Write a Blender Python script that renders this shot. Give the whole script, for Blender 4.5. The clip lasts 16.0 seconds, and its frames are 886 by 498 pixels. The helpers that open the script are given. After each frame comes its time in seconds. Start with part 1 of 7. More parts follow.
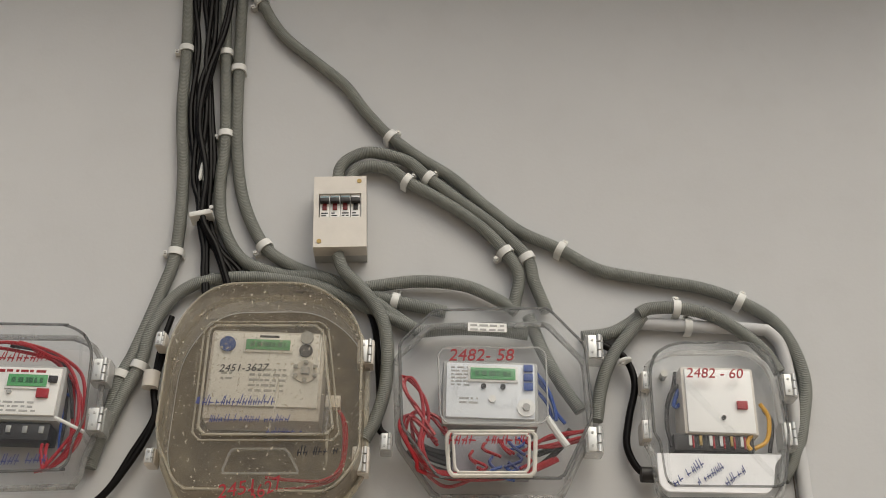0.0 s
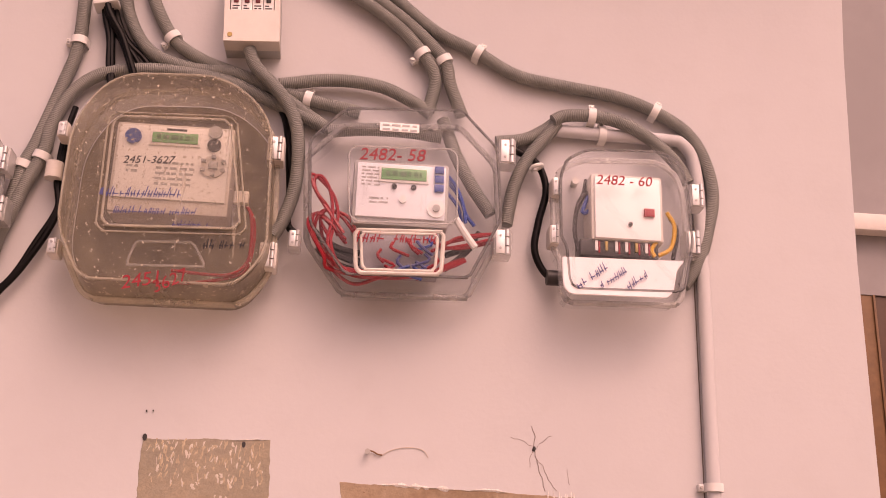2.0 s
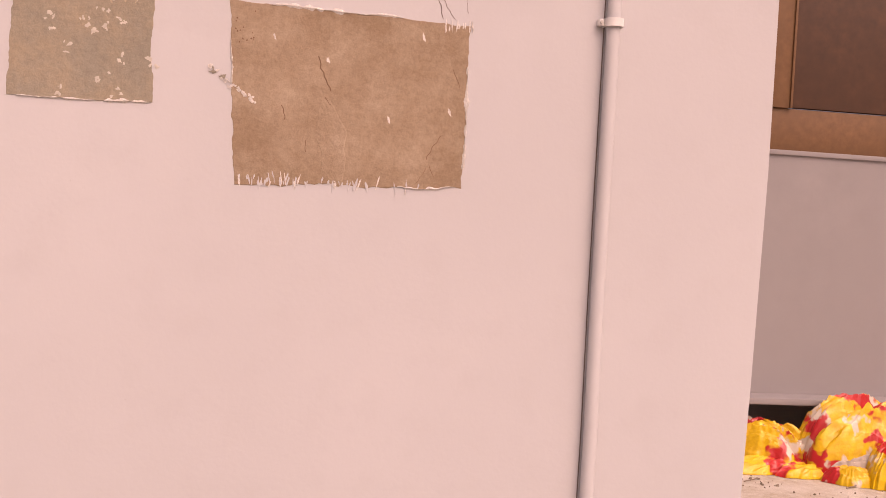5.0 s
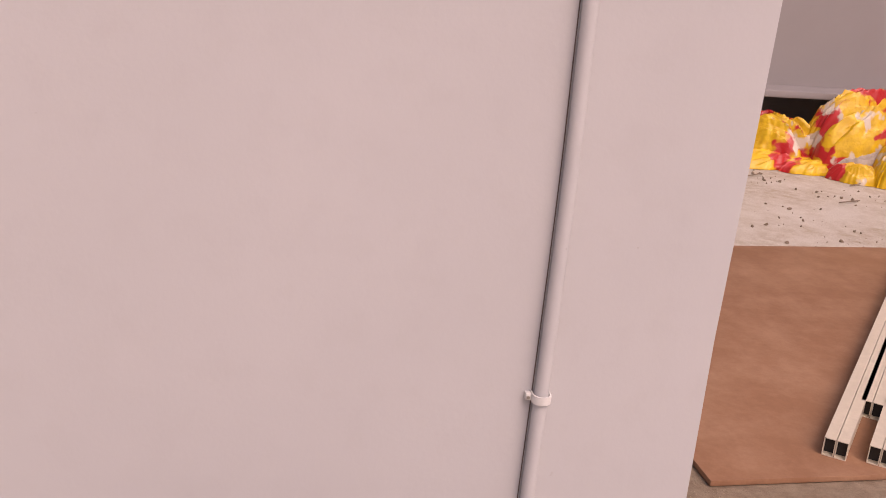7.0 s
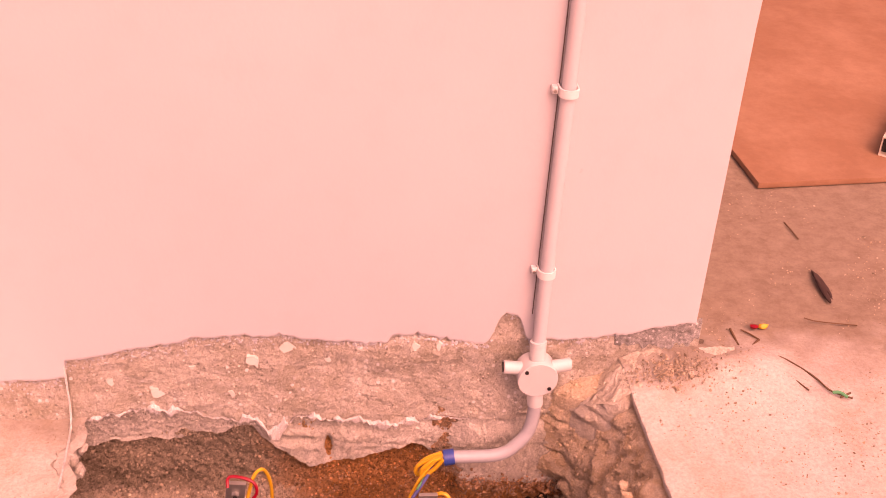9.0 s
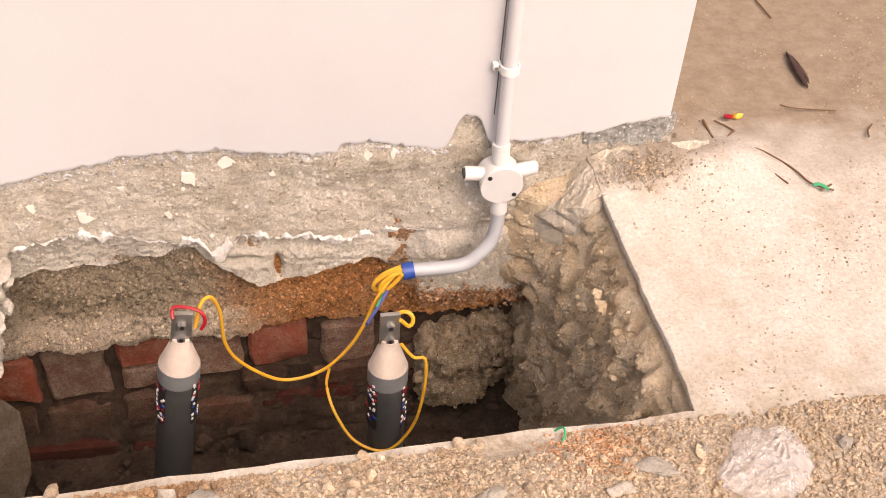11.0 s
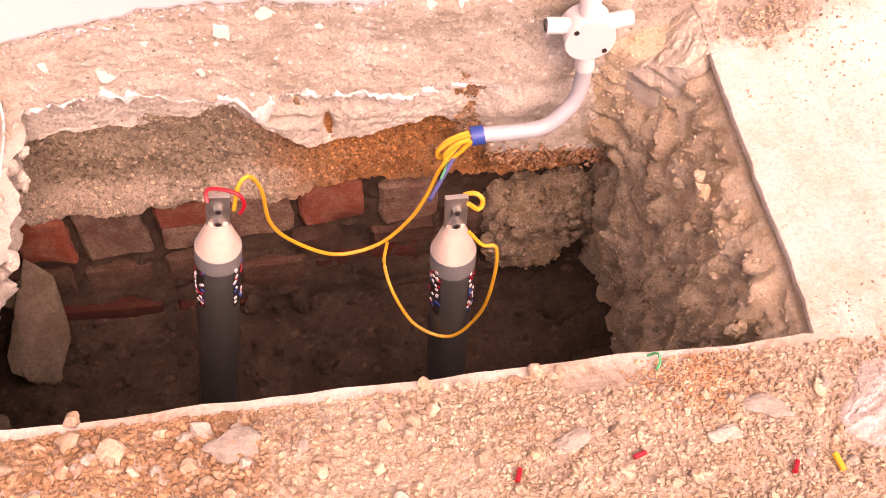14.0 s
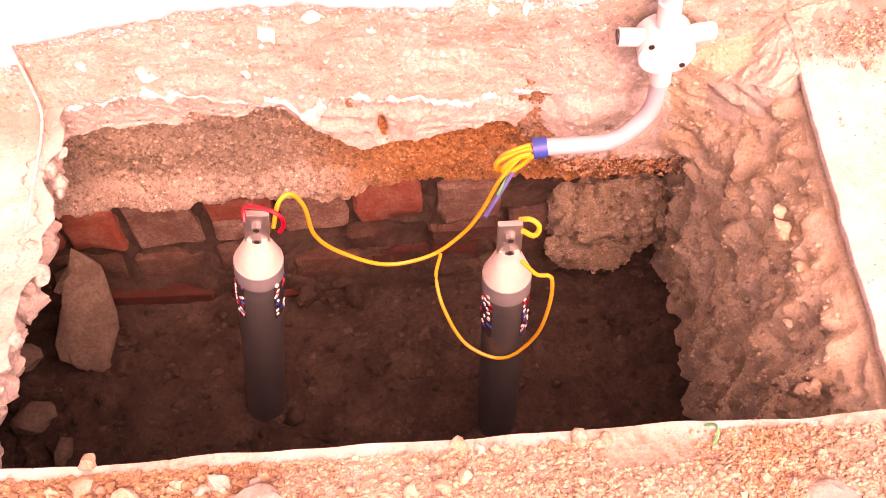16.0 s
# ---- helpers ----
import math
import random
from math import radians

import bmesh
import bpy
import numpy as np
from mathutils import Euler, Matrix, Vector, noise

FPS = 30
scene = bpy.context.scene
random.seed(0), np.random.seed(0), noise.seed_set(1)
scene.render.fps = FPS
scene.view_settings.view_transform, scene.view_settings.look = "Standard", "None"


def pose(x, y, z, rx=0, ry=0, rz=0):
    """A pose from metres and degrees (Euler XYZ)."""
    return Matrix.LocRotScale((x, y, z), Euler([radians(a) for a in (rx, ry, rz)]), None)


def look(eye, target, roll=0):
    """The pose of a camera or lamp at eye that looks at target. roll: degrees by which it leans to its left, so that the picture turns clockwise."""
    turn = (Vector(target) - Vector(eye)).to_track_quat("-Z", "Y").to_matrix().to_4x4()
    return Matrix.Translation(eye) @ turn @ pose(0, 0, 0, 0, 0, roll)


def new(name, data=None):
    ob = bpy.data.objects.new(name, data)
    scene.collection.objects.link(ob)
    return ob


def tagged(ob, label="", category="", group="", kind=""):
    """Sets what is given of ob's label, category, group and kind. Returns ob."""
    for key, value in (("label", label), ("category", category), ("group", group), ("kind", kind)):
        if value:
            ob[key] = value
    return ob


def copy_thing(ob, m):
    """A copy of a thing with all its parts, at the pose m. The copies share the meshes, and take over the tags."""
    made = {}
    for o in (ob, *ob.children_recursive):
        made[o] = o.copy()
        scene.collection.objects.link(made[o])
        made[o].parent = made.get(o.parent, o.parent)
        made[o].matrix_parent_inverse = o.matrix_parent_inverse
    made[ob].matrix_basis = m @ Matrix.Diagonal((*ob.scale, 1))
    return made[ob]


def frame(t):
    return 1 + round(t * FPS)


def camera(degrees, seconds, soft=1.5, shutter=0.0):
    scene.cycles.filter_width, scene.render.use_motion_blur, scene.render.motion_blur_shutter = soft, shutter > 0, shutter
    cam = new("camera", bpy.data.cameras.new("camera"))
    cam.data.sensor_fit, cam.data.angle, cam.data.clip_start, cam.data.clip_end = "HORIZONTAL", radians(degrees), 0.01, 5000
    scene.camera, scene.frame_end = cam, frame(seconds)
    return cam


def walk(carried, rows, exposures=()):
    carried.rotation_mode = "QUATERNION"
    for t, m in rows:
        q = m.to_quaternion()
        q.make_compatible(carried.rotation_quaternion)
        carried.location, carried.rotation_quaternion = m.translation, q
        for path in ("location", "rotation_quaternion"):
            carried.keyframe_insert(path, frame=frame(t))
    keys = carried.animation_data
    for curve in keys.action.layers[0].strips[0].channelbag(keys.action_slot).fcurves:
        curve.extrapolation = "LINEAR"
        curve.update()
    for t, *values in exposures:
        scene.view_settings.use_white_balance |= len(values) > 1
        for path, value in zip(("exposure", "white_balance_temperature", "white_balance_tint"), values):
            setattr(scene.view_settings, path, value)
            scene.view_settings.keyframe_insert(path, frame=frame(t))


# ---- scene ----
cam = camera(44.0, 16.0, soft=0.9)
PATH = [
    (0, (-0.611, -1.746, 1.325), (-0.585, 0.022, 2.259), 1.6),
    (0.5, (-0.61, -1.735, 1.303), (-0.567, 0.041, 2.222), 1.4),
    (1, (-0.595, -1.72, 1.283), (-0.523, 0.095, 2.12), 1.7),
    (1.5, (-0.584, -1.716, 1.287), (-0.47, 0.145, 2.011), 2.1),
    (2, (-0.571, -1.713, 1.288), (-0.412, 0.169, 1.943), 1.8),
    (2.5, (-0.567, -1.707, 1.268), (-0.355, 0.202, 1.825), 1.7),
    (3, (-0.555, -1.694, 1.24), (-0.316, 0.234, 1.717), 1.7),
    (3.5, (-0.546, -1.681, 1.23), (-0.268, 0.268, 1.578), 1.8),
    (4, (-0.54, -1.67, 1.219), (-0.237, 0.293, 1.446), 2.1),
    (4.5, (-0.534, -1.664, 1.208), (-0.218, 0.308, 1.325), 2.6),
    (5, (-0.527, -1.652, 1.191), (-0.18, 0.317, 1.138), 3.2),
    (5.2, (-0.521, -1.647, 1.182), (-0.155, 0.315, 1.049), 3.5),
    (7.3, (-0.403, -1.421, 1.23), (-0.061, 0.423, 0.536), 4.9),
    (7.5, (-0.388, -1.437, 1.202), (-0.075, 0.398, 0.471), 3.8),
    (8, (-0.37, -1.454, 1.192), (-0.107, 0.342, 0.352), 3.9),
    (8.5, (-0.354, -1.434, 1.181), (-0.132, 0.291, 0.194), 3.5),
    (9, (-0.346, -1.404, 1.165), (-0.126, 0.256, 0.072), 2.4),
    (9.5, (-0.344, -1.37, 1.145), (-0.097, 0.222, -0.039), 2.0),
    (10, (-0.356, -1.337, 1.133), (-0.058, 0.206, -0.105), 2.8),
    (10.2, (-0.357, -1.316, 1.123), (-0.028, 0.195, -0.145), 3.2),
    (12.3, (-0.365, -1.176, 1.075), (-0.088, 0.052, -0.479), 3.3),
    (12.5, (-0.364, -1.153, 1.071), (-0.081, 0.053, -0.499), 4.1),
    (13, (-0.361, -1.11, 1.058), (-0.095, 0.082, -0.527), 4.0),
    (13.5, (-0.349, -1.075, 1.043), (-0.124, 0.078, -0.576), 2.7),
    (14, (-0.326, -1.01, 1.022), (-0.168, 0.091, -0.64), 0.5),
    (14.5, (-0.289, -0.954, 1.005), (-0.209, 0.164, -0.652), -2.3),
    (15, (-0.284, -0.909, 1.003), (-0.201, 0.17, -0.679), -2.1),
    (15.5, (-0.266, -0.882, 1.008), (-0.242, 0.196, -0.676), -3.3),
    (16, (-0.263, -0.862, 1.007), (-0.281, 0.139, -0.725), -4.9),
]
EXPOSURES = [(0, -0.44, 6500, 3), (1.0, -0.42, 6400, 1), (1.5, -0.1, 7300, 26), (2.0, -0.04, 8900, 56), (2.5, 0.1, 10100, 82), (3.5, 0.22, 10100, 70), (4.5, 0.24, 9000, 52), (5.0, 0.0, 8100, 42), (5.2, -0.1, 7200, 34), (7.3, -0.26, 7200, 34), (8.0, -0.04, 8400, 64), (9.0, 0.3, 11600, 100), (10.2, 0.7, 9100, 56), (12.3, 0.5, 6300, -2), (13.0, 0.52, 6350, 2), (13.5, 0.62, 7300, 30), (14.0, 1.02, 8700, 58), (14.5, 1.26, 9850, 98), (15.2, 1.36, 10300, 108), (16, 1.42, 10700, 96)]
walk(cam, [(t, look(eye, target, roll)) for t, eye, target, roll in PATH], EXPOSURES)

# ---- light ----
world = bpy.data.worlds.new("sky")
scene.world = world
world.use_nodes = True
wn = world.node_tree.nodes
sky = wn.new("ShaderNodeTexSky")
sky.sky_type, sky.sun_disc = "NISHITA", False
SUN_UP, SUN_TURN = radians(51), radians(157)
sky.sun_elevation, sky.sun_rotation = SUN_UP, SUN_TURN
sky.air_density, sky.dust_density, sky.ozone_density = 0.75, 6.0, 0.4
wn["Background"].inputs["Strength"].default_value = 0.15
world.node_tree.links.new(sky.outputs[0], wn["Background"].inputs["Color"])
sun_data = bpy.data.lights.new("sun", "SUN")
sun_data.energy, sun_data.angle, sun_data.color = 1.3, radians(62), (1.0, 0.965, 0.91)
sun = new("sun", sun_data)
sun_from = Vector((math.sin(SUN_TURN) * math.cos(SUN_UP), math.cos(SUN_TURN) * math.cos(SUN_UP), math.sin(SUN_UP)))
sun.matrix_world = look(sun_from * 20, (0, 0, 0))


# ---- materials ----
def material(name, rough=0.6, metal=0.0):
    m = bpy.data.materials.new(name)
    m.use_nodes = True
    b = m.node_tree.nodes["Principled BSDF"]
    b.inputs["Roughness"].default_value, b.inputs["Metallic"].default_value = rough, metal
    return m, m.node_tree.nodes, m.node_tree.links, b


def tex(n, l, scale, detail=6.0, rough=0.6, stretch=(1, 1, 1), kind="noise"):
    """A texture in world metres; returns its value socket."""
    geo = n.new("ShaderNodeNewGeometry")
    mp = n.new("ShaderNodeMapping")
    mp.inputs["Scale"].default_value = stretch
    l.new(geo.outputs["Position"], mp.inputs["Vector"])
    if kind == "voronoi":
        t = n.new("ShaderNodeTexVoronoi")
        t.inputs["Scale"].default_value = scale
        l.new(mp.outputs[0], t.inputs["Vector"])
        return t.outputs["Distance"]
    t = n.new("ShaderNodeTexNoise")
    t.inputs["Scale"].default_value, t.inputs["Detail"].default_value, t.inputs["Roughness"].default_value = scale, detail, rough
    l.new(mp.outputs[0], t.inputs["Vector"])
    return t.outputs["Fac"]


def ramp(n, l, src, lo, hi, a=(0, 0, 0), b=(1, 1, 1)):
    r = n.new("ShaderNodeValToRGB")
    r.color_ramp.elements[0].position, r.color_ramp.elements[1].position = lo, hi
    r.color_ramp.elements[0].color, r.color_ramp.elements[1].color = (*a, 1), (*b, 1)
    l.new(src, r.inputs["Fac"])
    return r.outputs["Color"]


def mix(n, l, fac, a, b):
    m = n.new("ShaderNodeMix")
    m.data_type = "RGBA"
    for key, v in ((0, fac), (6, a), (7, b)):
        if isinstance(v, tuple):
            m.inputs[key].default_value = (*v, 1)
        elif isinstance(v, float):
            m.inputs[key].default_value = v
        else:
            l.new(v, m.inputs[key])
    return m.outputs[2]


def bump(n, l, b, src, strength, dist):
    k = n.new("ShaderNodeBump")
    k.inputs["Strength"].default_value, k.inputs["Distance"].default_value = strength, dist
    l.new(src, k.inputs["Height"])
    l.new(k.outputs[0], b.inputs["Normal"])


def plain(name, col, rough=0.5, metal=0.0, vary=0.12, scale=40.0, bumps=0.0, spec=0.5):
    """A surface of one colour with slight wear at two scales."""
    m, n, l, b = material(name, rough, metal)
    fine = tex(n, l, scale)
    wide = tex(n, l, scale * 0.13, 3.0)
    dark = tuple(c * (1 - vary * 1.6) for c in col)
    light = tuple(min(1.0, c * (1 + vary)) for c in col)
    c1 = mix(n, l, ramp(n, l, fine, 0.3, 0.75), dark, light)
    c2 = mix(n, l, ramp(n, l, wide, 0.35, 0.7), c1, tuple(c * (1 - vary) for c in col))
    l.new(c2, b.inputs["Base Color"])
    b.inputs["Specular IOR Level"].default_value = spec
    if bumps:
        bump(n, l, b, fine, bumps, 0.002)
    return m


def earthy(name, cols, scale, rough=0.95, relief=0.6, dist=0.006, specks=None, per_object=0.0, grain=0.55):
    """Soil, plaster, concrete: three colours mixed at three scales, grains and specks, rough relief."""
    m, n, l, b = material(name, rough)
    big, mid, fine = tex(n, l, scale * 0.16, 4.0), tex(n, l, scale, 8.0, 0.7), tex(n, l, scale * 7, 6.0, 0.75)
    c = mix(n, l, ramp(n, l, big, 0.38, 0.62), cols[0], cols[1])
    c = mix(n, l, ramp(n, l, mid, 0.42, 0.7), c, cols[2])
    c = mix(n, l, ramp(n, l, fine, 0.35, 0.6, (grain,) * 3, (0, 0, 0)), c, tuple(v * 0.45 for v in cols[0]))
    if specks:
        s = tex(n, l, specks[1], 0.0, kind="voronoi")
        where = ramp(n, l, tex(n, l, specks[1] * 0.16, 4.0, 0.7), 0.46, 0.6)
        dots = mix(n, l, ramp(n, l, s, specks[2], specks[2] + 0.06, (1, 1, 1), (0, 0, 0)), (0.0, 0.0, 0.0), where)
        c = mix(n, l, dots, c, specks[0])
    if per_object:
        info = n.new("ShaderNodeObjectInfo")
        v = n.new("ShaderNodeHueSaturation")
        mp = n.new("ShaderNodeMapRange")
        mp.inputs["To Min"].default_value, mp.inputs["To Max"].default_value = 1 - per_object, 1 + per_object
        l.new(info.outputs["Random"], mp.inputs["Value"])
        l.new(mp.outputs[0], v.inputs["Value"])
        l.new(c, v.inputs["Color"])
        c = v.outputs["Color"]
    l.new(c, b.inputs["Base Color"])
    b.inputs["Specular IOR Level"].default_value = 0.25
    add = n.new("ShaderNodeMath")
    add.operation = "ADD"
    l.new(mid, add.inputs[0])
    l.new(fine, add.inputs[1])
    bump(n, l, b, add.outputs[0], relief, dist)
    return m


def clear(name, dust, dust_col, tint=(0.93, 0.94, 0.94), scratch=0.25, spot=0.66):
    """Clear moulded plastic: see-through, glossy, with dust and scratches lying on it."""
    m, n, l, b = material(name, 0.5)
    b.inputs["Base Color"].default_value = (*dust_col, 1)
    see, gloss = n.new("ShaderNodeBsdfTransparent"), n.new("ShaderNodeBsdfGlossy")
    see.inputs["Color"].default_value = (*tint, 1)
    gloss.inputs["Roughness"].default_value = 0.12
    facing = n.new("ShaderNodeLayerWeight")
    facing.inputs["Blend"].default_value = 0.5
    power, fres = n.new("ShaderNodeMath"), n.new("ShaderNodeMath")
    power.operation, fres.operation = "POWER", "MULTIPLY_ADD"
    power.inputs[1].default_value = 4.0
    l.new(facing.outputs["Facing"], power.inputs[0])
    l.new(power.outputs[0], fres.inputs[0])
    fres.inputs[1].default_value, fres.inputs[2].default_value = 0.7, 0.03
    one, two = n.new("ShaderNodeMixShader"), n.new("ShaderNodeMixShader")
    film = tex(n, l, 9.0, 5.0, 0.65)
    spots = tex(n, l, 160.0, 3.0, 0.6)
    lines = tex(n, l, 60.0, 2.0, 0.5, (1, 1, 0.12))
    f = n.new("ShaderNodeMath")
    f.operation = "MULTIPLY"
    l.new(ramp(n, l, film, 0.25, 0.8, (dust * 0.5,) * 3, (min(1, dust * 1.5),) * 3), f.inputs[0])
    f.inputs[1].default_value = 1.0
    g = n.new("ShaderNodeMath")
    g.operation, g.use_clamp = "ADD", True
    l.new(f.outputs[0], g.inputs[0])
    l.new(ramp(n, l, spots, spot, spot + 0.07, (0, 0, 0), (scratch,) * 3), g.inputs[1])
    h = n.new("ShaderNodeMath")
    h.operation, h.use_clamp = "ADD", True
    l.new(g.outputs[0], h.inputs[0])
    l.new(ramp(n, l, lines, 0.68, 0.73, (0, 0, 0), (scratch * 0.7,) * 3), h.inputs[1])
    l.new(fres.outputs[0], one.inputs[0])
    l.new(see.outputs[0], one.inputs[1])
    l.new(gloss.outputs[0], one.inputs[2])
    l.new(h.outputs[0], two.inputs[0])
    l.new(one.outputs[0], two.inputs[1])
    l.new(b.outputs[0], two.inputs[2])
    l.new(two.outputs[0], n["Material Output"].inputs["Surface"])
    return m


def wall_paint():
    m, n, l, b = material("wall_paint", 0.75)
    big, mid, fine = tex(n, l, 1.1, 4.0), tex(n, l, 14.0, 5.0), tex(n, l, 120.0, 4.0)
    c = mix(n, l, ramp(n, l, big, 0.35, 0.7), (0.5, 0.502, 0.51), (0.545, 0.547, 0.555))
    c = mix(n, l, ramp(n, l, mid, 0.5, 0.8, (0, 0, 0), (0.5,) * 3), c, (0.48, 0.477, 0.48))
    spots = tex(n, l, 34.0, 2.0, 0.5)
    c = mix(n, l, ramp(n, l, spots, 0.775, 0.8, (0, 0, 0), (0.55,) * 3), c, (0.33, 0.3, 0.28))
    l.new(c, b.inputs["Base Color"])
    b.inputs["Specular IOR Level"].default_value = 0.3
    add = n.new("ShaderNodeMath")
    add.operation = "ADD"
    l.new(mid, add.inputs[0])
    l.new(fine, add.inputs[1])
    bump(n, l, b, add.outputs[0], 0.07, 0.004)
    return m


def printed_sack(name, more):
    """Glossy woven sack: yellow with patches of red and white print."""
    m, n, l, b = material(name, 0.32)
    c = mix(n, l, ramp(n, l, tex(n, l, 22.0), 0.35, 0.7), (0.62, 0.36, 0.008), (0.8, 0.53, 0.02))
    c = mix(n, l, ramp(n, l, tex(n, l, 5.0, 3.0, 0.5, (1, 1, 1.2)), 0.57 - more, 0.6 - more), c, (0.5, 0.022, 0.02))
    c = mix(n, l, ramp(n, l, tex(n, l, 6.0, 3.0, 0.5, (1.4, 1, 1)), 0.63 - more, 0.66 - more), c, (0.6, 0.52, 0.42))
    l.new(c, b.inputs["Base Color"])
    bump(n, l, b, tex(n, l, 14.0, 3.0, 0.5), 0.5, 0.02)
    return m


def soil_course():
    """Excavated earth and mortar: dark grey on one side, rust brown on the other."""
    m, n, l, b = material("soil_course", 0.97)
    geo, sep = n.new("ShaderNodeNewGeometry"), n.new("ShaderNodeSeparateXYZ")
    l.new(geo.outputs["Position"], sep.inputs[0])
    mid, fine = tex(n, l, 22.0, 8.0, 0.7), tex(n, l, 170.0, 5.0, 0.8)
    wob = n.new("ShaderNodeMath")
    wob.operation = "MULTIPLY_ADD"
    wob.inputs[1].default_value = 0.25
    l.new(mid, wob.inputs[0])
    l.new(sep.outputs["X"], wob.inputs[2])
    side = n.new("ShaderNodeMapRange")
    side.inputs["From Min"].default_value, side.inputs["From Max"].default_value = -0.36, -0.22
    l.new(wob.outputs[0], side.inputs["Value"])
    far = n.new("ShaderNodeMapRange")
    far.inputs["From Min"].default_value, far.inputs["From Max"].default_value = -0.06, 0.03
    l.new(wob.outputs[0], far.inputs["Value"])
    c = mix(n, l, side.outputs[0], (0.44, 0.36, 0.255), (0.62, 0.285, 0.105))
    wobz = n.new("ShaderNodeMath")
    wobz.operation = "MULTIPLY_ADD"
    wobz.inputs[1].default_value = 0.1
    l.new(mid, wobz.inputs[0])
    l.new(sep.outputs["Z"], wobz.inputs[2])
    high = n.new("ShaderNodeMapRange")
    high.inputs["From Min"].default_value, high.inputs["From Max"].default_value = -0.205, -0.185
    l.new(wobz.outputs[0], high.inputs["Value"])
    pale = n.new("ShaderNodeMath")
    pale.operation = "MULTIPLY"
    l.new(far.outputs[0], pale.inputs[0])
    l.new(high.outputs[0], pale.inputs[1])
    c = mix(n, l, pale.outputs[0], c, (0.5, 0.43, 0.335))
    lip = n.new("ShaderNodeMapRange")
    lip.inputs["From Min"].default_value, lip.inputs["From Max"].default_value = -0.2, -0.222
    l.new(wobz.outputs[0], lip.inputs["Value"])
    left = n.new("ShaderNodeMath")
    left.operation = "SUBTRACT"
    l.new(lip.outputs[0], left.inputs[0])
    l.new(side.outputs[0], left.inputs[1])
    left.use_clamp = True
    c = mix(n, l, left.outputs[0], c, (0.72, 0.6, 0.46))
    c = mix(n, l, ramp(n, l, mid, 0.52, 0.72, (0, 0, 0), (0.6,) * 3), c, (0.42, 0.32, 0.22))
    c = mix(n, l, ramp(n, l, fine, 0.32, 0.54, (0.8,) * 3, (0, 0, 0)), c, (0.05, 0.035, 0.025))
    grains = tex(n, l, 105.0, 0, kind="voronoi")
    c = mix(n, l, ramp(n, l, grains, 0.12, 0.2, (0.85,) * 3, (0, 0, 0)), c, (0.6, 0.47, 0.33))
    l.new(c, b.inputs["Base Color"])
    b.inputs["Specular IOR Level"].default_value = 0.2
    add = n.new("ShaderNodeMath")
    add.operation = "ADD"
    l.new(mid, add.inputs[0])
    l.new(fine, add.inputs[1])
    bump(n, l, b, add.outputs[0], 1.0, 0.014)
    return m


PAINT = wall_paint()
PLASTER = earthy("old_plaster", ((0.45, 0.395, 0.3), (0.58, 0.525, 0.43), (0.66, 0.62, 0.54)), 26.0, relief=0.9, dist=0.006, specks=((0.74, 0.72, 0.67), 60.0, 0.17), grain=0.5)
MORTAR = earthy("pale_mortar", ((0.56, 0.51, 0.415), (0.66, 0.61, 0.52), (0.74, 0.7, 0.62)), 34.0, relief=0.9, dist=0.006)
SCRAPE = earthy("grey_cement_scrape", ((0.27, 0.27, 0.245), (0.36, 0.36, 0.33), (0.5, 0.49, 0.46)), 40.0, relief=0.8, dist=0.005, specks=((0.74, 0.73, 0.7), 110.0, 0.22), grain=0.7)
APRON = earthy("crumbled_cement", ((0.58, 0.495, 0.37), (0.7, 0.62, 0.495), (0.77, 0.72, 0.62)), 30.0, relief=0.8, dist=0.008, grain=0.4)
RUBBLE = earthy("pebbly_mortar", ((0.5, 0.37, 0.23), (0.6, 0.47, 0.32), (0.72, 0.61, 0.47)), 42.0, relief=1.0, dist=0.012, specks=((0.62, 0.57, 0.48), 75.0, 0.24), grain=0.8)
RENDER_PATCH = earthy("bare_render", ((0.265, 0.185, 0.115), (0.365, 0.275, 0.19), (0.43, 0.34, 0.245)), 15.0, relief=0.5, dist=0.004, grain=0.25)
GREY_PATCH = earthy("bare_grey_render", ((0.265, 0.245, 0.195), (0.33, 0.295, 0.23), (0.39, 0.32, 0.225)), 14.0, relief=0.5, dist=0.004, grain=0.25)
LIME = earthy("lime_edge", ((0.76, 0.73, 0.68), (0.82, 0.8, 0.76), (0.7, 0.66, 0.6)), 60.0, relief=0.7, dist=0.004)
SOIL = soil_course()
# Clay colour is lowered to carry the shade down in the pit.
CLAY = earthy("shaded_clay", ((0.052, 0.034, 0.023), (0.07, 0.045, 0.031), (0.12, 0.083, 0.058)), 18.0, relief=0.9, dist=0.009)
GREY_SOIL = earthy("grey_soil", ((0.66, 0.5, 0.315), (0.75, 0.61, 0.425), (0.8, 0.7, 0.54)), 34.0, relief=0.8, dist=0.009, grain=0.5)
BRICK = earthy("red_brick", ((0.36, 0.09, 0.05), (0.28, 0.08, 0.05), (0.4, 0.2, 0.135)), 30.0, relief=0.9, dist=0.006, per_object=0.25, grain=0.65)
MUD_BRICK = earthy("muddy_brick", ((0.33, 0.17, 0.12), (0.29, 0.18, 0.13), (0.56, 0.44, 0.33)), 34.0, relief=1.0, dist=0.008, per_object=0.25, grain=0.75)
# Lower rows: muddy and red brick, darkened in colour for the pit's depth shade.
DEEP_BRICK = earthy("shaded_mud_brick", ((0.105, 0.05, 0.033), (0.09, 0.055, 0.038), (0.18, 0.12, 0.085)), 30.0, relief=0.9, dist=0.007, per_object=0.3, grain=0.7)
DARK_RED = earthy("shaded_red_brick", ((0.105, 0.022, 0.014), (0.08, 0.022, 0.015), (0.1, 0.05, 0.035)), 30.0, relief=0.6, dist=0.005, per_object=0.2)
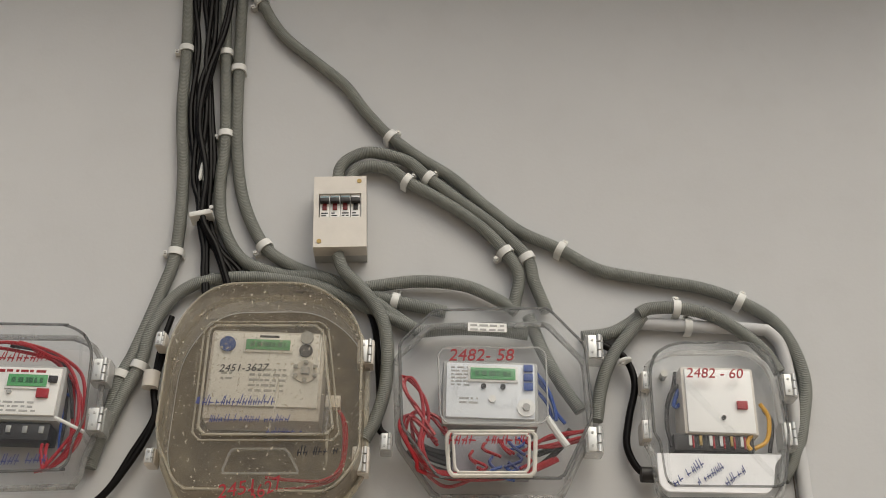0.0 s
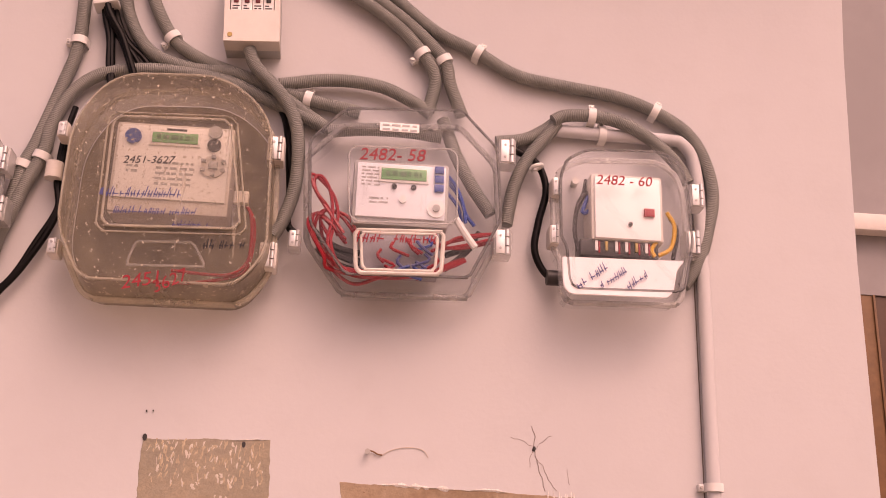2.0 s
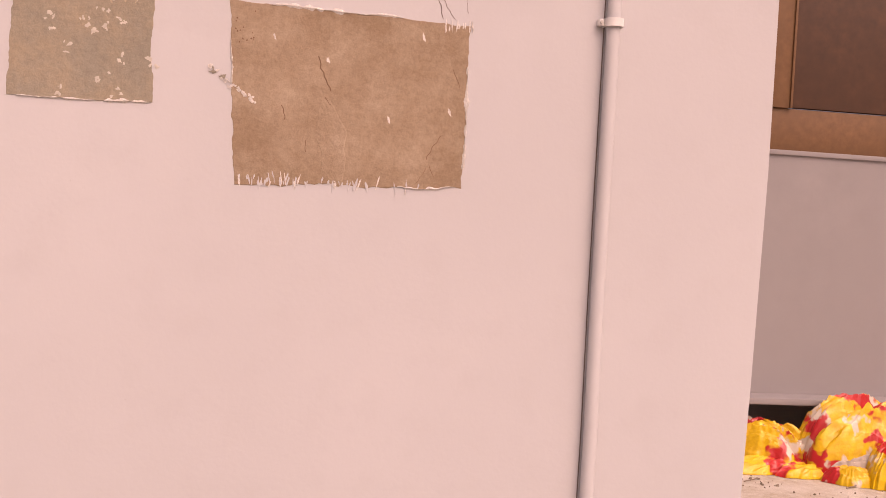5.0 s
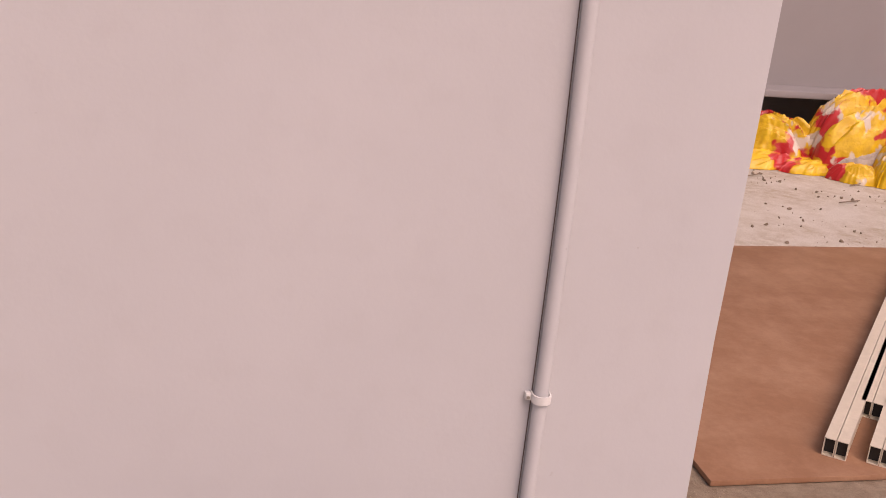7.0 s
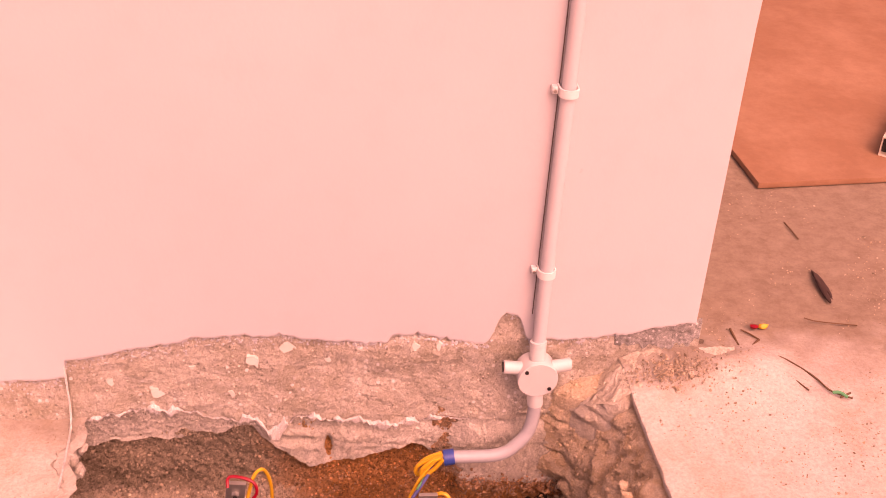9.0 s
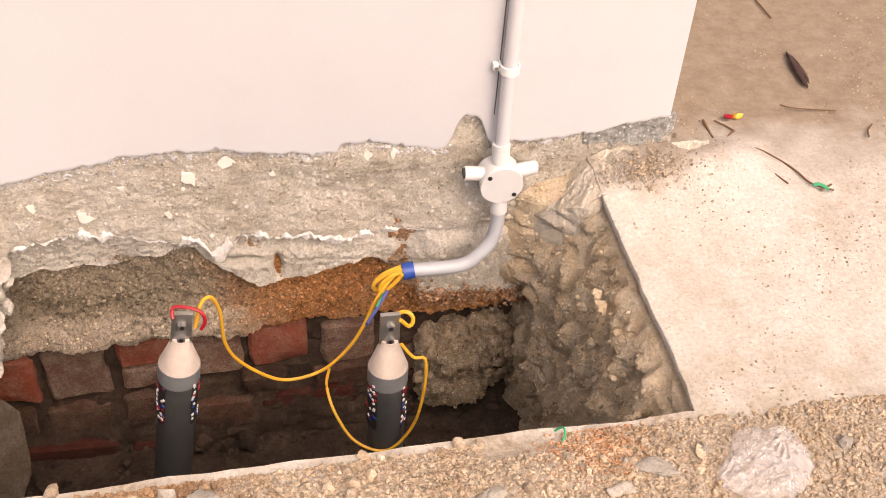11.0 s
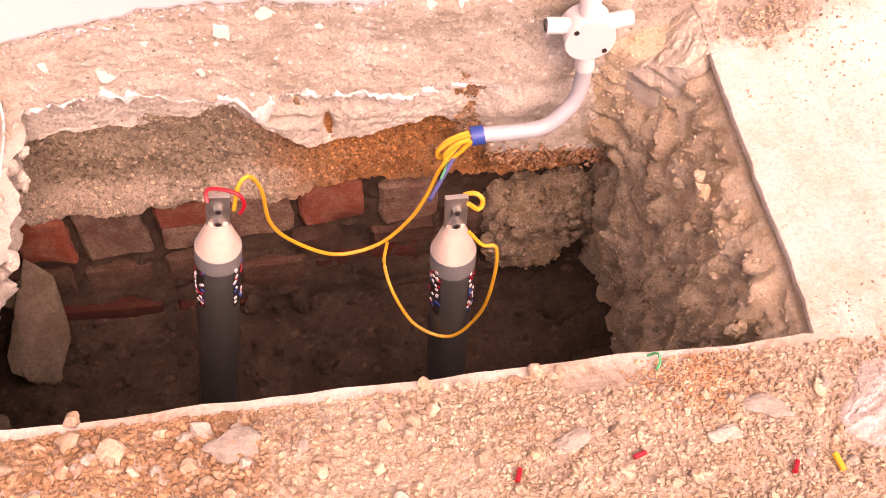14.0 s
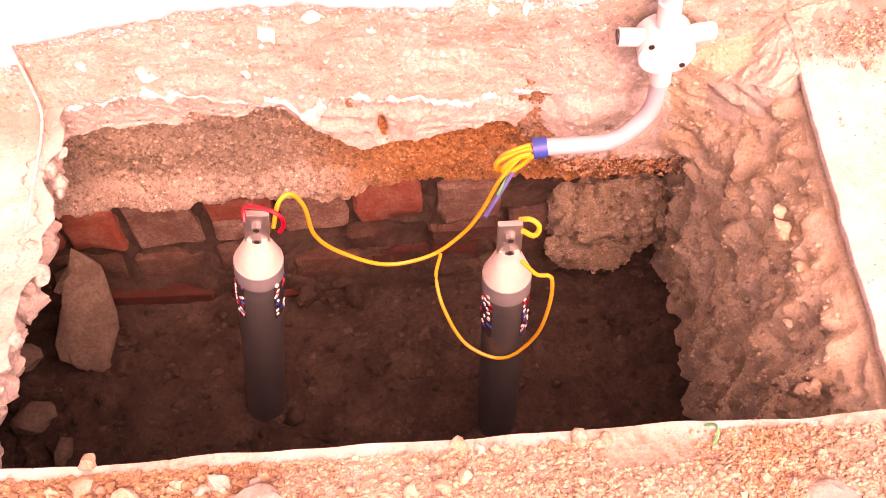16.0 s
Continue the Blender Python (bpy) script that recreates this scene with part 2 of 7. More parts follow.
CONCRETE = earthy("ground_concrete", ((0.49, 0.425, 0.33), (0.65, 0.61, 0.54), (0.68, 0.645, 0.58)), 22.0, relief=0.8, dist=0.005, specks=((0.3, 0.21, 0.13), 120.0, 0.12), grain=0.4)
STONE = earthy("pebble", ((0.42, 0.3, 0.185), (0.5, 0.4, 0.285), (0.58, 0.5, 0.39)), 60.0, relief=0.5, dist=0.003, per_object=0.28, grain=0.6)
GREY_STONE = earthy("grey_stone", ((0.34, 0.305, 0.25), (0.4, 0.365, 0.305), (0.47, 0.435, 0.37)), 40.0, relief=0.4, dist=0.002, per_object=0.25)
CONDUIT = plain("grey_conduit", (0.222, 0.23, 0.212), 0.5, vary=0.16, scale=30)
PIPE_BLUE = plain("bluish_grey_pipe", (0.40, 0.42, 0.44), 0.45, vary=0.1)
CLIP = plain("white_clip", (0.72, 0.72, 0.7), 0.5, vary=0.08)
BLACK = plain("black_cable", (0.006, 0.005, 0.005), 0.36, vary=0.2, spec=0.14)
WHITE = plain("white_plastic", (0.86, 0.855, 0.84), 0.4, vary=0.04)
CREAM = plain("cream_plastic", (0.66, 0.62, 0.57), 0.45, vary=0.06)
GREYP = plain("grey_plastic", (0.42, 0.42, 0.41), 0.5, vary=0.08)
DARK = plain("dark_plastic", (0.025, 0.022, 0.022), 0.5, vary=0.2)
RED = plain("red_wire", (0.36, 0.008, 0.016), 0.4)
BLUE = plain("blue_plastic", (0.02, 0.07, 0.32), 0.4)
YELLOW = plain("yellow_wire", (0.74, 0.4, 0.035), 0.4)
GREEN = plain("green_wire", (0.03, 0.36, 0.16), 0.5)
LCD = plain("green_lcd", (0.13, 0.42, 0.17), 0.25, vary=0.05)
LCD_DIGIT = plain("lcd_digit", (0.04, 0.16, 0.06), 0.3)
INK_RED = plain("red_ink", (0.34, 0.012, 0.022), 0.6)
INK_BLUE = plain("blue_ink", (0.07, 0.085, 0.25), 0.6)
INK_BLACK = plain("black_ink", (0.02, 0.02, 0.025), 0.6)
STEEL = plain("galvanised_steel", (0.5, 0.48, 0.44), 0.35, metal=0.85, vary=0.2)
BRASS = plain("brass_screw", (0.3, 0.21, 0.08), 0.35, metal=0.8)
TUBE = plain("dark_grey_tube", (0.075, 0.078, 0.076), 0.3, vary=0.25)
CAP = plain("dusty_white_cap", (0.6, 0.51, 0.43), 0.7, vary=0.15, bumps=0.3)
TAN = plain("tan_wood", (0.19, 0.092, 0.036), 0.6, vary=0.2, scale=25)
WOOD = plain("brown_board", (0.08, 0.033, 0.014), 0.6, vary=0.2, scale=18)
PLY = earthy("plywood_sheet", ((0.29, 0.15, 0.085), (0.33, 0.175, 0.1), (0.4, 0.235, 0.145)), 5.0, rough=0.55, relief=0.1, dist=0.002, grain=0.14)
TUBE_CREAM = plain("cream_metal", (0.66, 0.6, 0.48), 0.4, vary=0.06)
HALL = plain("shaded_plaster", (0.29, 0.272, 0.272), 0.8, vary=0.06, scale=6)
SACK = printed_sack("yellow_sack", 0.0)
SACK_MIX = printed_sack("printed_sack", 0.05)
SACK_RED = plain("red_sack_print", (0.5, 0.03, 0.025), 0.4, vary=0.2, scale=12)
SACK_WHITE = plain("white_sack", (0.5, 0.43, 0.36), 0.5, vary=0.15, scale=20)
FOIL = clear("crumpled_film", 0.24, (0.88, 0.87, 0.87), (0.97, 0.97, 0.97), 0.08)
CLEAR = clear("clear_cover", 0.005, (0.7, 0.68, 0.66), (0.955, 0.958, 0.958), 0.14)
DUSTY = clear("dusty_cover", 0.11, (0.44, 0.39, 0.305), (0.87, 0.845, 0.79), 0.85, 0.605)
DUSTY_SIDE = clear("dusty_side", 0.5, (0.33, 0.285, 0.215), (0.8, 0.76, 0.68), 0.5, 0.62)
DUST_BACK = plain("dusty_tray_back", (0.2, 0.17, 0.125), 0.7, vary=0.35, scale=22)
RIM = clear("clear_rim", 0.38, (0.66, 0.66, 0.645), (0.86, 0.86, 0.86), scratch=0.3)
RIM_GREY = clear("grey_rim", 0.42, (0.4, 0.4, 0.39), (0.8, 0.8, 0.8), scratch=0.3)
RIM_EDGE = clear("clear_edge", 0.5, (0.14, 0.14, 0.14), (0.82, 0.82, 0.82), scratch=0.3)
WINDOW_RIM = clear("frosted_rim", 0.6, (0.8, 0.77, 0.71), (0.95, 0.95, 0.94), scratch=0.2)
RIM_DUSTY = clear("dusty_rim", 0.45, (0.54, 0.49, 0.39), scratch=0.3)


# ---- building helpers ----
def thing(name, loc, label, category, group="", kind=""):
    ob = new(name)
    ob.empty_display_size = 0.05
    ob.location = loc
    ob["base"] = [float(v) for v in loc]
    return tagged(ob, label, category, group, kind)


def part(name, bm, mat, parent=None, label="", smooth=True):
    """Links a bmesh or mesh, given in world metres, as one mesh object under its thing or part."""
    if isinstance(bm, bmesh.types.BMesh):
        me = bpy.data.meshes.new(name)
        bm.to_mesh(me)
        bm.free()
    else:
        me = bm
    if mat and not me.materials:
        me.materials.append(mat)
    if smooth:
        me.shade_smooth()
        me.set_sharp_from_angle(angle=radians(38))
    ob = new(name, me)
    if parent is not None:
        ob.parent = parent
        if parent.type == "EMPTY":
            ob.matrix_parent_inverse = Matrix.Translation(-Vector(parent["base"]))
    if name in ("print", "handwriting", "label", "digits"):
        tagged(ob, label or "small unreadable print", kind="stuff")
    elif label:
        tagged(ob, label)
    return ob


def solo(name, bm, mat, label, category, group="", kind="", smooth=True):
    return tagged(part(name, bm, mat, None, "", smooth), label, category, group, kind)


def raw(name, verts, faces):
    me = bpy.data.meshes.new(name)
    me.from_pydata(verts, [], faces)
    me.update()
    return me


def block(lo, hi, bevel=0.0, m=None, seg=2, bm=None):
    """A box between two corners, with rounded edges."""
    bm = bm or bmesh.new()
    size, mid = Vector(hi) - Vector(lo), (Vector(hi) + Vector(lo)) / 2
    r = bmesh.ops.create_cube(bm, size=1, matrix=Matrix.Translation(mid) @ Matrix.Diagonal((*size, 1)))
    if bevel:
        es = list({e for v in r["verts"] for e in v.link_edges})
        bmesh.ops.bevel(bm, geom=es, offset=bevel, segments=seg, affect="EDGES", profile=0.6)
    if m is not None:
        bm.transform(m)
    return bm


def rod(p, q, r0, r1=None, seg=16, bm=None):
    """A round bar or cone between two points."""
    bm = bm or bmesh.new()
    p, q = Vector(p), Vector(q)
    turn = (q - p).to_track_quat("Z", "Y").to_matrix().to_4x4()
    bmesh.ops.create_cone(bm, cap_ends=True, segments=seg, radius1=r0, radius2=r0 if r1 is None else r1, depth=(q - p).length, matrix=Matrix.Translation((p + q) / 2) @ turn)
    return bm


def smooth_path(pts, step):
    """A Catmull-Rom curve through the points, resampled at even steps."""
    pts = [Vector(p) for p in pts]
    ext = [2 * pts[0] - pts[1], *pts, 2 * pts[-1] - pts[-2]]
    dense = []
    for a, b, c, d in zip(ext, ext[1:], ext[2:], ext[3:]):
        for k in range(24):
            t = k / 24
            dense.append(0.5 * (2 * b + (c - a) * t + (2 * a - 5 * b + 4 * c - d) * t * t + (3 * b - a - 3 * c + d) * t ** 3))
    dense.append(pts[-1])
    out, left = [dense[0]], step
    for a, b in zip(dense, dense[1:]):
        length, at = (b - a).length, 0.0
        while length - at >= left:
            at += left
            out.append(a.lerp(b, at / length))
            left = step
        left -= length - at
    if (out[-1] - dense[-1]).length > step * 0.3:
        out.append(dense[-1])
    return out


def hose(name, pts, r, step=0.004, seg=10, ridge=0.0, closed=False):
    """A tube along a smooth path; with ridge, every other ring is smaller, as in a corrugated hose."""
    path = smooth_path(pts, step)
    verts, faces, up = [], [], Vector((0, -1, 0.01))
    for i, p in enumerate(path):
        d = (path[min(i + 1, len(path) - 1)] - path[max(i - 1, 0)]).normalized()
        side = d.cross(up)
        if side.length < 0.2:
            side = d.cross(Vector((1, 0, 0)))
        side.normalize()
        up2 = side.cross(d)
        rr = r - (ridge if i % 2 else 0)
        for k in range(seg):
            a = 2 * math.pi * k / seg
            verts.append(p + side * (rr * math.cos(a)) + up2 * (rr * math.sin(a)))
        if i:
            o = (i - 1) * seg
            faces += [(o + k, o + (k + 1) % seg, o + seg + (k + 1) % seg, o + seg + k) for k in range(seg)]
    faces += [tuple(range(seg))[::-1], tuple(range(len(verts) - seg, len(verts)))]
    return raw(name, verts, faces)


def round_outline(pts, radii, n=5):
    """A polygon in x and z with rounded corners, as a list of points."""
    out, count = [], len(pts)
    for i, (p, r) in enumerate(zip(pts, radii)):
        p, a, b = Vector(p), Vector(pts[i - 1]), Vector(pts[(i + 1) % count])
        u, v = (a - p).normalized(), (b - p).normalized()
        s, e = p + u * r, p + v * r
        for k in range(n + 1):
            t = k / n
            out.append(s * (1 - t) ** 2 + p * 2 * t * (1 - t) + e * t * t)
    return out


def scaled(outline, s):
    c = sum(outline, Vector((0, 0))) / len(outline)
    return [c + (p - c) * s for p in outline]


def lofted(name, rings, cap_first=True, cap_last=True):
    """A skin over rings of points with equal counts: each ring is (outline, y)."""
    verts, faces, n = [], [], len(rings[0][0])
    for outline, y in rings:
        verts += [(p[0], y, p[1]) for p in outline]
    for j in range(len(rings) - 1):
        o = j * n
        faces += [(o + k, o + (k + 1) % n, o + n + (k + 1) % n, o + n + k) for k in range(n)]
    if cap_first:
        faces.append(tuple(range(n)))
    if cap_last:
        faces.append(tuple(range(len(verts) - n, len(verts)))[::-1])
    return raw(name, verts, faces)


def sheet(name, nu, nv, f, flip=False):
    """A grid of nu by nv cells; f(u, v) gives each point for u and v in 0 to 1."""
    verts = [f(i / nu, j / nv) for j in range(nv + 1) for i in range(nu + 1)]
    w = nu + 1
    faces = [(j * w + i, j * w + i + 1, (j + 1) * w + i + 1, (j + 1) * w + i) for j in range(nv) for i in range(nu)]
    return raw(name, verts, [q[::-1] for q in faces] if flip else faces)


def rough(p, scale, octaves=4):
    return noise.fractal(Vector(p) * scale, 0.9, 2.1, octaves, noise_basis="PERLIN_ORIGINAL")


def lump(size, seed, jag=0.25, sub=2, flat=1.0):
    """An uneven stone about the origin."""
    bm = bmesh.new()
    bmesh.ops.create_icosphere(bm, subdivisions=sub, radius=1)
    for v in bm.verts:
        k = 1 + jag * (noise.noise(v.co * 1.3 + Vector((seed * 7.1, seed * 3.3, 0))) + 0.6 * noise.cell(v.co * 1.6 + Vector((seed, 0, 0))) - 0.3)
        v.co = Vector((v.co.x * size[0], v.co.y * size[1], v.co.z * size[2] * flat)) * k
    return bm


def mesh_of(bm, name):
    me = bpy.data.meshes.new(name)
    bm.to_mesh(me)
    bm.free()
    return me


def letters(text, size, at, turn=0.0, depth=0.0004, shear=0.0):
    """A word as a mesh that faces -y, its lower left corner at the point."""
    cu = bpy.data.curves.new("letters", "FONT")
    cu.body, cu.size, cu.extrude, cu.shear, cu.resolution_u = text, size, depth, shear, 3
    tmp = new("letters_tmp", cu)
    bpy.context.view_layer.update()
    me = bpy.data.meshes.new_from_object(tmp.evaluated_get(bpy.context.evaluated_depsgraph_get()))
    bpy.data.objects.remove(tmp)
    bpy.data.curves.remove(cu)
    me.transform(pose(*at) @ pose(0, 0, 0, 0, -turn, 0) @ pose(0, 0, 0, 90, 0, 0))
    return me


def strokes(rows, at, width, step, seed=0, thin=0.42):
    """Lines of plain bars, in place of writing that cannot be read, on a face towards -y."""
    rnd, bm = random.Random(seed), bmesh.new()
    for j in range(rows):
        x = 0.0
        while x < width:
            w = min(rnd.uniform(0.004, 0.016), width - x)
            if w > 0.002:
                block((at[0] + x, at[1] - 0.0006, at[2] - j * step), (at[0] + x + w, at[1], at[2] - j * step + step * thin), bm=bm)
            x += w + rnd.uniform(0.002, 0.005)
    return bm


def scrawl(at, width, height, seed, turn=0.0, slant=0.25):
    """Thin slanted bars of letter height, in place of handwriting that cannot be read."""
    rnd, bm, x = random.Random(seed), bmesh.new(), 0.0
    while x < width:
        w = height * rnd.uniform(0.35, 0.6)
        for k in range(rnd.choice((1, 2, 2))):
            h, t = height * rnd.uniform(0.45, 1.0), height * 0.05
            a = Vector((x + w * 0.55 * k, 0, rnd.uniform(0, 0.15) * height))
            b = a + Vector((slant * h + rnd.uniform(-0.2, 0.2) * w, 0, h))
            q = [bm.verts.new((p.x + dx, -0.0004, p.z + dx * 0.4)) for p, dx in ((a, -t), (a, t), (b, t), (b, -t))]
            bm.faces.new(q)
        q = [bm.verts.new((x + dx, -0.0004, height * (0.3 + dz))) for dx, dz in ((-0.1 * w, 0.0), (0.8 * w, -0.05), (0.8 * w, 0.07), (-0.1 * w, 0.12))]
        bm.faces.new(q)
        x += w * (2.1 if rnd.random() < 0.15 else 1.15)
    bm.transform(pose(*at) @ pose(0, 0, 0, 0, -turn, 0))
    return bm


# ---- the wall ----
EDGE_X = 0.272


def bits(x, a, b):
    """0 before a, 1 after b, smooth between."""
    t = min(1.0, max(0.0, (x - a) / (b - a)))
    return t * t * (3 - 2 * t)


def paint_foot(x):
    """The ragged lower edge of the wall paint."""
    z = 0.05 + 0.036 * bits(x, -0.78, -0.5) - 0.024 * bits(x, -0.46, -0.27) + 0.014 * bits(x, -0.245, -0.235) - 0.022 * bits(x, -0.2, -0.1) + 0.022 * bits(x, 0.1, 0.27)
    z += 0.055 * math.exp(-((x + 0.045) / 0.026) ** 4) - 0.036 * bits(-x, 0.755, 0.761)
    return z + 0.006 * rough((x, 0, 0), 28, 3) + 0.004 * rough((x, 3, 0), 130, 2)


def plaster_foot(x):
    """The broken lower edge of the old plaster."""
    z = -0.082 + 0.018 * bits(x, -0.75, -0.66) - 0.03 * bits(x, -0.62, -0.5) - 0.035 * math.exp(-((x + 0.434) / 0.022) ** 2) - 0.022 * bits(x, -0.4, -0.2) + 0.012 * bits(x, 0.0, 0.12)
    return z + 0.009 * rough((x, 5, 0), 22, 3) + 0.005 * rough((x, 8, 0), 90, 2)


def edge_at(z):
    """The plastered corner is not quite plumb."""
    return 0.271 + 0.017 * bits(z, 0.5, 1.3) + 0.05 * bits(z, 1.9, 3.1)


def wall_skin():
    """Painted face, its lower lip, the end face and the top of the wall."""
    xs = [-6.0, -4.0, -2.5] + [-1.6 + 0.006 * i for i in range(int((EDGE_X + 1.6) / 0.006))] + [EDGE_X]
    verts, faces, n = [], [], 12
    for x in xs:
        f = paint_foot(x) if x > -1.55 else 0.05
        zs = [f - 0.001, f, f + 0.004, 0.25, 0.6, 0.95, 1.3, 1.9, 2.3, 2.7, 3.1, 4.4]
        for k, z in enumerate(zs):
            verts.append((edge_at(z) if x == EDGE_X else x, 0.012 if k == 0 else 0.001 if k == 1 else 0.0, z))
    for i in range(len(xs) - 1):
        o = i * n
        faces += [(o + k, o + n + k, o + n + 1 + k, o + 1 + k) for k in range(n - 1)]
    o, q = (len(xs) - 1) * n, len(verts)
    verts += [(v[0], 0.23, v[2]) for v in verts[o:o + n]]
    faces += [(o + k, q + k, q + k + 1, o + k + 1) for k in range(n - 1)]
    w = len(verts)
    verts += [(-6.0, 0.23, 4.4), (-6.0, 0.23, 0.06), (-6.0, 0.0, 4.4)]
    faces += [(q, w + 1, w, q + n - 1), (o + n - 1, q + n - 1, w, w + 2)]
    return raw("wall", verts, faces)


tagged(part("wall_main", wall_skin(), PAINT, smooth=False), "off-white painted plaster wall with a ragged lower paint edge", "wall", kind="structure")


def plinth_y(x, z):
    y = 0.008 + 0.004 * rough((x, 0, z), 30) + 0.0025 * rough((x, 2, z), 120, 3)
    y -= 0.012 * bits(-z, 0.0, 0.1) * (0.4 + rough((x, 0, 7), 9, 2))
    y -= 0.009 * math.exp(-(((x + 0.17) / 0.13) ** 2 + ((z - 0.035) / 0.03) ** 2))
    return max(y, -0.012)


def plinth_face(u, v):
    x = -1.6 + (EDGE_X + 0.014 + 1.6) * u
    top, low = 0.17, plaster_foot(x) if -0.76 < x < 0.16 else -0.12
    z = top + (low - top) * v
    if z > paint_foot(min(x, EDGE_X)):
        x = min(x, EDGE_X - 0.003)
    return (x, 0.045 - 0.022 * bits(x, -0.16, -0.06) if v > 0.985 else plinth_y(x, z), z)


tagged(part("wall_plinth", sheet("plinth", 420, 64, plinth_face, True), PLASTER), "bare rough grey-brown plaster at the foot of the wall", "wall", kind="structure")
tagged(part("wall_end", block((EDGE_X - 0.2, 0.03, -0.05), (EDGE_X - 0.003, 0.228, 0.08), 0.006), PLASTER), "bare plaster corner at the wall's foot", "wall", kind="structure")
lime = []
for k in range(340):
    x = -0.745 + 0.0019 * k
    t = (0.0003 + 0.0085 * max(0.0, 0.02 + 1.7 * rough((x, 1, 1), 34, 3) + 0.7 * math.exp(-((x + 0.435) / 0.03) ** 2) + 0.6 * math.exp(-((x + 0.28) / 0.07) ** 2))) * bits(-x, 0.1, 0.24)
    lime.append((x, plaster_foot(x), t))
verts, faces = [], []
for x, z, t in lime:
    y, k = plinth_y(x, z), min(1.0, t / 0.003)
    z += 0.003 * rough((x, 2, 9), 150, 2)
    verts += [(x, y + 0.003, z + t * 2.4), (x, y - 0.005 * k, z + t * 1.2), (x, y - 0.003 * k, z - t * 0.5), (x, y + 0.004 + 0.02 * k, z - t)]
for i in range(len(lime) - 1):
    faces += [(i * 4 + k, i * 4 + 4 + k, i * 4 + 5 + k, i * 4 + 1 + k) for k in range(3)]
tagged(part("trim_lime", raw("lime", verts, [f[::-1] for f in faces]), LIME), "crumbling white lime along the broken plaster edge", "plaster", kind="structure")



def along(x, knots):
    """A height that runs straight from knot to knot."""
    for (x0, z0), (x1, z1) in zip(knots, knots[1:]):
        if x <= x1:
            return z0 + (z1 - z0) * max(0.0, (x - x0) / (x1 - x0))
    return knots[-1][1]


MORTAR_FOOT = ((-0.76, -0.15), (-0.7, -0.14), (-0.6, -0.137), (-0.53, -0.128), (-0.472, -0.118), (-0.455, -0.15), (-0.42, -0.176), (-0.376, -0.212), (-0.32, -0.196), (-0.26, -0.188), (-0.2, -0.165), (-0.15, -0.2), (-0.11, -0.255), (0.02, -0.272), (0.16, -0.262))


def mortar_face(u, v):
    x = -0.76 + 0.93 * u
    top, low = plaster_foot(x) + 0.004, along(x, MORTAR_FOOT) + 0.008 * rough((x, 6, 2), 26, 3)
    z = top + (low - top) * min(1.0, v / 0.93)
    y = 0.017 + 0.012 * math.exp(-(v / 0.12) ** 2) + 0.006 * rough((x, 2, z * 0.6), 22, 3) + 0.003 * rough((x, 4, z), 110, 3)
    y -= 0.02 * bits(x, -0.15, -0.1)
    y -= 0.012 * bits(x, -0.46, -0.4) * bits(v, 0.1, 0.45) * (1 - bits(x, -0.22, -0.14))
    y += 0.03 * math.exp(-((x + 0.345) / 0.006) ** 2 - ((z + 0.17) / 0.02) ** 2) + 0.022 * math.exp(-((x + 0.405) / 0.03) ** 2 - ((z + 0.15) / 0.007) ** 2)
    return (x, y if v < 0.94 else 0.05, z)


tagged(part("trim_mortar", sheet("mortar", 380, 40, mortar_face, True), MORTAR), "broken pale grey mortar layer under the plaster edge", "plaster", kind="structure")


def scrape_face(u, v):
    x = 0.135 + 0.149 * u
    z = paint_foot(x) + 0.004 - v * (0.03 + 0.022 * bits(x, 0.15, 0.22) + 0.012 * rough((x, 3, 3), 45, 3))
    return (x, plinth_y(x, z) - 0.0025 - 0.0015 * rough((x, 1, z), 90, 2) + (0.006 if v > 0.97 or u < 0.02 else 0), z)


tagged(part("wall_scrape", sheet("scrape", 70, 24, scrape_face, True), SCRAPE), "scraped dark grey cement under the paint at the corner", "wall", kind="structure")


def fillet_face(u, v):
    """Crumbled cement between the wall's foot, the slab and the pit's corner."""
    x = -0.01 + 0.36 * u
    reach = 0.028 + 0.068 * bits(x, 0.03, 0.14) + 0.02 * rough((x, 1, 4), 14, 2) - 0.05 * bits(x, 0.26, 0.35)
    foot = -0.135 + 0.137 * bits(x, 0.0, 0.15)
    head = -0.095 + 0.115 * bits(x, 0.04, 0.19)
    s = min(1.0, v / 0.6)
    y, z = 0.006 - reach * s, head + (foot - head) * s ** 0.8
    if v > 0.6:
        z -= (v - 0.6) / 0.4 * 0.2 * (1 - bits(x, 0.135, 0.16))
        y += 0.03 * (v - 0.6) * (1 - bits(x, 0.1, 0.15))
    k = 0.4 + 0.6 * math.sin(math.pi * min(1, v * 1.2))
    y += 0.07 * (1 - bits(x, 0.03, 0.085)) * bits(v, 0.1, 0.4)
    return (x, y - 0.012 * k * rough((x, 3, z * 2), 24, 4) * (1 - 0.7 * bits(x, 0.14, 0.2)), z + k * (0.01 * rough((x, y, 7), 30, 3) + 0.005 * rough((x, y, 2), 110, 3)) - 0.004 * bits(v, 0.55, 0.62) * bits(x, 0.14, 0.16))


tagged(part("trim_fillet", sheet("fillet", 190, 110, fillet_face, True), APRON), "crumbled pale cement between wall foot and slab", "plaster", kind="structure")

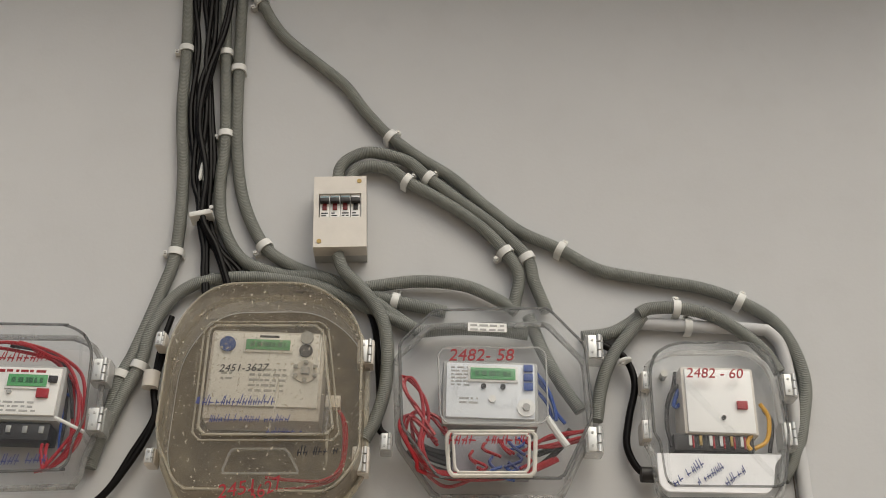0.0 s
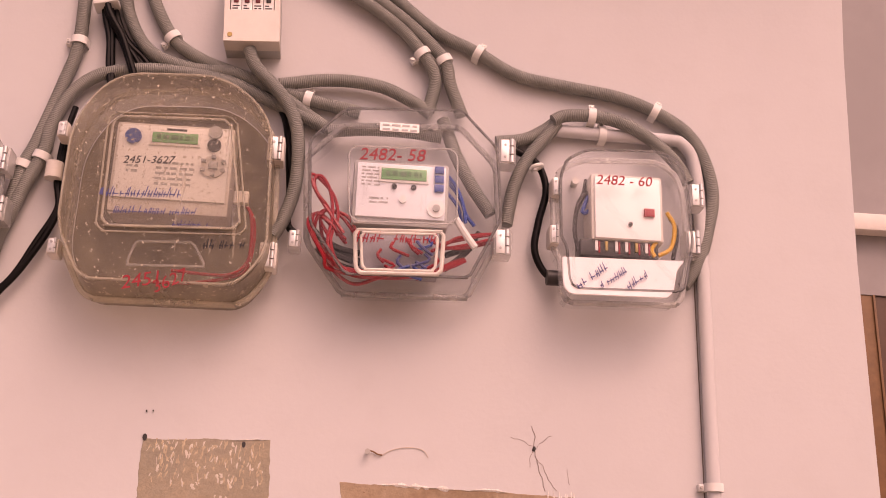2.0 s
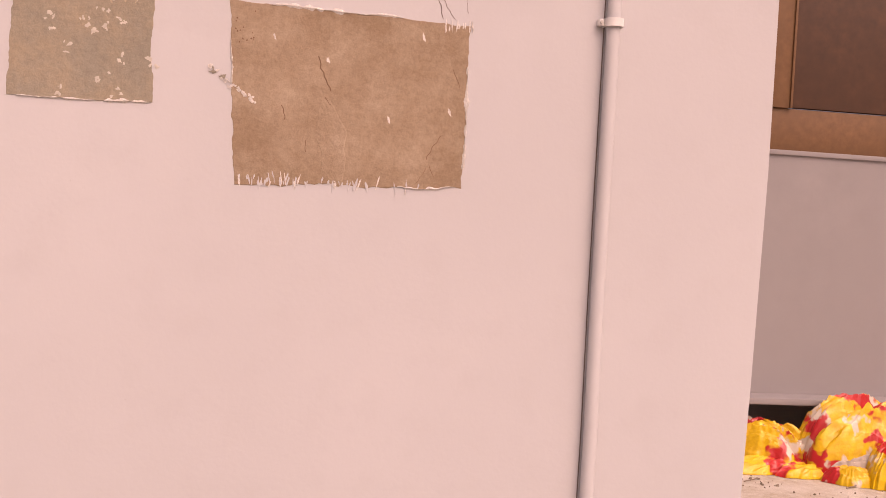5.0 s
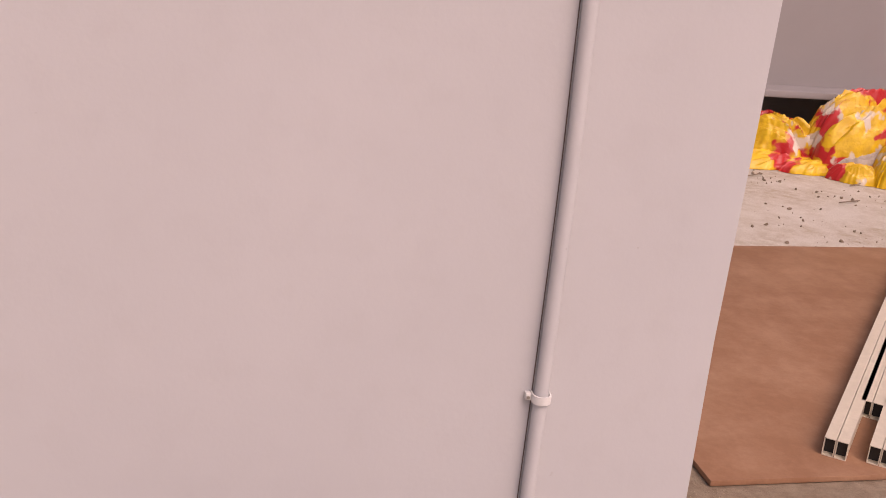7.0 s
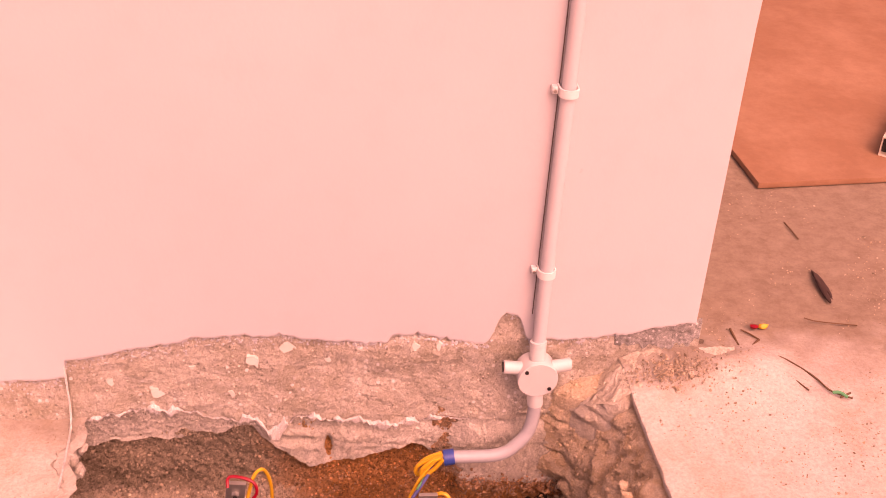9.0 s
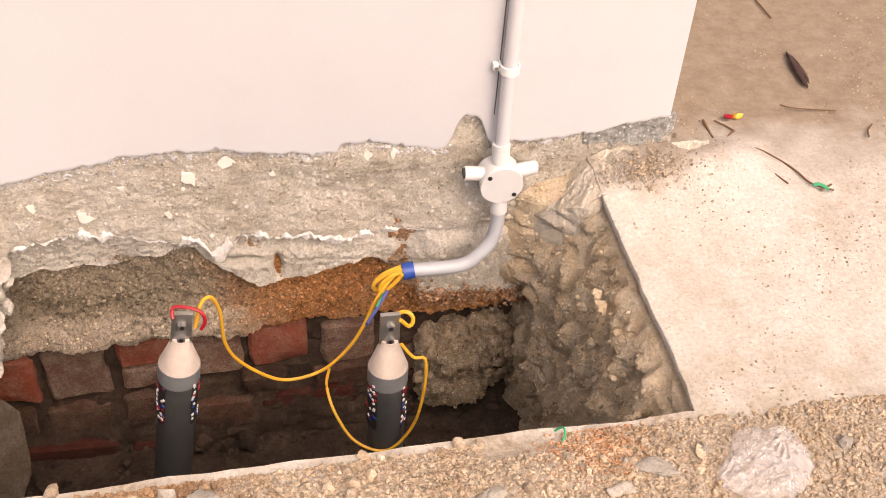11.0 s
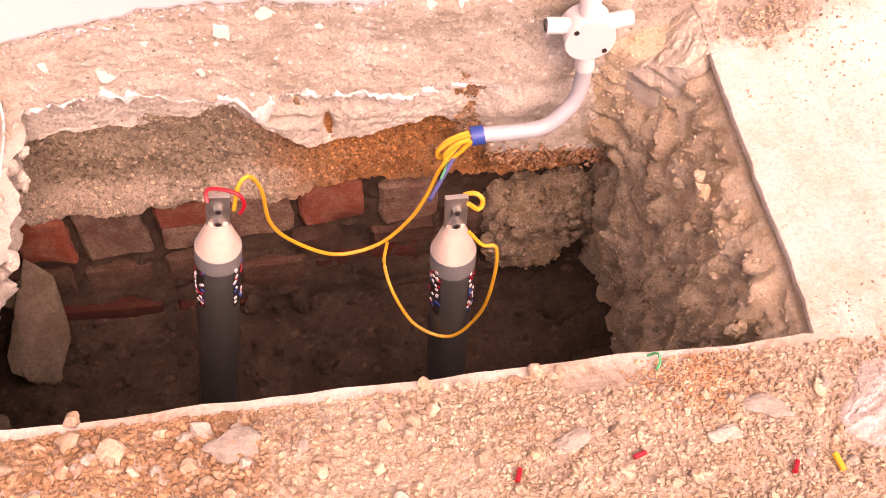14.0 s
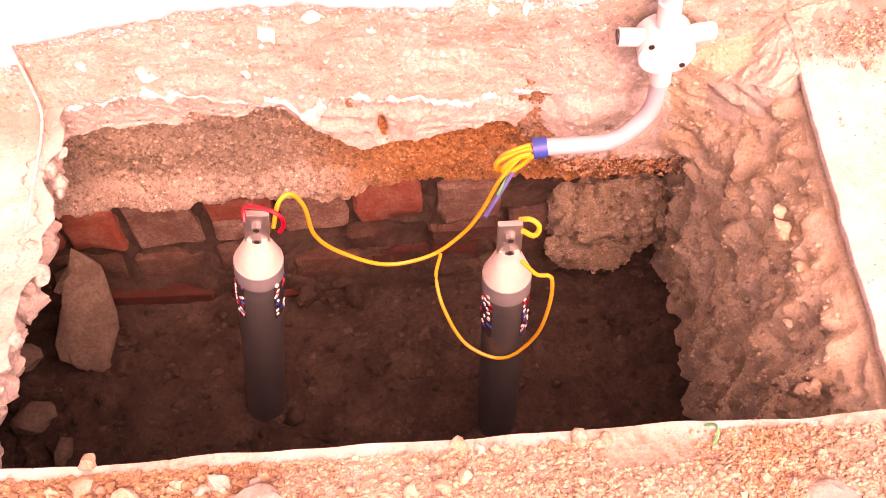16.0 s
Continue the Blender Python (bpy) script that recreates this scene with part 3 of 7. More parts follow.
FLAKE = plain("old_paint_flake", (0.72, 0.68, 0.6), 0.8, vary=0.1)
rnd = random.Random(14)
for k in range(130):
    x = rnd.uniform(-0.95, 0.26)
    z = paint_foot(x) - abs(rnd.gauss(0, 0.009)) - 0.002
    bm = lump((rnd.uniform(0.0012, 0.0065), 0.0014, rnd.uniform(0.001, 0.004)), rnd.random() * 9, 0.6, 1)
    bm.transform(pose(x, plinth_y(x, z) - 0.0005, z, 0, rnd.uniform(-40, 40), 0))
    solo("paint_speck", bm, PAINT, "speck of wall paint stuck to the bare plaster", "paint speck", "paint specks along the paint edge")
rnd = random.Random(4)
for x, z, s in ((-0.46, 0.03, 0.014), (-0.405, 0.052, 0.013), (-0.62, -0.03, 0.012), (-0.69, 0.0, 0.009), (-0.2, 0.052, 0.009), (-0.16, 0.05, 0.007), (-0.56, 0.02, 0.006), (-0.5, -0.035, 0.007), (-0.34, 0.03, 0.006)):
    bm = bmesh.new()
    pts = [bm.verts.new((x + s * rnd.uniform(0.3, 1.2) * math.cos(a), plinth_y(x, z) - 0.0025, z + 1.2 * s * rnd.uniform(0.3, 1.2) * math.sin(a))) for a in [k * 0.785 for k in range(8)]]
    f = bm.faces.new(pts)
    r = bmesh.ops.extrude_face_region(bm, geom=[f])
    bmesh.ops.translate(bm, vec=(0, 0.012, 0), verts=[v for v in r["geom"] if isinstance(v, bmesh.types.BMVert)])
    bmesh.ops.recalc_face_normals(bm, faces=bm.faces)
    solo("paint_flake", bm, FLAKE, "white paint flake stuck to the bare plaster", "paint flake", "paint flakes", smooth=False)


# ---- bare patches on the wall ----
def patch(name, corners, mat, label, wave, ridges, seed):
    """A thin slab of bare render with torn edges; ridges are (side, from, to, width) of paint left proud."""
    n, out = 110, []
    for i, a in enumerate(corners):
        b = corners[(i + 1) % 4]
        d = (Vector(b) - Vector(a)).normalized()
        for k in range(n):
            p = Vector(a).lerp(Vector(b), k / n)
            w = wave[i] * (1.6 * rough((p.x + seed, 0, p.y), 16, 3) + 0.5 * rough((p.x, seed, p.y), 90, 2)) * min(1, k / 8, (n - k) / 8)
            out.append(p + Vector((-d.y, d.x)) * w)
    me = lofted(name, [(out, 0.006), (out, -0.0006), (scaled(out, 0.994), -0.0009)])
    root = solo(name, me, mat, label, "bare patch", kind="structure", smooth=False)
    mid = sum(out, Vector((0, 0))) / len(out)
    for i, lo, hi, width in ridges:
        seg = out[i * n + int(lo * n):i * n + int(hi * n)]
        verts, faces = [], []
        for k, p in enumerate(seg):
            t = width * max(0.12, 0.7 + 1.5 * rough((p.x, seed, p.y), 60, 3)) * min(1, (k + 1) / 5, (len(seg) - k) / 5)
            c = (p - mid).normalized() * t
            verts += [(p.x - c.x, -0.0012, p.y - c.y), (p.x, -0.0026, p.y), (p.x + c.x, -0.0002, p.y + c.y)]
            if k:
                o = (k - 1) * 3
                faces += [(o, o + 3, o + 4, o + 1), (o + 1, o + 4, o + 5, o + 2)]
        part("paint_ridge", raw("paint_ridge", verts, faces), LIME, root, "ridge of torn white paint")
    return root


def dab(name, x, z, w, h, mat, parent, seed, turn=0.0, label="", y=-0.0008):
    """A flat uneven smear on the wall, about half a millimetre thick."""
    bm = lump((w, 0.0005, h), seed, 0.7, 2)
    bm.transform(pose(x, y, z, 0, turn, 0))
    return part(name, bm, mat, parent, label)


P1 = [(-0.876, 1.55), (-0.684, 1.556), (-0.677, 1.338), (-0.879, 1.335)]
P2 = [(-0.574, 1.497), (-0.211, 1.488), (-0.213, 1.24), (-0.554, 1.226)]
patch_a = patch("wall_patch_small", P1, GREY_PATCH, "small square of bare grey render with pale specks", (0.0016, 0.003, 0.0014, 0.003), ((2, 0.02, 0.35, 0.0028), (2, 0.4, 0.95, 0.0014), (0, 0.7, 0.98, 0.0013)), 1.0)
patch_b = patch("wall_patch_large", P2, RENDER_PATCH, "large square of bare brown render with torn paint edges", (0.0022, 0.002, 0.004, 0.0026), ((0, 0.18, 0.5, 0.0036), (0, 0.52, 0.72, 0.0018), (1, 0.25, 0.9, 0.003), (2, 0.04, 0.3, 0.0026), (3, 0.55, 0.8, 0.002)), 5.0)
for x, z in ((-0.506, 1.448), (-0.426, 1.42), (-0.284, 1.466), (-0.331, 1.337), (-0.238, 1.356)):
    dab("paint_dot", x, z, 0.0028, 0.0068, LIME, patch_b, x * 9, -14, "spot of white paint")
rnd = random.Random(12)
PALE_DAB = plain("pale_mortar_dab", (0.52, 0.43, 0.3), 0.9, vary=0.25, scale=60)
SPECK = plain("thin_paint_speck", (0.62, 0.58, 0.5), 0.85, vary=0.2, scale=80)
for x, z in ((-0.823, 1.446), (-0.828, 1.43), (-0.778, 1.453), (-0.754, 1.463), (-0.75, 1.438), (-0.769, 1.434), (-0.719, 1.394), (-0.747, 1.368), (-0.682, 1.397), (-0.8, 1.409), (-0.808, 1.341), (-0.727, 1.348), (-0.721, 1.449), (-0.755, 1.495), (-0.745, 1.49), (-0.79, 1.482)):
    for k in range(3):
        dab("paint_dot", x + rnd.gauss(0, 0.005), z + rnd.gauss(0, 0.005), rnd.uniform(0.0015, 0.0048), rnd.uniform(0.0015, 0.0048), SPECK, patch_a, rnd.random() * 9, rnd.uniform(-50, 50), "spot of pale paint")
for k in range(170):
    x, z = rnd.uniform(-0.868, -0.692), 1.55 - 0.065 * rnd.random() ** 1.3
    dab("mortar_dab", x, z - 0.004, rnd.uniform(0.0008, 0.0026), rnd.uniform(0.003, 0.008), PALE_DAB if k % 3 else SPECK, patch_a, rnd.random() * 9, rnd.uniform(-18, 26), y=-0.0007)
skin = [Vector((-0.415 + 0.021 * math.cos(a) * (1 + 0.5 * noise.noise(Vector((math.cos(a), math.sin(a), 1)) * 2.2)) - 0.012 * math.sin(a), 1.298 + 0.066 * math.sin(a) + 0.008 * noise.noise(Vector((math.cos(a) * 3, math.sin(a) * 3, 4))))) for a in [k * math.pi / 24 for k in range(48)]]
part("render_skin", lofted("skin", [(skin, -0.0006), (scaled(skin, 0.9), -0.0014)], False, True), earthy("pale_render", ((0.3, 0.215, 0.14), (0.39, 0.3, 0.21), (0.45, 0.36, 0.265)), 15.0, relief=0.6, dist=0.005, grain=0.25), patch_b, "paler raised skin of render", smooth=False)
for k in range(46):
    x = rnd.choice((rnd.gauss(-0.5, 0.03), rnd.gauss(-0.405, 0.025), rnd.uniform(-0.55, -0.22)))
    x = min(-0.22, max(-0.548, x))
    dab("brush_mark", x, 1.233 + rnd.uniform(-0.004, 0.008), rnd.uniform(0.0008, 0.0022), rnd.uniform(0.004, 0.012), PAINT if k % 4 else LIME, patch_b, rnd.random() * 9, rnd.uniform(-16, 22), "streak of wall paint brushed over the edge")
for k in range(9):
    dab("brush_mark", -0.25 + 0.005 * k + rnd.uniform(-0.002, 0.002), 1.488 - rnd.uniform(0.0, 0.006), 0.0013, rnd.uniform(0.004, 0.01), LIME, patch_b, k * 1.3, rnd.uniform(-8, 8), "drip of white paint")
for pts, r in (([(-0.439, -0.0012, 1.424), (-0.432, -0.0012, 1.4), (-0.42, -0.0012, 1.373)], 0.0012), ([(-0.427, -0.0012, 1.364), (-0.418, -0.0012, 1.353)], 0.0009), ([(-0.492, -0.0012, 1.348), (-0.483, -0.0012, 1.325)], 0.001), ([(-0.455, -0.0012, 1.298), (-0.452, -0.0012, 1.281)], 0.0008), ([(-0.234, -0.0012, 1.42), (-0.224, -0.0012, 1.391)], 0.0007), ([(-0.25, -0.0012, 1.318), (-0.262, -0.0012, 1.298), (-0.269, -0.0012, 1.281)], 0.0008), ([(-0.265, -0.0012, 1.275), (-0.258, -0.0012, 1.256)], 0.0006), ([(-0.27, -0.0012, 1.268), (-0.283, -0.0012, 1.244)], 0.0005)):
    part("crack", hose("crack", [Vector(q) + Vector((0.004 * noise.noise(Vector(q) * 500), 0, 0)) for q in smooth_path(pts, 0.006)], r * 0.55, 0.003, 6), TAN, patch_b, "dark crack in the render")
for k in range(16):
    dab("render_pit", -0.566 + 0.03 * rnd.random(), 1.485 - 0.05 * rnd.random(), 0.0012, 0.0014, TAN, patch_b, k, label="dark pinhole")
chips = thing("paint_chips", (-0.565, 0, 1.37), "chipped strip of paint beside a bare patch of wall", "paint chip")
for k in range(22):
    p = Vector((-0.6, 1.397)).lerp(Vector((-0.53, 1.351)), k / 21)
    dab("chip", p.x + rnd.gauss(0, 0.003), p.y + rnd.gauss(0, 0.003), rnd.uniform(0.0018, 0.005), rnd.uniform(0.0015, 0.004), LIME if k > 7 or k % 3 == 0 else GREY_PATCH, chips, k * 1.1, rnd.uniform(10, 60), y=-0.0012)
for x, z, r in ((-0.874, 1.552, 0.0034), (-0.724, 1.547, 0.003), (-0.876, 1.592, 0.0012), (-0.866, 1.593, 0.0009)):
    bm = rod((x, 0.004, z), (x, -0.0022, z), r, seg=10)
    bm.transform(Matrix.Translation((0, 0, z)) @ Matrix.Diagonal((1, 1, 1.6, 1)) @ Matrix.Translation((0, 0, -z)))
    solo("drill_hole", bm, DARK, "dark plugged drill hole at a patch's top edge", "hole", "drill holes")
N = (-0.534, -0.004, 1.543)
nail = thing("wall_nail", N, "rusty nail with a loose thread hanging from it", "nail")
part("shank", rod((N[0], 0.01, N[2]), (N[0], -0.014, N[2]), 0.002, seg=8), STEEL, nail)
part("head", rod((N[0], -0.012, N[2]), (N[0], -0.0155, N[2]), 0.0044, seg=12), STEEL, nail)
part("knot", hose("knot", [(-0.536, -0.006, 1.547), (-0.526, -0.004, 1.545), (-0.518, -0.003, 1.541), (-0.511, -0.002, 1.54)], 0.0012, 0.003, 6), TAN, nail, "brown knotted end of thread")
part("thread", hose("thread", [(-0.512, -0.0015, 1.54), (-0.493, -0.0012, 1.55), (-0.467, -0.0012, 1.554), (-0.447, -0.0012, 1.55), (-0.439, -0.0015, 1.539)], 0.0006, 0.004, 5), CAP, nail, "thin pale thread")
CRACK = plain("crack_brown", (0.22, 0.16, 0.13), 0.9)
crack = thing("wall_crack", (-0.273, 0, 1.56), "branching dark crack in the painted wall", "crack")
for pts, r in (([(-0.277, -0.0004, 1.596), (-0.271, -0.0004, 1.58), (-0.273, -0.0004, 1.56), (-0.266, -0.0004, 1.535), (-0.26, -0.0004, 1.512), (-0.255, -0.0004, 1.495)], 0.0005), ([(-0.31, -0.0004, 1.577), (-0.29, -0.0004, 1.572), (-0.273, -0.0004, 1.562)], 0.0003), ([(-0.245, -0.0004, 1.582), (-0.259, -0.0004, 1.572), (-0.273, -0.0004, 1.56)], 0.0003), ([(-0.268, -0.0004, 1.545), (-0.254, -0.0004, 1.525), (-0.247, -0.0004, 1.508), (-0.236, -0.0004, 1.496)], 0.0004), ([(-0.273, -0.0004, 1.56), (-0.28, -0.0004, 1.544), (-0.278, -0.0004, 1.53)], 0.0004), ([(-0.22, -0.0004, 1.53), (-0.216, -0.0004, 1.505)], 0.0003)):
    part("branch", hose("branch", [Vector(q) + Vector((0.003 * noise.noise(Vector(q) * 900), 0, 0.003 * noise.noise(Vector(q) * 700))) for q in smooth_path(pts, 0.006)], r, 0.003, 5), CRACK, crack)
part("hole", lump((0.003, 0.002, 0.0045), 2.0, 0.4, 2), DARK, crack).matrix_basis = Matrix.Translation((-0.273, -0.0005, 1.56))

# ---- ground with the pit ----
PIT = (-0.735, 0.15, -0.492, 0.05)


def sunken(x, y):
    """How far the ground beside the pit's far end lies below the slab."""
    return 0.07 * bits(-x, 0.66, 0.74) * bits(y, -0.46, -0.14) * (1 - bits(-x, 1.3, 1.55))


def ground_height(x, y):
    z = 0.004 * rough((x, y, 0), 3, 3) + 0.0015 * rough((x, y, 2), 30, 3)
    front = bits(-y, 0.5, 0.56) * bits(-x, -0.35, 0.1)
    z += front * (0.016 + 0.008 * rough((x, y, 5), 9, 3) + 0.004 * rough((x, y, 6), 45, 3))
    z += 0.02 * math.exp(-((x - 0.33) / 0.12) ** 2 - ((y + 0.03) / 0.06) ** 2) * (1 + 0.5 * rough((x, y, 3), 20, 2))
    z += 0.012 * bits(y, -0.09, -0.02) * bits(x, 0.15, 0.2) * bits(-x, -0.3, -0.27)
    return z - sunken(x, y) + 0.006 * bits(-x, 0.7, 0.74) * bits(y, -0.4, -0.3) * rough((x, y, 8), 40, 3)


def slab_x(y):
    """The cut edge of the slab along the pit, broken away towards its front."""
    worn = bits(-y, 0.28, 0.36)
    return PIT[1] + 0.004 * rough((7, y, 0), 22, 3) + worn * (0.003 + 0.004 * rough((4, y, 0), 12, 2)) * bits(y, -0.49, -0.46)


def ground_sheet():
    fx = [-60, -25, -10, -5, -3, -2.2, -1.8] + [-1.5 + 0.0125 * i for i in range(189)] + [0.9, 1.0, 1.2, 1.5, 2, 2.6, 3.4, 5, 9, 20, 60]
    fy = [-60, -25, -10, -5, -3, -2.2, -1.8] + [-1.5 + 0.0125 * i for i in range(145)] + [0.34, 0.4, 0.5, 0.7, 1.0, 1.4, 2, 3, 4, 6, 12, 30, 60]
    fx = sorted(set([v for v in fx if abs(v - PIT[0]) > 0.005 and abs(v - PIT[1]) > 0.005] + [PIT[0], PIT[1]]))
    fy = sorted(set([v for v in fy if abs(v - PIT[2]) > 0.005 and abs(v - PIT[3]) > 0.005] + [PIT[2], PIT[3]]))
    near = lambda x, y: -1.55 < x < 0.95 and -1.55 < y < 0.33
    verts, faces, w = [], [], len(fx)
    for y in fy:
        for x in fx:
            px, py = x, y
            if y == PIT[2] and PIT[0] - 0.3 < x < PIT[1]:
                py += 0.005 * rough((x, 0, 1), 9, 2)
            if x == PIT[0] and PIT[2] < y < PIT[3]:
                px += 0.02 * rough((0, y, 3), 16, 3)
            if x == PIT[1] and PIT[2] <= y <= PIT[3]:
                px = slab_x(y)
            verts.append((px, py, ground_height(x, y) if near(x, y) else 0.0))
    for j in range(len(fy) - 1):
        for i in range(len(fx) - 1):
            cx, cy = (fx[i] + fx[i + 1]) / 2, (fy[j] + fy[j + 1]) / 2
            if PIT[0] < cx < PIT[1] and PIT[2] < cy < PIT[3]:
                continue
            faces.append((j * w + i, j * w + i + 1, (j + 1) * w + i + 1, (j + 1) * w + i))
    return raw("ground", verts, faces)


GROUND = CONCRETE.copy()
GROUND.name = "sandy_concrete_ground"
gn, gl = GROUND.node_tree.nodes, GROUND.node_tree.links
gb = gn["Principled BSDF"]
base = gb.inputs["Base Color"].links[0].from_socket
geo, sep = gn.new("ShaderNodeNewGeometry"), gn.new("ShaderNodeSeparateXYZ")
gl.new(geo.outputs["Position"], sep.inputs[0])
wob = gn.new("ShaderNodeMath")
wob.operation = "MULTIPLY_ADD"
wob.inputs[1].default_value = 0.35
gl.new(tex(gn, gl, 6.0, 6.0), wob.inputs[0])
gl.new(sep.outputs["Y"], wob.inputs[2])
sandy = gn.new("ShaderNodeMapRange")
sandy.inputs["From Min"].default_value, sandy.inputs["From Max"].default_value = 0.1, 0.26
gl.new(wob.outputs[0], sandy.inputs["Value"])
dirt = mix(gn, gl, ramp(gn, gl, tex(gn, gl, 26.0, 9.0, 0.75), 0.36, 0.64), (0.24, 0.18, 0.125), (0.34, 0.27, 0.195))
gravelly = gn.new("ShaderNodeMapRange")
gravelly.inputs["From Min"].default_value, gravelly.inputs["From Max"].default_value = -0.31, -0.36
gl.new(wob.outputs[0], gravelly.inputs["Value"])
grit = mix(gn, gl, ramp(gn, gl, tex(gn, gl, 110.0, 4.0, 0.8), 0.35, 0.65), (0.3, 0.235, 0.165), (0.53, 0.46, 0.365))
far_off = gn.new("ShaderNodeMapRange")
far_off.inputs["From Min"].default_value, far_off.inputs["From Max"].default_value = 2.3, 1.9
gl.new(wob.outputs[0], far_off.inputs["Value"])
both = gn.new("ShaderNodeMath")
both.operation = "MULTIPLY"
gl.new(sandy.outputs[0], both.inputs[0])
gl.new(far_off.outputs[0], both.inputs[1])
base = mix(gn, gl, both.outputs[0], base, dirt)
base = mix(gn, gl, gravelly.outputs[0], base, grit)
gl.new(base, gb.inputs["Base Color"])
tagged(part("ground", ground_sheet(), GROUND), "pale dusty concrete ground with sand and grit, cut open at the wall", "ground", kind="structure")

FLOOR_Z = -0.6


def pit_back(u, v):
    x, z = -1.12 + 1.34 * u, -0.055 - 0.275 * v
    lip = math.exp(-((v - 0.9) / 0.14) ** 2) * bits(-x, 0.3, 0.42)
    y = 0.024 + 0.004 * v - 0.026 * lip + 0.014 * rough((x, 0, z), 13) + 0.006 * rough((x, 0, z), 60, 3)
    y -= 0.008 * bits(x, -0.42, -0.3) * v
    y += 0.03 * (1 - bits(v, 0.05, 0.3)) * (1 - bits(x, -0.3, -0.14)) - 0.012 * bits(x, -0.2, -0.1) + 0.0045 * rough((x, 3, z), 150, 2)
    z2 = z + (0.016 * rough((x, 9, 0), 14, 3) if v > 0.8 else 0)
    if v > 0.96:
        y = 0.075
    return (x, y, z2)


def pit_low(u, v):
    x, z = -1.12 + 1.34 * u, -0.29 - 0.4 * v
    y = 0.044 - 0.036 * bits(v, 0.3, 0.9) + 0.012 * rough((x, 1, z), 16) + 0.005 * rough((x, 1, z), 70, 3)
    return (x, y, z)


def pit_right(u, v):
    y, z = -0.52 + 0.58 * u, -0.01 - 0.64 * v
    belly = 0.04 * math.sin(math.pi * min(1, v * 1.3)) * (0.5 + u)
    w = bits(v, 0.0, 0.07)
    x = 0.149 - w * (0.012 + 0.07 * v + 0.5 * belly + (0.01 + 0.07 * (1 - bits(v, 0.34, 0.46))) * bits(u, 0.62, 1.0) ** 1.5 - 0.024 * rough((1, y * 1.3, z * 0.4), 13, 3) - 0.006 * rough((1, y, z * 0.7), 40, 4) - 0.003 * rough((2, y, z), 120, 3) - 0.02 * max(0.0, 0.5 - 3.0 * abs(noise.noise(Vector((3, y * 1.3 + 0.3 * z, z)) * 11))))
    if v < 0.02:
        return (0.2, y, -0.012)
    return (min(x, 0.152), y, z)


def pit_left(u, v):
    y = -0.53 + 0.6 * u
    top = -sunken(PIT[0], y)
    z = top - (0.66 + top) * v
    x = PIT[0] - 0.01 + 0.02 * rough((0, y, 3), 16, 3) - 0.3 * bits(v, 0.1, 0.42) - 0.012 + 0.016 * rough((5, y, z), 20) * bits(v, 0.02, 0.1) + 0.01 * rough((5, y, z), 60, 3)
    return (x, y, z)


def pit_front(u, v):
    x, z = -1.15 + 1.36 * u, -0.012 - 0.65 * v
    y = PIT[2] - 0.01 - 0.02 * v + 0.012 * rough((x, 2, z), 12) + 0.004 * rough((x, 2, z), 60, 3)
    return (x, min(y, PIT[2] - 0.002), z)


def pit_floor(u, v):
    x, y = -1.15 + 1.37 * u, -0.53 + 0.63 * v
    z = FLOOR_Z + 0.02 * rough((x, y, 4), 7) + 0.007 * rough((x, y, 4), 40, 3) + 0.05 * bits(x, -0.02, 0.14) - 0.02 * bits(y, -0.1, 0.05)
    return (x, y, z)


pit = thing("wall_pit", (-0.3, -0.2, FLOOR_Z), "earth pit dug beside the wall footing, rough clay sides", "pit", kind="structure")
part("soil_course", sheet("pit_back", 460, 96, pit_back, True), SOIL, pit, "crumbling grey and rust-brown earth under the plaster")
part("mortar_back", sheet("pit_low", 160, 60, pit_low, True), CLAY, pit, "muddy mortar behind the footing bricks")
part("right_side", sheet("pit_right", 150, 170, pit_right), GREY_SOIL, pit, "lumpy grey-brown soil side")
part("left_side", sheet("pit_left", 110, 120, pit_left, True), MORTAR, pit, "undercut pale soil side")
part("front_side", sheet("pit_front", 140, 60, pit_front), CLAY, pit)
part("pit_floor", sheet("pit_floor", 180, 90, pit_floor), CLAY, pit, "brown clay floor, darkened for the pit's shade")



def scatter(name, count, place, size, seed):
    """Many small angular grains in one mesh; place(rnd) gives each one's spot or nothing."""
    rnd, cache = random.Random(seed), []
    for k in range(4):
        me = mesh_of(lump((1, 0.8, 0.6), 2.3 * k + seed, 0.35, 1), "grain")
        cache.append(([v.co.copy() for v in me.vertices], [tuple(p.vertices) for p in me.polygons]))
        bpy.data.meshes.remove(me)
    verts, faces = [], []
    for k in range(count):
        p = place(rnd)
        if p is None:
            continue
        s = size[0] + (size[1] - size[0]) * rnd.random() ** 2.5
        m = pose(*p, rnd.uniform(0, 360), rnd.uniform(0, 360), 0) @ Matrix.Diagonal((s, s, s, 1))
        vs, fs = cache[k % 4]
        o = len(verts)
        verts += [m @ v for v in vs]
        faces += [tuple(i + o for i in f) for f in fs]
    return raw(name, verts, faces)


def speckled(mat, name, low, high):
    """A copy of a material whose loose grains differ in value."""
    m = mat.copy()
    m.name = name
    n, l = m.node_tree.nodes, m.node_tree.links
    b = n["Principled BSDF"]
    src = b.inputs["Base Color"].links[0].from_socket
    geo, mp, hs = n.new("ShaderNodeNewGeometry"), n.new("ShaderNodeMapRange"), n.new("ShaderNodeHueSaturation")
    mp.inputs["To Min"].default_value, mp.inputs["To Max"].default_value = low, high
    l.new(geo.outputs["Random Per Island"], mp.inputs["Value"])
    l.new(mp.outputs[0], hs.inputs["Value"])
    l.new(src, hs.inputs["Color"])
    l.new(hs.outputs["Color"], b.inputs["Base Color"])
    return m


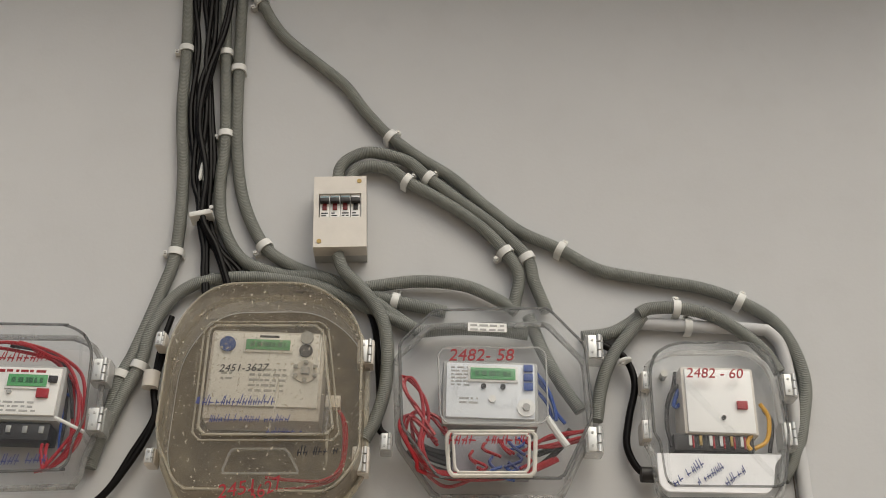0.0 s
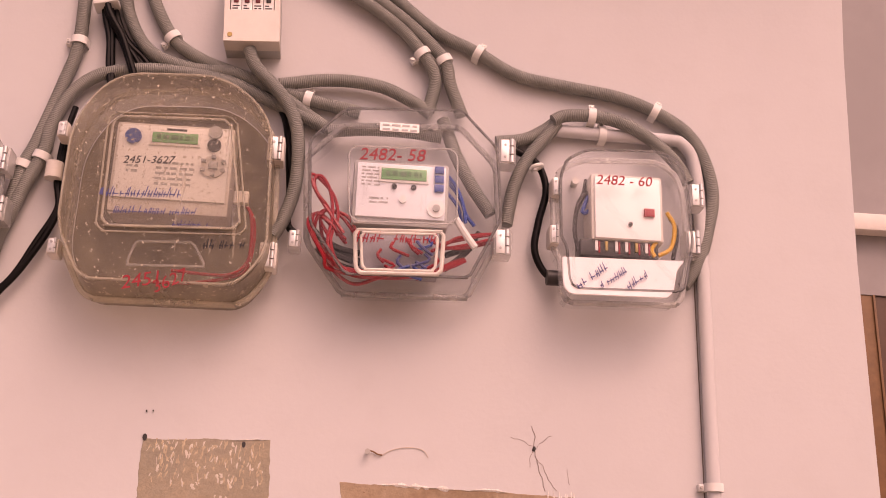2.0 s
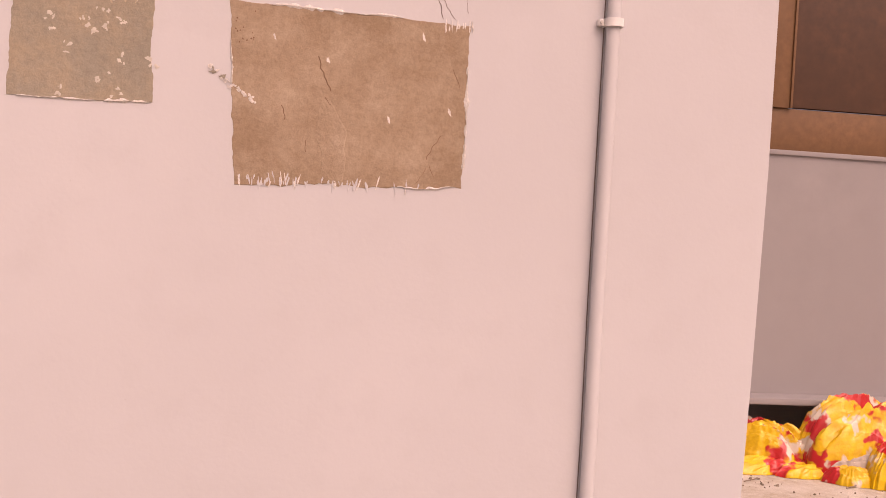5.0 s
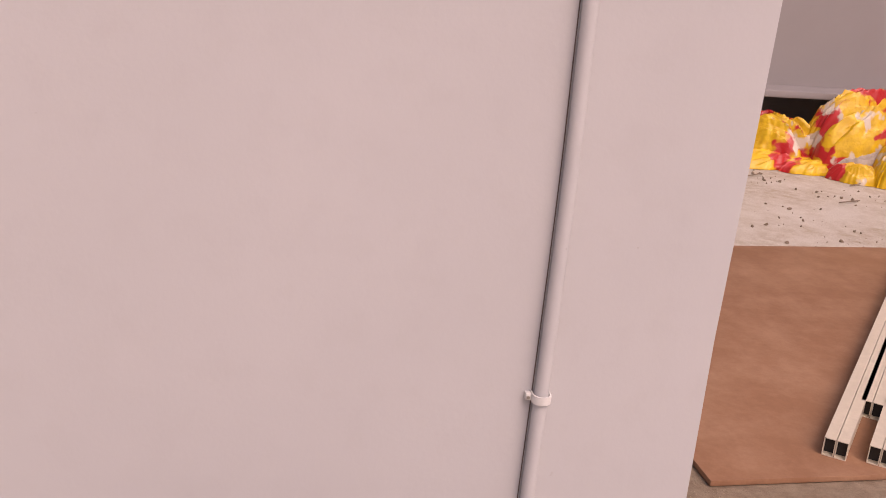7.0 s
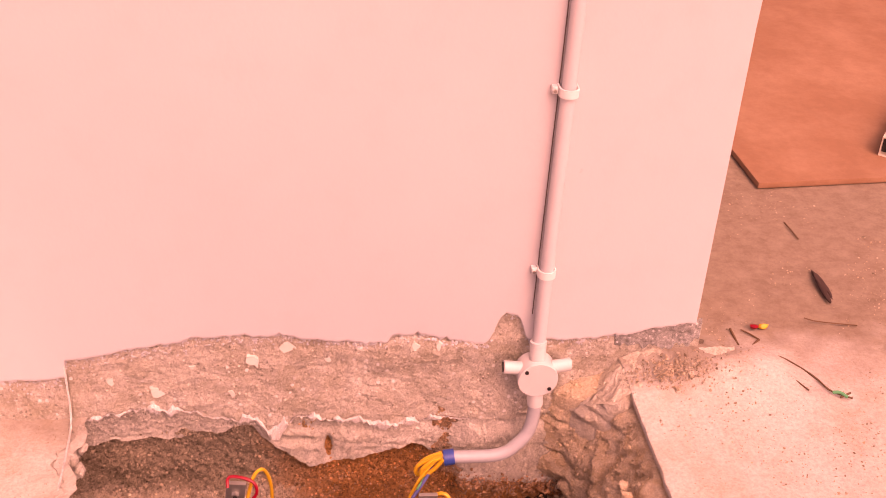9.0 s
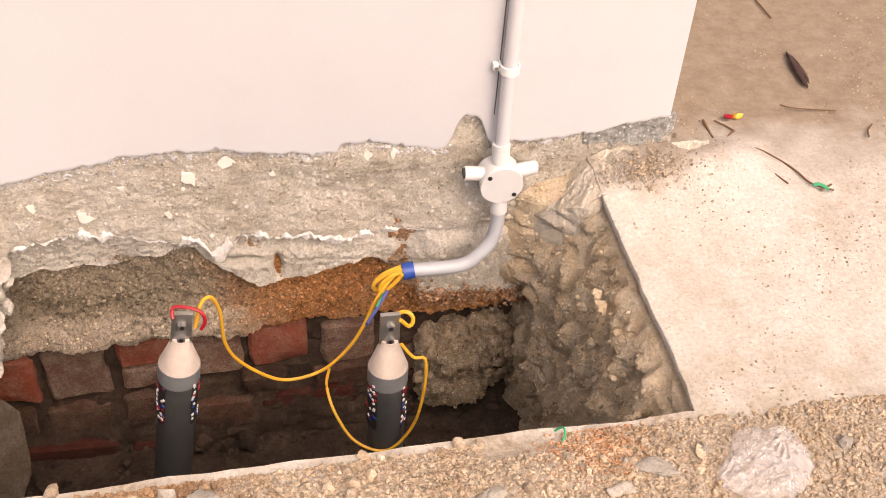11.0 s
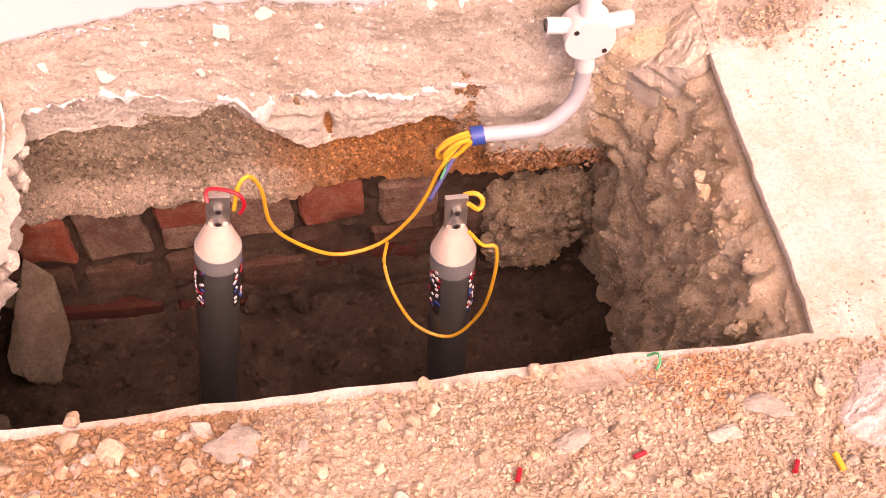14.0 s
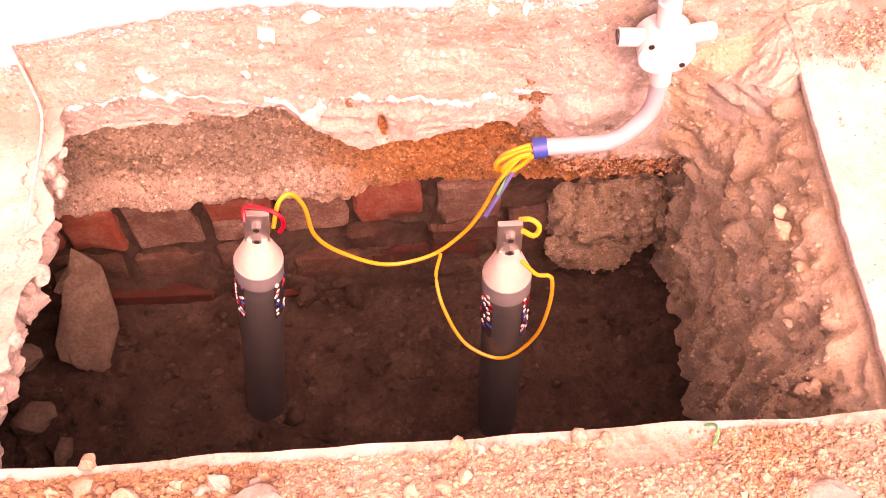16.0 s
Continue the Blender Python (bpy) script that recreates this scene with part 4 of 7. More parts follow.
grains = part("soil_grains", scatter("soil_grains", 11000, lambda r: pit_back(r.random(), 0.9 * r.random()), (0.0012, 0.0048), 5), speckled(SOIL, "soil_grain", 0.5, 1.9), pit, "loose grains in the earth", smooth=False)
tagged(grains, "loose grains in the earth", kind="stuff")
grains = part("side_grains", scatter("side_grains", 5000, lambda r: pit_right(r.random(), 0.04 + 0.8 * r.random()), (0.0014, 0.006), 9), speckled(GREY_SOIL, "side_grain", 0.7, 1.25), pit, "loose grains in the pit's side", smooth=False)
tagged(grains, "loose grains in the pit's side", kind="stuff")

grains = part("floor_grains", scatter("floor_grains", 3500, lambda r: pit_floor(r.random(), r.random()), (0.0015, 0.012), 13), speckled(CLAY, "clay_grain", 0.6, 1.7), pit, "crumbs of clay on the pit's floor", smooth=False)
tagged(grains, "crumbs of clay on the pit's floor", kind="stuff")

slab = thing("pavement_slab_edge", (0.16, -0.25, -0.02), "thin cut concrete slab edge round the pit", "slab edge", kind="structure")
ys = [PIT[2]] + [y for y in [-1.5 + 0.0125 * i for i in range(145)] if PIT[2] + 0.005 < y < PIT[3] - 0.005] + [PIT[3]]
verts = [(slab_x(y) + dx, y, ground_height(PIT[1], y) - dz) for y in ys for dx, dz in ((0.0, 0.0005), (-0.0015, 0.004), (0.0005, 0.013), (0.03, 0.014))]
part("right_edge", raw("right_edge", verts, [(4 * i + j, 4 * i + j + 1, 4 * i + j + 5, 4 * i + j + 4) for i in range(len(ys) - 1) for j in range(3)]), CONCRETE, slab)
part("front_edge", block((-0.72, -0.56, -0.024), (0.2, -0.4945, -0.0055), 0.002), CONCRETE, slab)

tagged(part("trim_crease", hose("crease", [(-0.757, 0.002, 0.05), (-0.758, 0.0, 0.0), (-0.759, -0.004, -0.05), (-0.757, -0.03, -0.066), (-0.749, -0.1, -0.05), (-0.741, -0.2, -0.03)], 0.0019, 0.006, 6), LIME), "thin pale edge down the wall's foot onto the ground", "plaster", kind="structure")

# lumps of broken concrete along the pit's rim
rnd = random.Random(21)
lumps = [mesh_of(lump((1, 0.85, 0.7), 3.7 * k, 0.35, 2), "lump") for k in range(6)]


def stones(name, spots, mat, label, category, group):
    for (x, y, z), s in spots:
        ob = solo(name, lumps[rnd.randrange(6)], None, label, category, group)
        if not ob.material_slots or ob.material_slots[0].link != "OBJECT":
            if not ob.data.materials:
                ob.data.materials.append(mat)
            ob.material_slots[0].link = "OBJECT"
            ob.material_slots[0].material = mat
        ob.matrix_world = pose(x, y, z, rnd.uniform(0, 360), rnd.uniform(0, 360), rnd.uniform(0, 360)) @ Matrix.Diagonal((s, s, s, 1))


spots = []
for k in range(70):
    y = rnd.uniform(-0.44, -0.004)
    drop = rnd.random()
    spots.append(((PIT[0] - 0.006 + rnd.gauss(0.0, 0.006) - 0.03 * drop, y, -sunken(PIT[0], y) - 0.004 - 0.07 * drop), rnd.uniform(0.005, 0.014)))
stones("concrete_lump", spots, MORTAR, "broken lump of pale concrete at the pit's rim", "rubble", "rubble at the pit's rim")
spots = []
for k in range(60):
    spots.append(((rnd.uniform(-0.11, 0.1), rnd.uniform(-0.014, 0.014), rnd.uniform(-0.53, -0.37)), rnd.uniform(0.006, 0.017)))
rubble_spots = []
for (cx, cy, cz), size, seed in (((-0.055, 0.034, -0.45), (0.062, 0.05, 0.085), 1.7), ((0.022, 0.036, -0.435), (0.05, 0.045, 0.075), 6.1), ((0.088, 0.036, -0.49), (0.034, 0.042, 0.085), 3.2), ((-0.03, 0.03, -0.545), (0.08, 0.045, 0.055), 4.4)):
    bm = lump(size, seed, 0.22, 5)
    for v in bm.verts:
        v.co *= 1 + 0.22 * rough(v.co + Vector((seed, 0, 0)), 38, 4)
    bm.transform(pose(cx, cy, cz))
    rubble_spots += [v.co.copy() for v in bm.verts if v.normal.y < 0.1]
    solo("rubble_mass", bm, RUBBLE, "rounded mass of pebbly mortar rubble in the footing", "rubble", "rubble masses in the footing")
pebbles = solo("rubble_pebbles", scatter("rubble_pebbles", 1900, lambda r: r.choice(rubble_spots), (0.0016, 0.0075), 71), speckled(RUBBLE, "rubble_pebble", 0.5, 1.5), "pebbles bedded in the mortar rubble of the footing", "pebbles", kind="stuff", smooth=False)
stones("rubble_lump", spots, RUBBLE, "lump of grey mortar rubble in the footing", "rubble", "rubble in the footing")
spots = []
for k in range(60):
    spots.append(((0.13 - 0.03 * rnd.random(), rnd.uniform(-0.49, -0.02), rnd.uniform(-0.5, -0.05)), rnd.uniform(0.006, 0.016)))
stones("soil_lump", spots, GREY_SOIL, "lump of pale earth on the pit's side", "clod", "lumps on the pit's side")
for k in range(34):
    spots.append(((rnd.uniform(-0.98, -0.5) if k % 3 else rnd.uniform(-0.5, 0.05), rnd.uniform(-0.3, 0.0), FLOOR_Z + 0.006), rnd.uniform(0.01, 0.024)))
for k in range(26):
    spots.append(((rnd.uniform(-0.95, 0.1), rnd.uniform(-0.46, 0.0), FLOOR_Z + 0.004), rnd.uniform(0.004, 0.014)))
stones("clod", spots[60:], CLAY, "clod of earth darkened for the pit's shade", "clod", "clods in the pit")

# footing bricks
def brick_mesh(w, h, d, seed):
    bm = block((-w / 2, -d / 2, -h / 2), (w / 2, d / 2, h / 2), 0.006, seg=1)
    bmesh.ops.subdivide_edges(bm, edges=[e for e in bm.edges if e.calc_length() > 0.03], cuts=2, use_grid_fill=True)
    for v in bm.verts:
        q = v.co + Vector((seed * 3.1, 0, seed))
        v.co += Vector((rough(q, 30, 2), rough(q + Vector((5, 0, 0)), 26, 2), rough(q + Vector((0, 5, 0)), 30, 2))) * 0.006
    return mesh_of(bm, "brick")


rnd = random.Random(8)
row_one = ((-0.955, -0.87, -0.36, -0.465, 0), (-0.855, -0.772, -0.352, -0.468, 0), (-0.757, -0.653, -0.35, -0.47, 1), (-0.632, -0.53, -0.338, -0.4, 0), (-0.52, -0.422, -0.343, -0.446, 1), (-0.408, -0.306, -0.332, -0.438, 0), (-0.28, -0.185, -0.35, -0.45, 1), (-0.63, -0.54, -0.41, -0.46, 1))
row_two = ((-0.9, -0.79, -0.485, -0.56, 1), (-0.775, -0.66, -0.49, -0.56, 1), (-0.64, -0.54, -0.478, -0.55, 1), (-0.425, -0.345, -0.452, -0.5, 0), (-0.525, -0.41, -0.515, -0.59, 0), (-0.395, -0.215, -0.51, -0.58, 0), (-0.3, -0.19, -0.458, -0.505, 1), (-0.2, -0.06, -0.5, -0.575, 0), (-0.17, 0.0, -0.44, -0.49, 1))
row_three = ((-0.86, -0.66, -0.575, -0.625, 0), (-0.64, -0.5, -0.6, -0.64, 0))
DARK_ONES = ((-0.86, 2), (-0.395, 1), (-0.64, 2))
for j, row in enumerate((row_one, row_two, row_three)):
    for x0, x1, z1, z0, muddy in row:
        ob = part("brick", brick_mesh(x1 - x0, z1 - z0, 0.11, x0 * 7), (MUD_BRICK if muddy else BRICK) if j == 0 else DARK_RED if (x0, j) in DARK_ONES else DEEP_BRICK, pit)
        y = (0.086, 0.076, 0.06)[j] + rnd.uniform(-0.004, 0.004)
        ob.matrix_basis = pose((x0 + x1) / 2, y, (z0 + z1) / 2, rnd.uniform(-1.2, 1.2), rnd.uniform(-1.5, 1.5), rnd.uniform(-1.5, 1.5))

bm = lump((0.045, 0.014, 0.11), 2.2, 0.3, 3)
bm.transform(pose(-0.84, -0.07, -0.5, -24, 12, 20))
SLAB = earthy("muddy_stone", ((0.15, 0.115, 0.08), (0.19, 0.15, 0.11), (0.25, 0.2, 0.15)), 26.0, relief=0.7, dist=0.006)
solo("stone_slab", bm, SLAB, "flat grey stone leaning in the pit's corner", "stone")
for x, y, z, s, r in ((-0.93, -0.2, -0.57, 0.04, 30), (-0.88, -0.26, -0.58, 0.028, 80), (-0.96, -0.1, -0.56, 0.035, 10), (-0.87, 0.0, -0.5, 0.035, 50)):
    bm = lump((s, s * 0.7, s * 0.5), x * 9, 0.3, 2)
    bm.transform(pose(x, y, z, r, 0, r))
    solo("stone", bm, SLAB, "rough stone lying in the pit's corner", "stone", "stones in the pit")

# ---- the yard behind the wall's end ----
YB = 3.9
hall = thing("wall_back", (2.5, YB, 0), "grey plastered building wall with a boarded window", "wall", kind="structure")
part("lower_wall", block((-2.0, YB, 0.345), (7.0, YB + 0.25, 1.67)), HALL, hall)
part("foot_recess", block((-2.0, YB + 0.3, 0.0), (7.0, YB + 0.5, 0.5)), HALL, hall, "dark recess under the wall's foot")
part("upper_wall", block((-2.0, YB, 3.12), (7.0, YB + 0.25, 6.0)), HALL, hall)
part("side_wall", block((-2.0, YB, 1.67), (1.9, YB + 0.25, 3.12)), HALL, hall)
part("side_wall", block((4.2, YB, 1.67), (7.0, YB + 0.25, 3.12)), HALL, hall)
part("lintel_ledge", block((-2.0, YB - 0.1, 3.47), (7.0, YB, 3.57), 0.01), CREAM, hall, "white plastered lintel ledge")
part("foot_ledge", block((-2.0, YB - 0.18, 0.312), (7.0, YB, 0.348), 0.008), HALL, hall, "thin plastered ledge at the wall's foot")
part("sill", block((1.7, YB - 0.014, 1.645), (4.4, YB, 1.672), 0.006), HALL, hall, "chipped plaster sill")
win = thing("window_1", (3.0, YB, 1.67), "closed brown wooden window in a tan frame", "window", kind="structure")
part("frame", block((1.9, YB + 0.02, 1.67), (2.2, YB + 0.14, 3.12), 0.006), TAN, win)
part("frame", block((2.2, YB + 0.021, 1.67), (4.2, YB + 0.139, 1.9), 0.006), TAN, win)
part("stile", block((2.2, YB + 0.005, 1.9), (2.32, YB + 0.1, 3.12), 0.006), TAN, win)
part("bead", block((2.195, YB - 0.004, 1.9), (2.212, YB + 0.02, 3.12), 0.003), TAN, win, "raised moulding strip")
part("bead", block((2.312, YB - 0.006, 1.9), (2.326, YB + 0.02, 3.12), 0.003), TAN, win)
part("panel", block((2.328, YB + 0.012, 1.905), (4.2, YB + 0.06, 3.12), 0.008), WOOD, win, "dark brown board")

ply = solo("plywood_sheet", block((0, 0, 0), (1.5, 1.62, 0.014), 0.002), PLY, "worn reddish-brown plywood sheet lying on the concrete", "plywood")
ply.matrix_world = pose(0.594, 0.56, 0.003, 0, 0, 2.5)


def channel(p, q, w, h, parent, z0):
    """A hollow rectangular tube with dark open ends."""
    p, q = Vector((*p, z0)), Vector((*q, z0))
    d = (q - p).normalized()
    s = Vector((-d.y, d.x, 0))
    m = Matrix((( d.x, s.x, 0, p.x), (d.y, s.y, 0, p.y), (0, 0, 1, p.z), (0, 0, 0, 1)))
    n, t = (q - p).length, 0.002
    bm = bmesh.new()
    for lo, hi in (((0, 0, 0), (n, w, t)), ((0, 0, h - t), (n, w, h)), ((0, 0, t), (n, t, h - t)), ((0, w - t, t), (n, w, h - t))):
        block(lo, hi, bm=bm)
    bm.transform(m)
    part("profile", bm, TUBE_CREAM, parent)
    bm = block((0.02, t, t), (0.024, w - t, h - t))
    bm.transform(m)
    part("inside", bm, DARK, parent, "dark hollow of the tube's end")


A, B, C = [(0.936, 0.655, 0.02), (1.138, 0.849, 0.02), (1.029, 0.615, 0.02)]
D = [(1.507, 1.413, 0.04)][0]
dirn = (Vector(D) - Vector(A)).normalized()
for o in (A, B, C):
    tubes = thing("metal_tube", (o[0], o[1], 0.017), "cream rectangular metal tube lying on the plywood sheet", "tube", "cream tubes on the plywood")
    channel(o[:2], (o[0] + dirn.x * 2.2, o[1] + dirn.y * 2.2), 0.027, 0.046, tubes, 0.0175)
    o2 = (o[0] - dirn.y * -0.0285, o[1] - dirn.x * 0.0285)
    tubes = thing("metal_tube", (o2[0], o2[1], 0.017), "cream rectangular metal tube lying on the plywood sheet", "tube", "cream tubes on the plywood")
    channel(o2, (o2[0] + dirn.x * 2.2, o2[1] + dirn.y * 2.2), 0.027, 0.046, tubes, 0.0175)


def crumple(size, at, seed, mat, name, label, category, group, turn=0, folds=1.0, n=64, grain=(1.5, 1.5)):
    """A crumpled film or sack: a heap of sharp folds with an uneven hem, resting on the ground."""
    def f(u, v):
        a, b = u * 2 - 1, v * 2 - 1
        px, py = a * math.sqrt(1 - b * b / 2), b * math.sqrt(1 - a * a / 2)
        r = math.hypot(px, py)
        q = Vector((px * grain[0] + seed * 3, py * grain[1], seed))
        warp = Vector((noise.noise(q * 1.4), noise.noise(q * 1.4 + Vector((9, 0, 0))), 0)) * 0.5
        q += warp
        ridge = (1 - abs(noise.noise(q * 1.6)) * 2.2) * 0.5 + (1 - abs(noise.noise(q * 3.2)) * 2.2) * 0.22 * folds + (1 - abs(noise.noise(q * 8)) * 2.2) * 0.06 * folds
        h = max(0.0, 1 - r ** 3) ** 0.6 * (0.62 + 0.4 * ridge)
        edge = 1 + 0.22 * noise.noise(Vector((math.atan2(py, px) * 1.3, seed, 0))) + 0.07 * noise.noise(Vector((math.atan2(py, px) * 6, seed, 3)))
        return ((px * edge + 0.16 * warp.x) * size[0], (py * edge + 0.16 * warp.y) * size[1], h * size[2] + 0.002)
    me = sheet(name, n, n, f)
    me.transform(pose(at[0], at[1], at[2], 0, 0, turn))
    return solo(name, me, mat, label, category, group)


for k, (x, y, z, sx, sy, sz, m, txt) in enumerate((
        (2.17, 3.72, 0, 0.29, 0.17, 0.27, SACK, "bright yellow"), (2.2, 3.6, 0, 0.34, 0.13, 0.09, SACK, "flat yellow"), (2.66, 3.58, 0, 0.36, 0.24, 0.46, SACK_MIX, "bulging yellow and red"),
        (2.42, 3.64, 0, 0.24, 0.14, 0.2, SACK_MIX, "red and yellow printed"), (2.55, 3.42, 0, 0.22, 0.13, 0.15, SACK_WHITE, "dusty white"), (2.75, 3.3, 0, 0.26, 0.16, 0.25, SACK_MIX, "crumpled yellow and white"),
        (2.36, 3.48, 0, 0.22, 0.1, 0.08, SACK, "flattened yellow"), (2.0, 3.74, 0.0, 0.12, 0.09, 0.22, SACK_RED, "red printed"), (2.6, 3.54, 0, 0.24, 0.12, 0.26, SACK_RED, "red printed"), (2.45, 3.3, 0, 0.12, 0.08, 0.1, SACK, "small yellow"), (3.15, 3.5, 0, 0.4, 0.3, 0.4, SACK_MIX, "crumpled yellow"))):
    crumple((sx, sy, sz), (x, y, z), k * 1.7, m, "plastic_sack", txt + " plastic sack crumpled on the concrete", "sack", "sacks by the far wall", (k * 47) % 60 - 30, 0.8, 90, (0.8, 2.6))



def debris_spot(r):
    x, y = r.uniform(1.2, 3.6), r.uniform(2.2, 3.55)
    if noise.noise(Vector((x * 2.2, y * 3.5, 5))) < 0.75 * r.random() - 0.2:
        return None
    return (x, y, 0.003)


DEBRIS = plain("dirt_crumb", (0.3, 0.23, 0.165), 0.95, vary=0.4, scale=30)
solo("yard_debris", scatter("yard_debris", 1300, debris_spot, (0.003, 0.013), 61), DEBRIS, "dirt and crumbs strewn on the concrete by the sacks", "debris", kind="stuff", smooth=False)
rnd = random.Random(5)
for k in range(14):
    x, y, a = rnd.uniform(1.5, 2.9), rnd.uniform(2.75, 3.35), rnd.uniform(-0.5, 0.5)
    solo("straw", hose("straw", [(x, y, 0.005), (x + 0.06 * math.cos(a), y + 0.06 * math.sin(a), 0.012), (x + 0.13 * math.cos(a + 0.3), y + 0.13 * math.sin(a + 0.3), 0.005)], 0.003, 0.02, 5), DEBRIS, "dry brown straw on the concrete by the sacks", "straw", "straws by the sacks")
# Unseen slab, added only to block sky light from the upper wall.
eave = solo("shade_slab", block((-6.0, -0.44, 3.15), (0.6, -0.002, 3.27), 0.01), PAINT, "unseen slab added to shade the top of the wall", "eave", kind="structure")


# ---- conduits, pipes and cables on the wall ----
PATHS = {}


def conduit(key, pts, label, r=0.0115, mat=None, group="grey conduits"):
    PATHS[key] = smooth_path(pts, 0.01)
    return solo("flexible_conduit", hose("conduit", pts, r, 0.0016, 12, 0.0008), mat or CONDUIT, label, "conduit", group)


RIBBED = "grey corrugated plastic conduit "
conduit("k1", [(-1.121, -0.014, 2.89), (-1.111, -0.014, 2.786), (-1.098, -0.014, 2.659), (-1.087, -0.014, 2.512), (-1.065, -0.014, 2.362), (-1.058, -0.014, 2.216), (-1.073, -0.014, 2.133), (-1.1, -0.014, 2.026), (-1.116, -0.014, 1.979), (-1.128, -0.014, 1.905), (-1.142, -0.014, 1.821)], RIBBED + "running down the wall")
conduit("k2", [(-1.044, -0.016, 2.892), (-1.035, -0.016, 2.788), (-1.02, -0.016, 2.647), (-0.999, -0.016, 2.463), (-0.996, -0.016, 2.352), (-0.981, -0.016, 2.27), (-0.938, -0.016, 2.203), (-0.866, -0.016, 2.176), (-0.796, -0.016, 2.173), (-0.725, -0.016, 2.145), (-0.664, -0.016, 2.104), (-0.619, -0.016, 2.074)], RIBBED + "curving over a meter box")
conduit("k3", [(-1.01, -0.013, 2.897), (-1.004, -0.013, 2.792), (-0.992, -0.013, 2.623), (-0.977, -0.013, 2.453), (-0.953, -0.013, 2.332), (-0.907, -0.013, 2.238), (-0.853, -0.013, 2.197), (-0.777, -0.013, 2.17), (-0.716, -0.013, 2.151), (-0.666, -0.013, 2.134), (-0.577, -0.013, 2.117)], RIBBED + "clipped beside a black cable bundle")
conduit("k4", [(-1.015, -0.014, 2.896), (-0.967, -0.014, 2.793), (-0.916, -0.014, 2.709), (-0.844, -0.014, 2.643), (-0.785, -0.014, 2.591), (-0.738, -0.014, 2.527), (-0.694, -0.014, 2.478), (-0.637, -0.014, 2.432), (-0.573, -0.014, 2.389), (-0.51, -0.014, 2.331), (-0.448, -0.014, 2.281), (-0.38, -0.014, 2.249), (-0.308, -0.014, 2.209), (-0.218, -0.014, 2.193), (-0.129, -0.014, 2.18), (-0.06, -0.014, 2.155), (-0.006, -0.014, 2.119), (0.023, -0.014, 2.067), (0.034, -0.014, 2.005), (0.023, -0.014, 1.945), (0.005, -0.014, 1.886), (-0.024, -0.014, 1.838)], RIBBED + "sweeping across the wall")
conduit("k5", [(-0.782, -0.02, 2.373), (-0.778, -0.02, 2.401), (-0.758, -0.02, 2.423), (-0.722, -0.02, 2.435), (-0.658, -0.02, 2.419), (-0.618, -0.02, 2.385), (-0.551, -0.02, 2.332), (-0.489, -0.02, 2.282), (-0.437, -0.02, 2.226), (-0.424, -0.02, 2.177), (-0.403, -0.02, 2.121)], RIBBED + "arching from the breaker box")
conduit("k6", [(-0.76, -0.02, 2.374), (-0.749, -0.02, 2.396), (-0.725, -0.02, 2.404), (-0.688, -0.02, 2.399), (-0.654, -0.02, 2.374), (-0.582, -0.02, 2.331), (-0.52, -0.02, 2.286), (-0.474, -0.02, 2.234), (-0.451, -0.02, 2.187), (-0.461, -0.02, 2.123)], RIBBED + "arching from the breaker box")
conduit("k7", [(-0.718, -0.02, 2.156), (-0.628, -0.02, 2.171), (-0.548, -0.02, 2.166), (-0.489, -0.02, 2.141), (-0.455, -0.02, 2.119)], RIBBED + "bowed into an octagonal meter box")
conduit("k8", [(-0.77, -0.042, 2.207), (-0.756, -0.042, 2.175), (-0.724, -0.042, 2.143), (-0.693, -0.042, 2.102), (-0.676, -0.042, 2.05), (-0.674, -0.042, 1.97), (-0.687, -0.042, 1.911), (-0.704, -0.042, 1.874)], RIBBED + "hanging from the breaker box")
conduit("k9", [(-1.142, -0.018, 1.835), (-1.127, -0.018, 1.88), (-1.106, -0.018, 1.948), (-1.086, -0.018, 2.004), (-1.08, -0.018, 2.056), (-1.055, -0.018, 2.115), (-1.016, -0.018, 2.151), (-0.963, -0.018, 2.165), (-0.895, -0.018, 2.168), (-0.805, -0.018, 2.156), (-0.724, -0.018, 2.122), (-0.634, -0.018, 2.083)], RIBBED + "looped over the dusty meter box")
conduit("k10", [(-0.246, -0.03, 2.118), (-0.225, -0.03, 2.129), (-0.181, -0.03, 2.132), (-0.128, -0.03, 2.123), (-0.081, -0.03, 2.098), (-0.037, -0.03, 2.058), (-0.014, -0.03, 2.018)], RIBBED + "arched over a small meter box")
conduit("k11", [(-0.237, -0.022, 2.117), (-0.266, -0.022, 2.079), (-0.292, -0.022, 2.042), (-0.313, -0.022, 1.99), (-0.325, -0.022, 1.925)], RIBBED + "dropping beside an octagonal meter box")
conduit("k12", [(-0.342, -0.014, 2.078), (-0.293, -0.014, 2.087), (-0.258, -0.014, 2.107), (-0.239, -0.014, 2.123)], RIBBED + "leaving an octagonal meter box")
conduit("k13", [(-0.436, -0.03, 2.106), (-0.413, -0.03, 2.044), (-0.385, -0.03, 1.989), (-0.351, -0.03, 1.938)], RIBBED + "ending inside an octagonal meter box")
conduit("k14", [(-0.629, -0.03, 2.07), (-0.567, -0.03, 2.078), (-0.499, -0.03, 2.079), (-0.437, -0.03, 2.073)], RIBBED + "lying inside the top of a meter box")

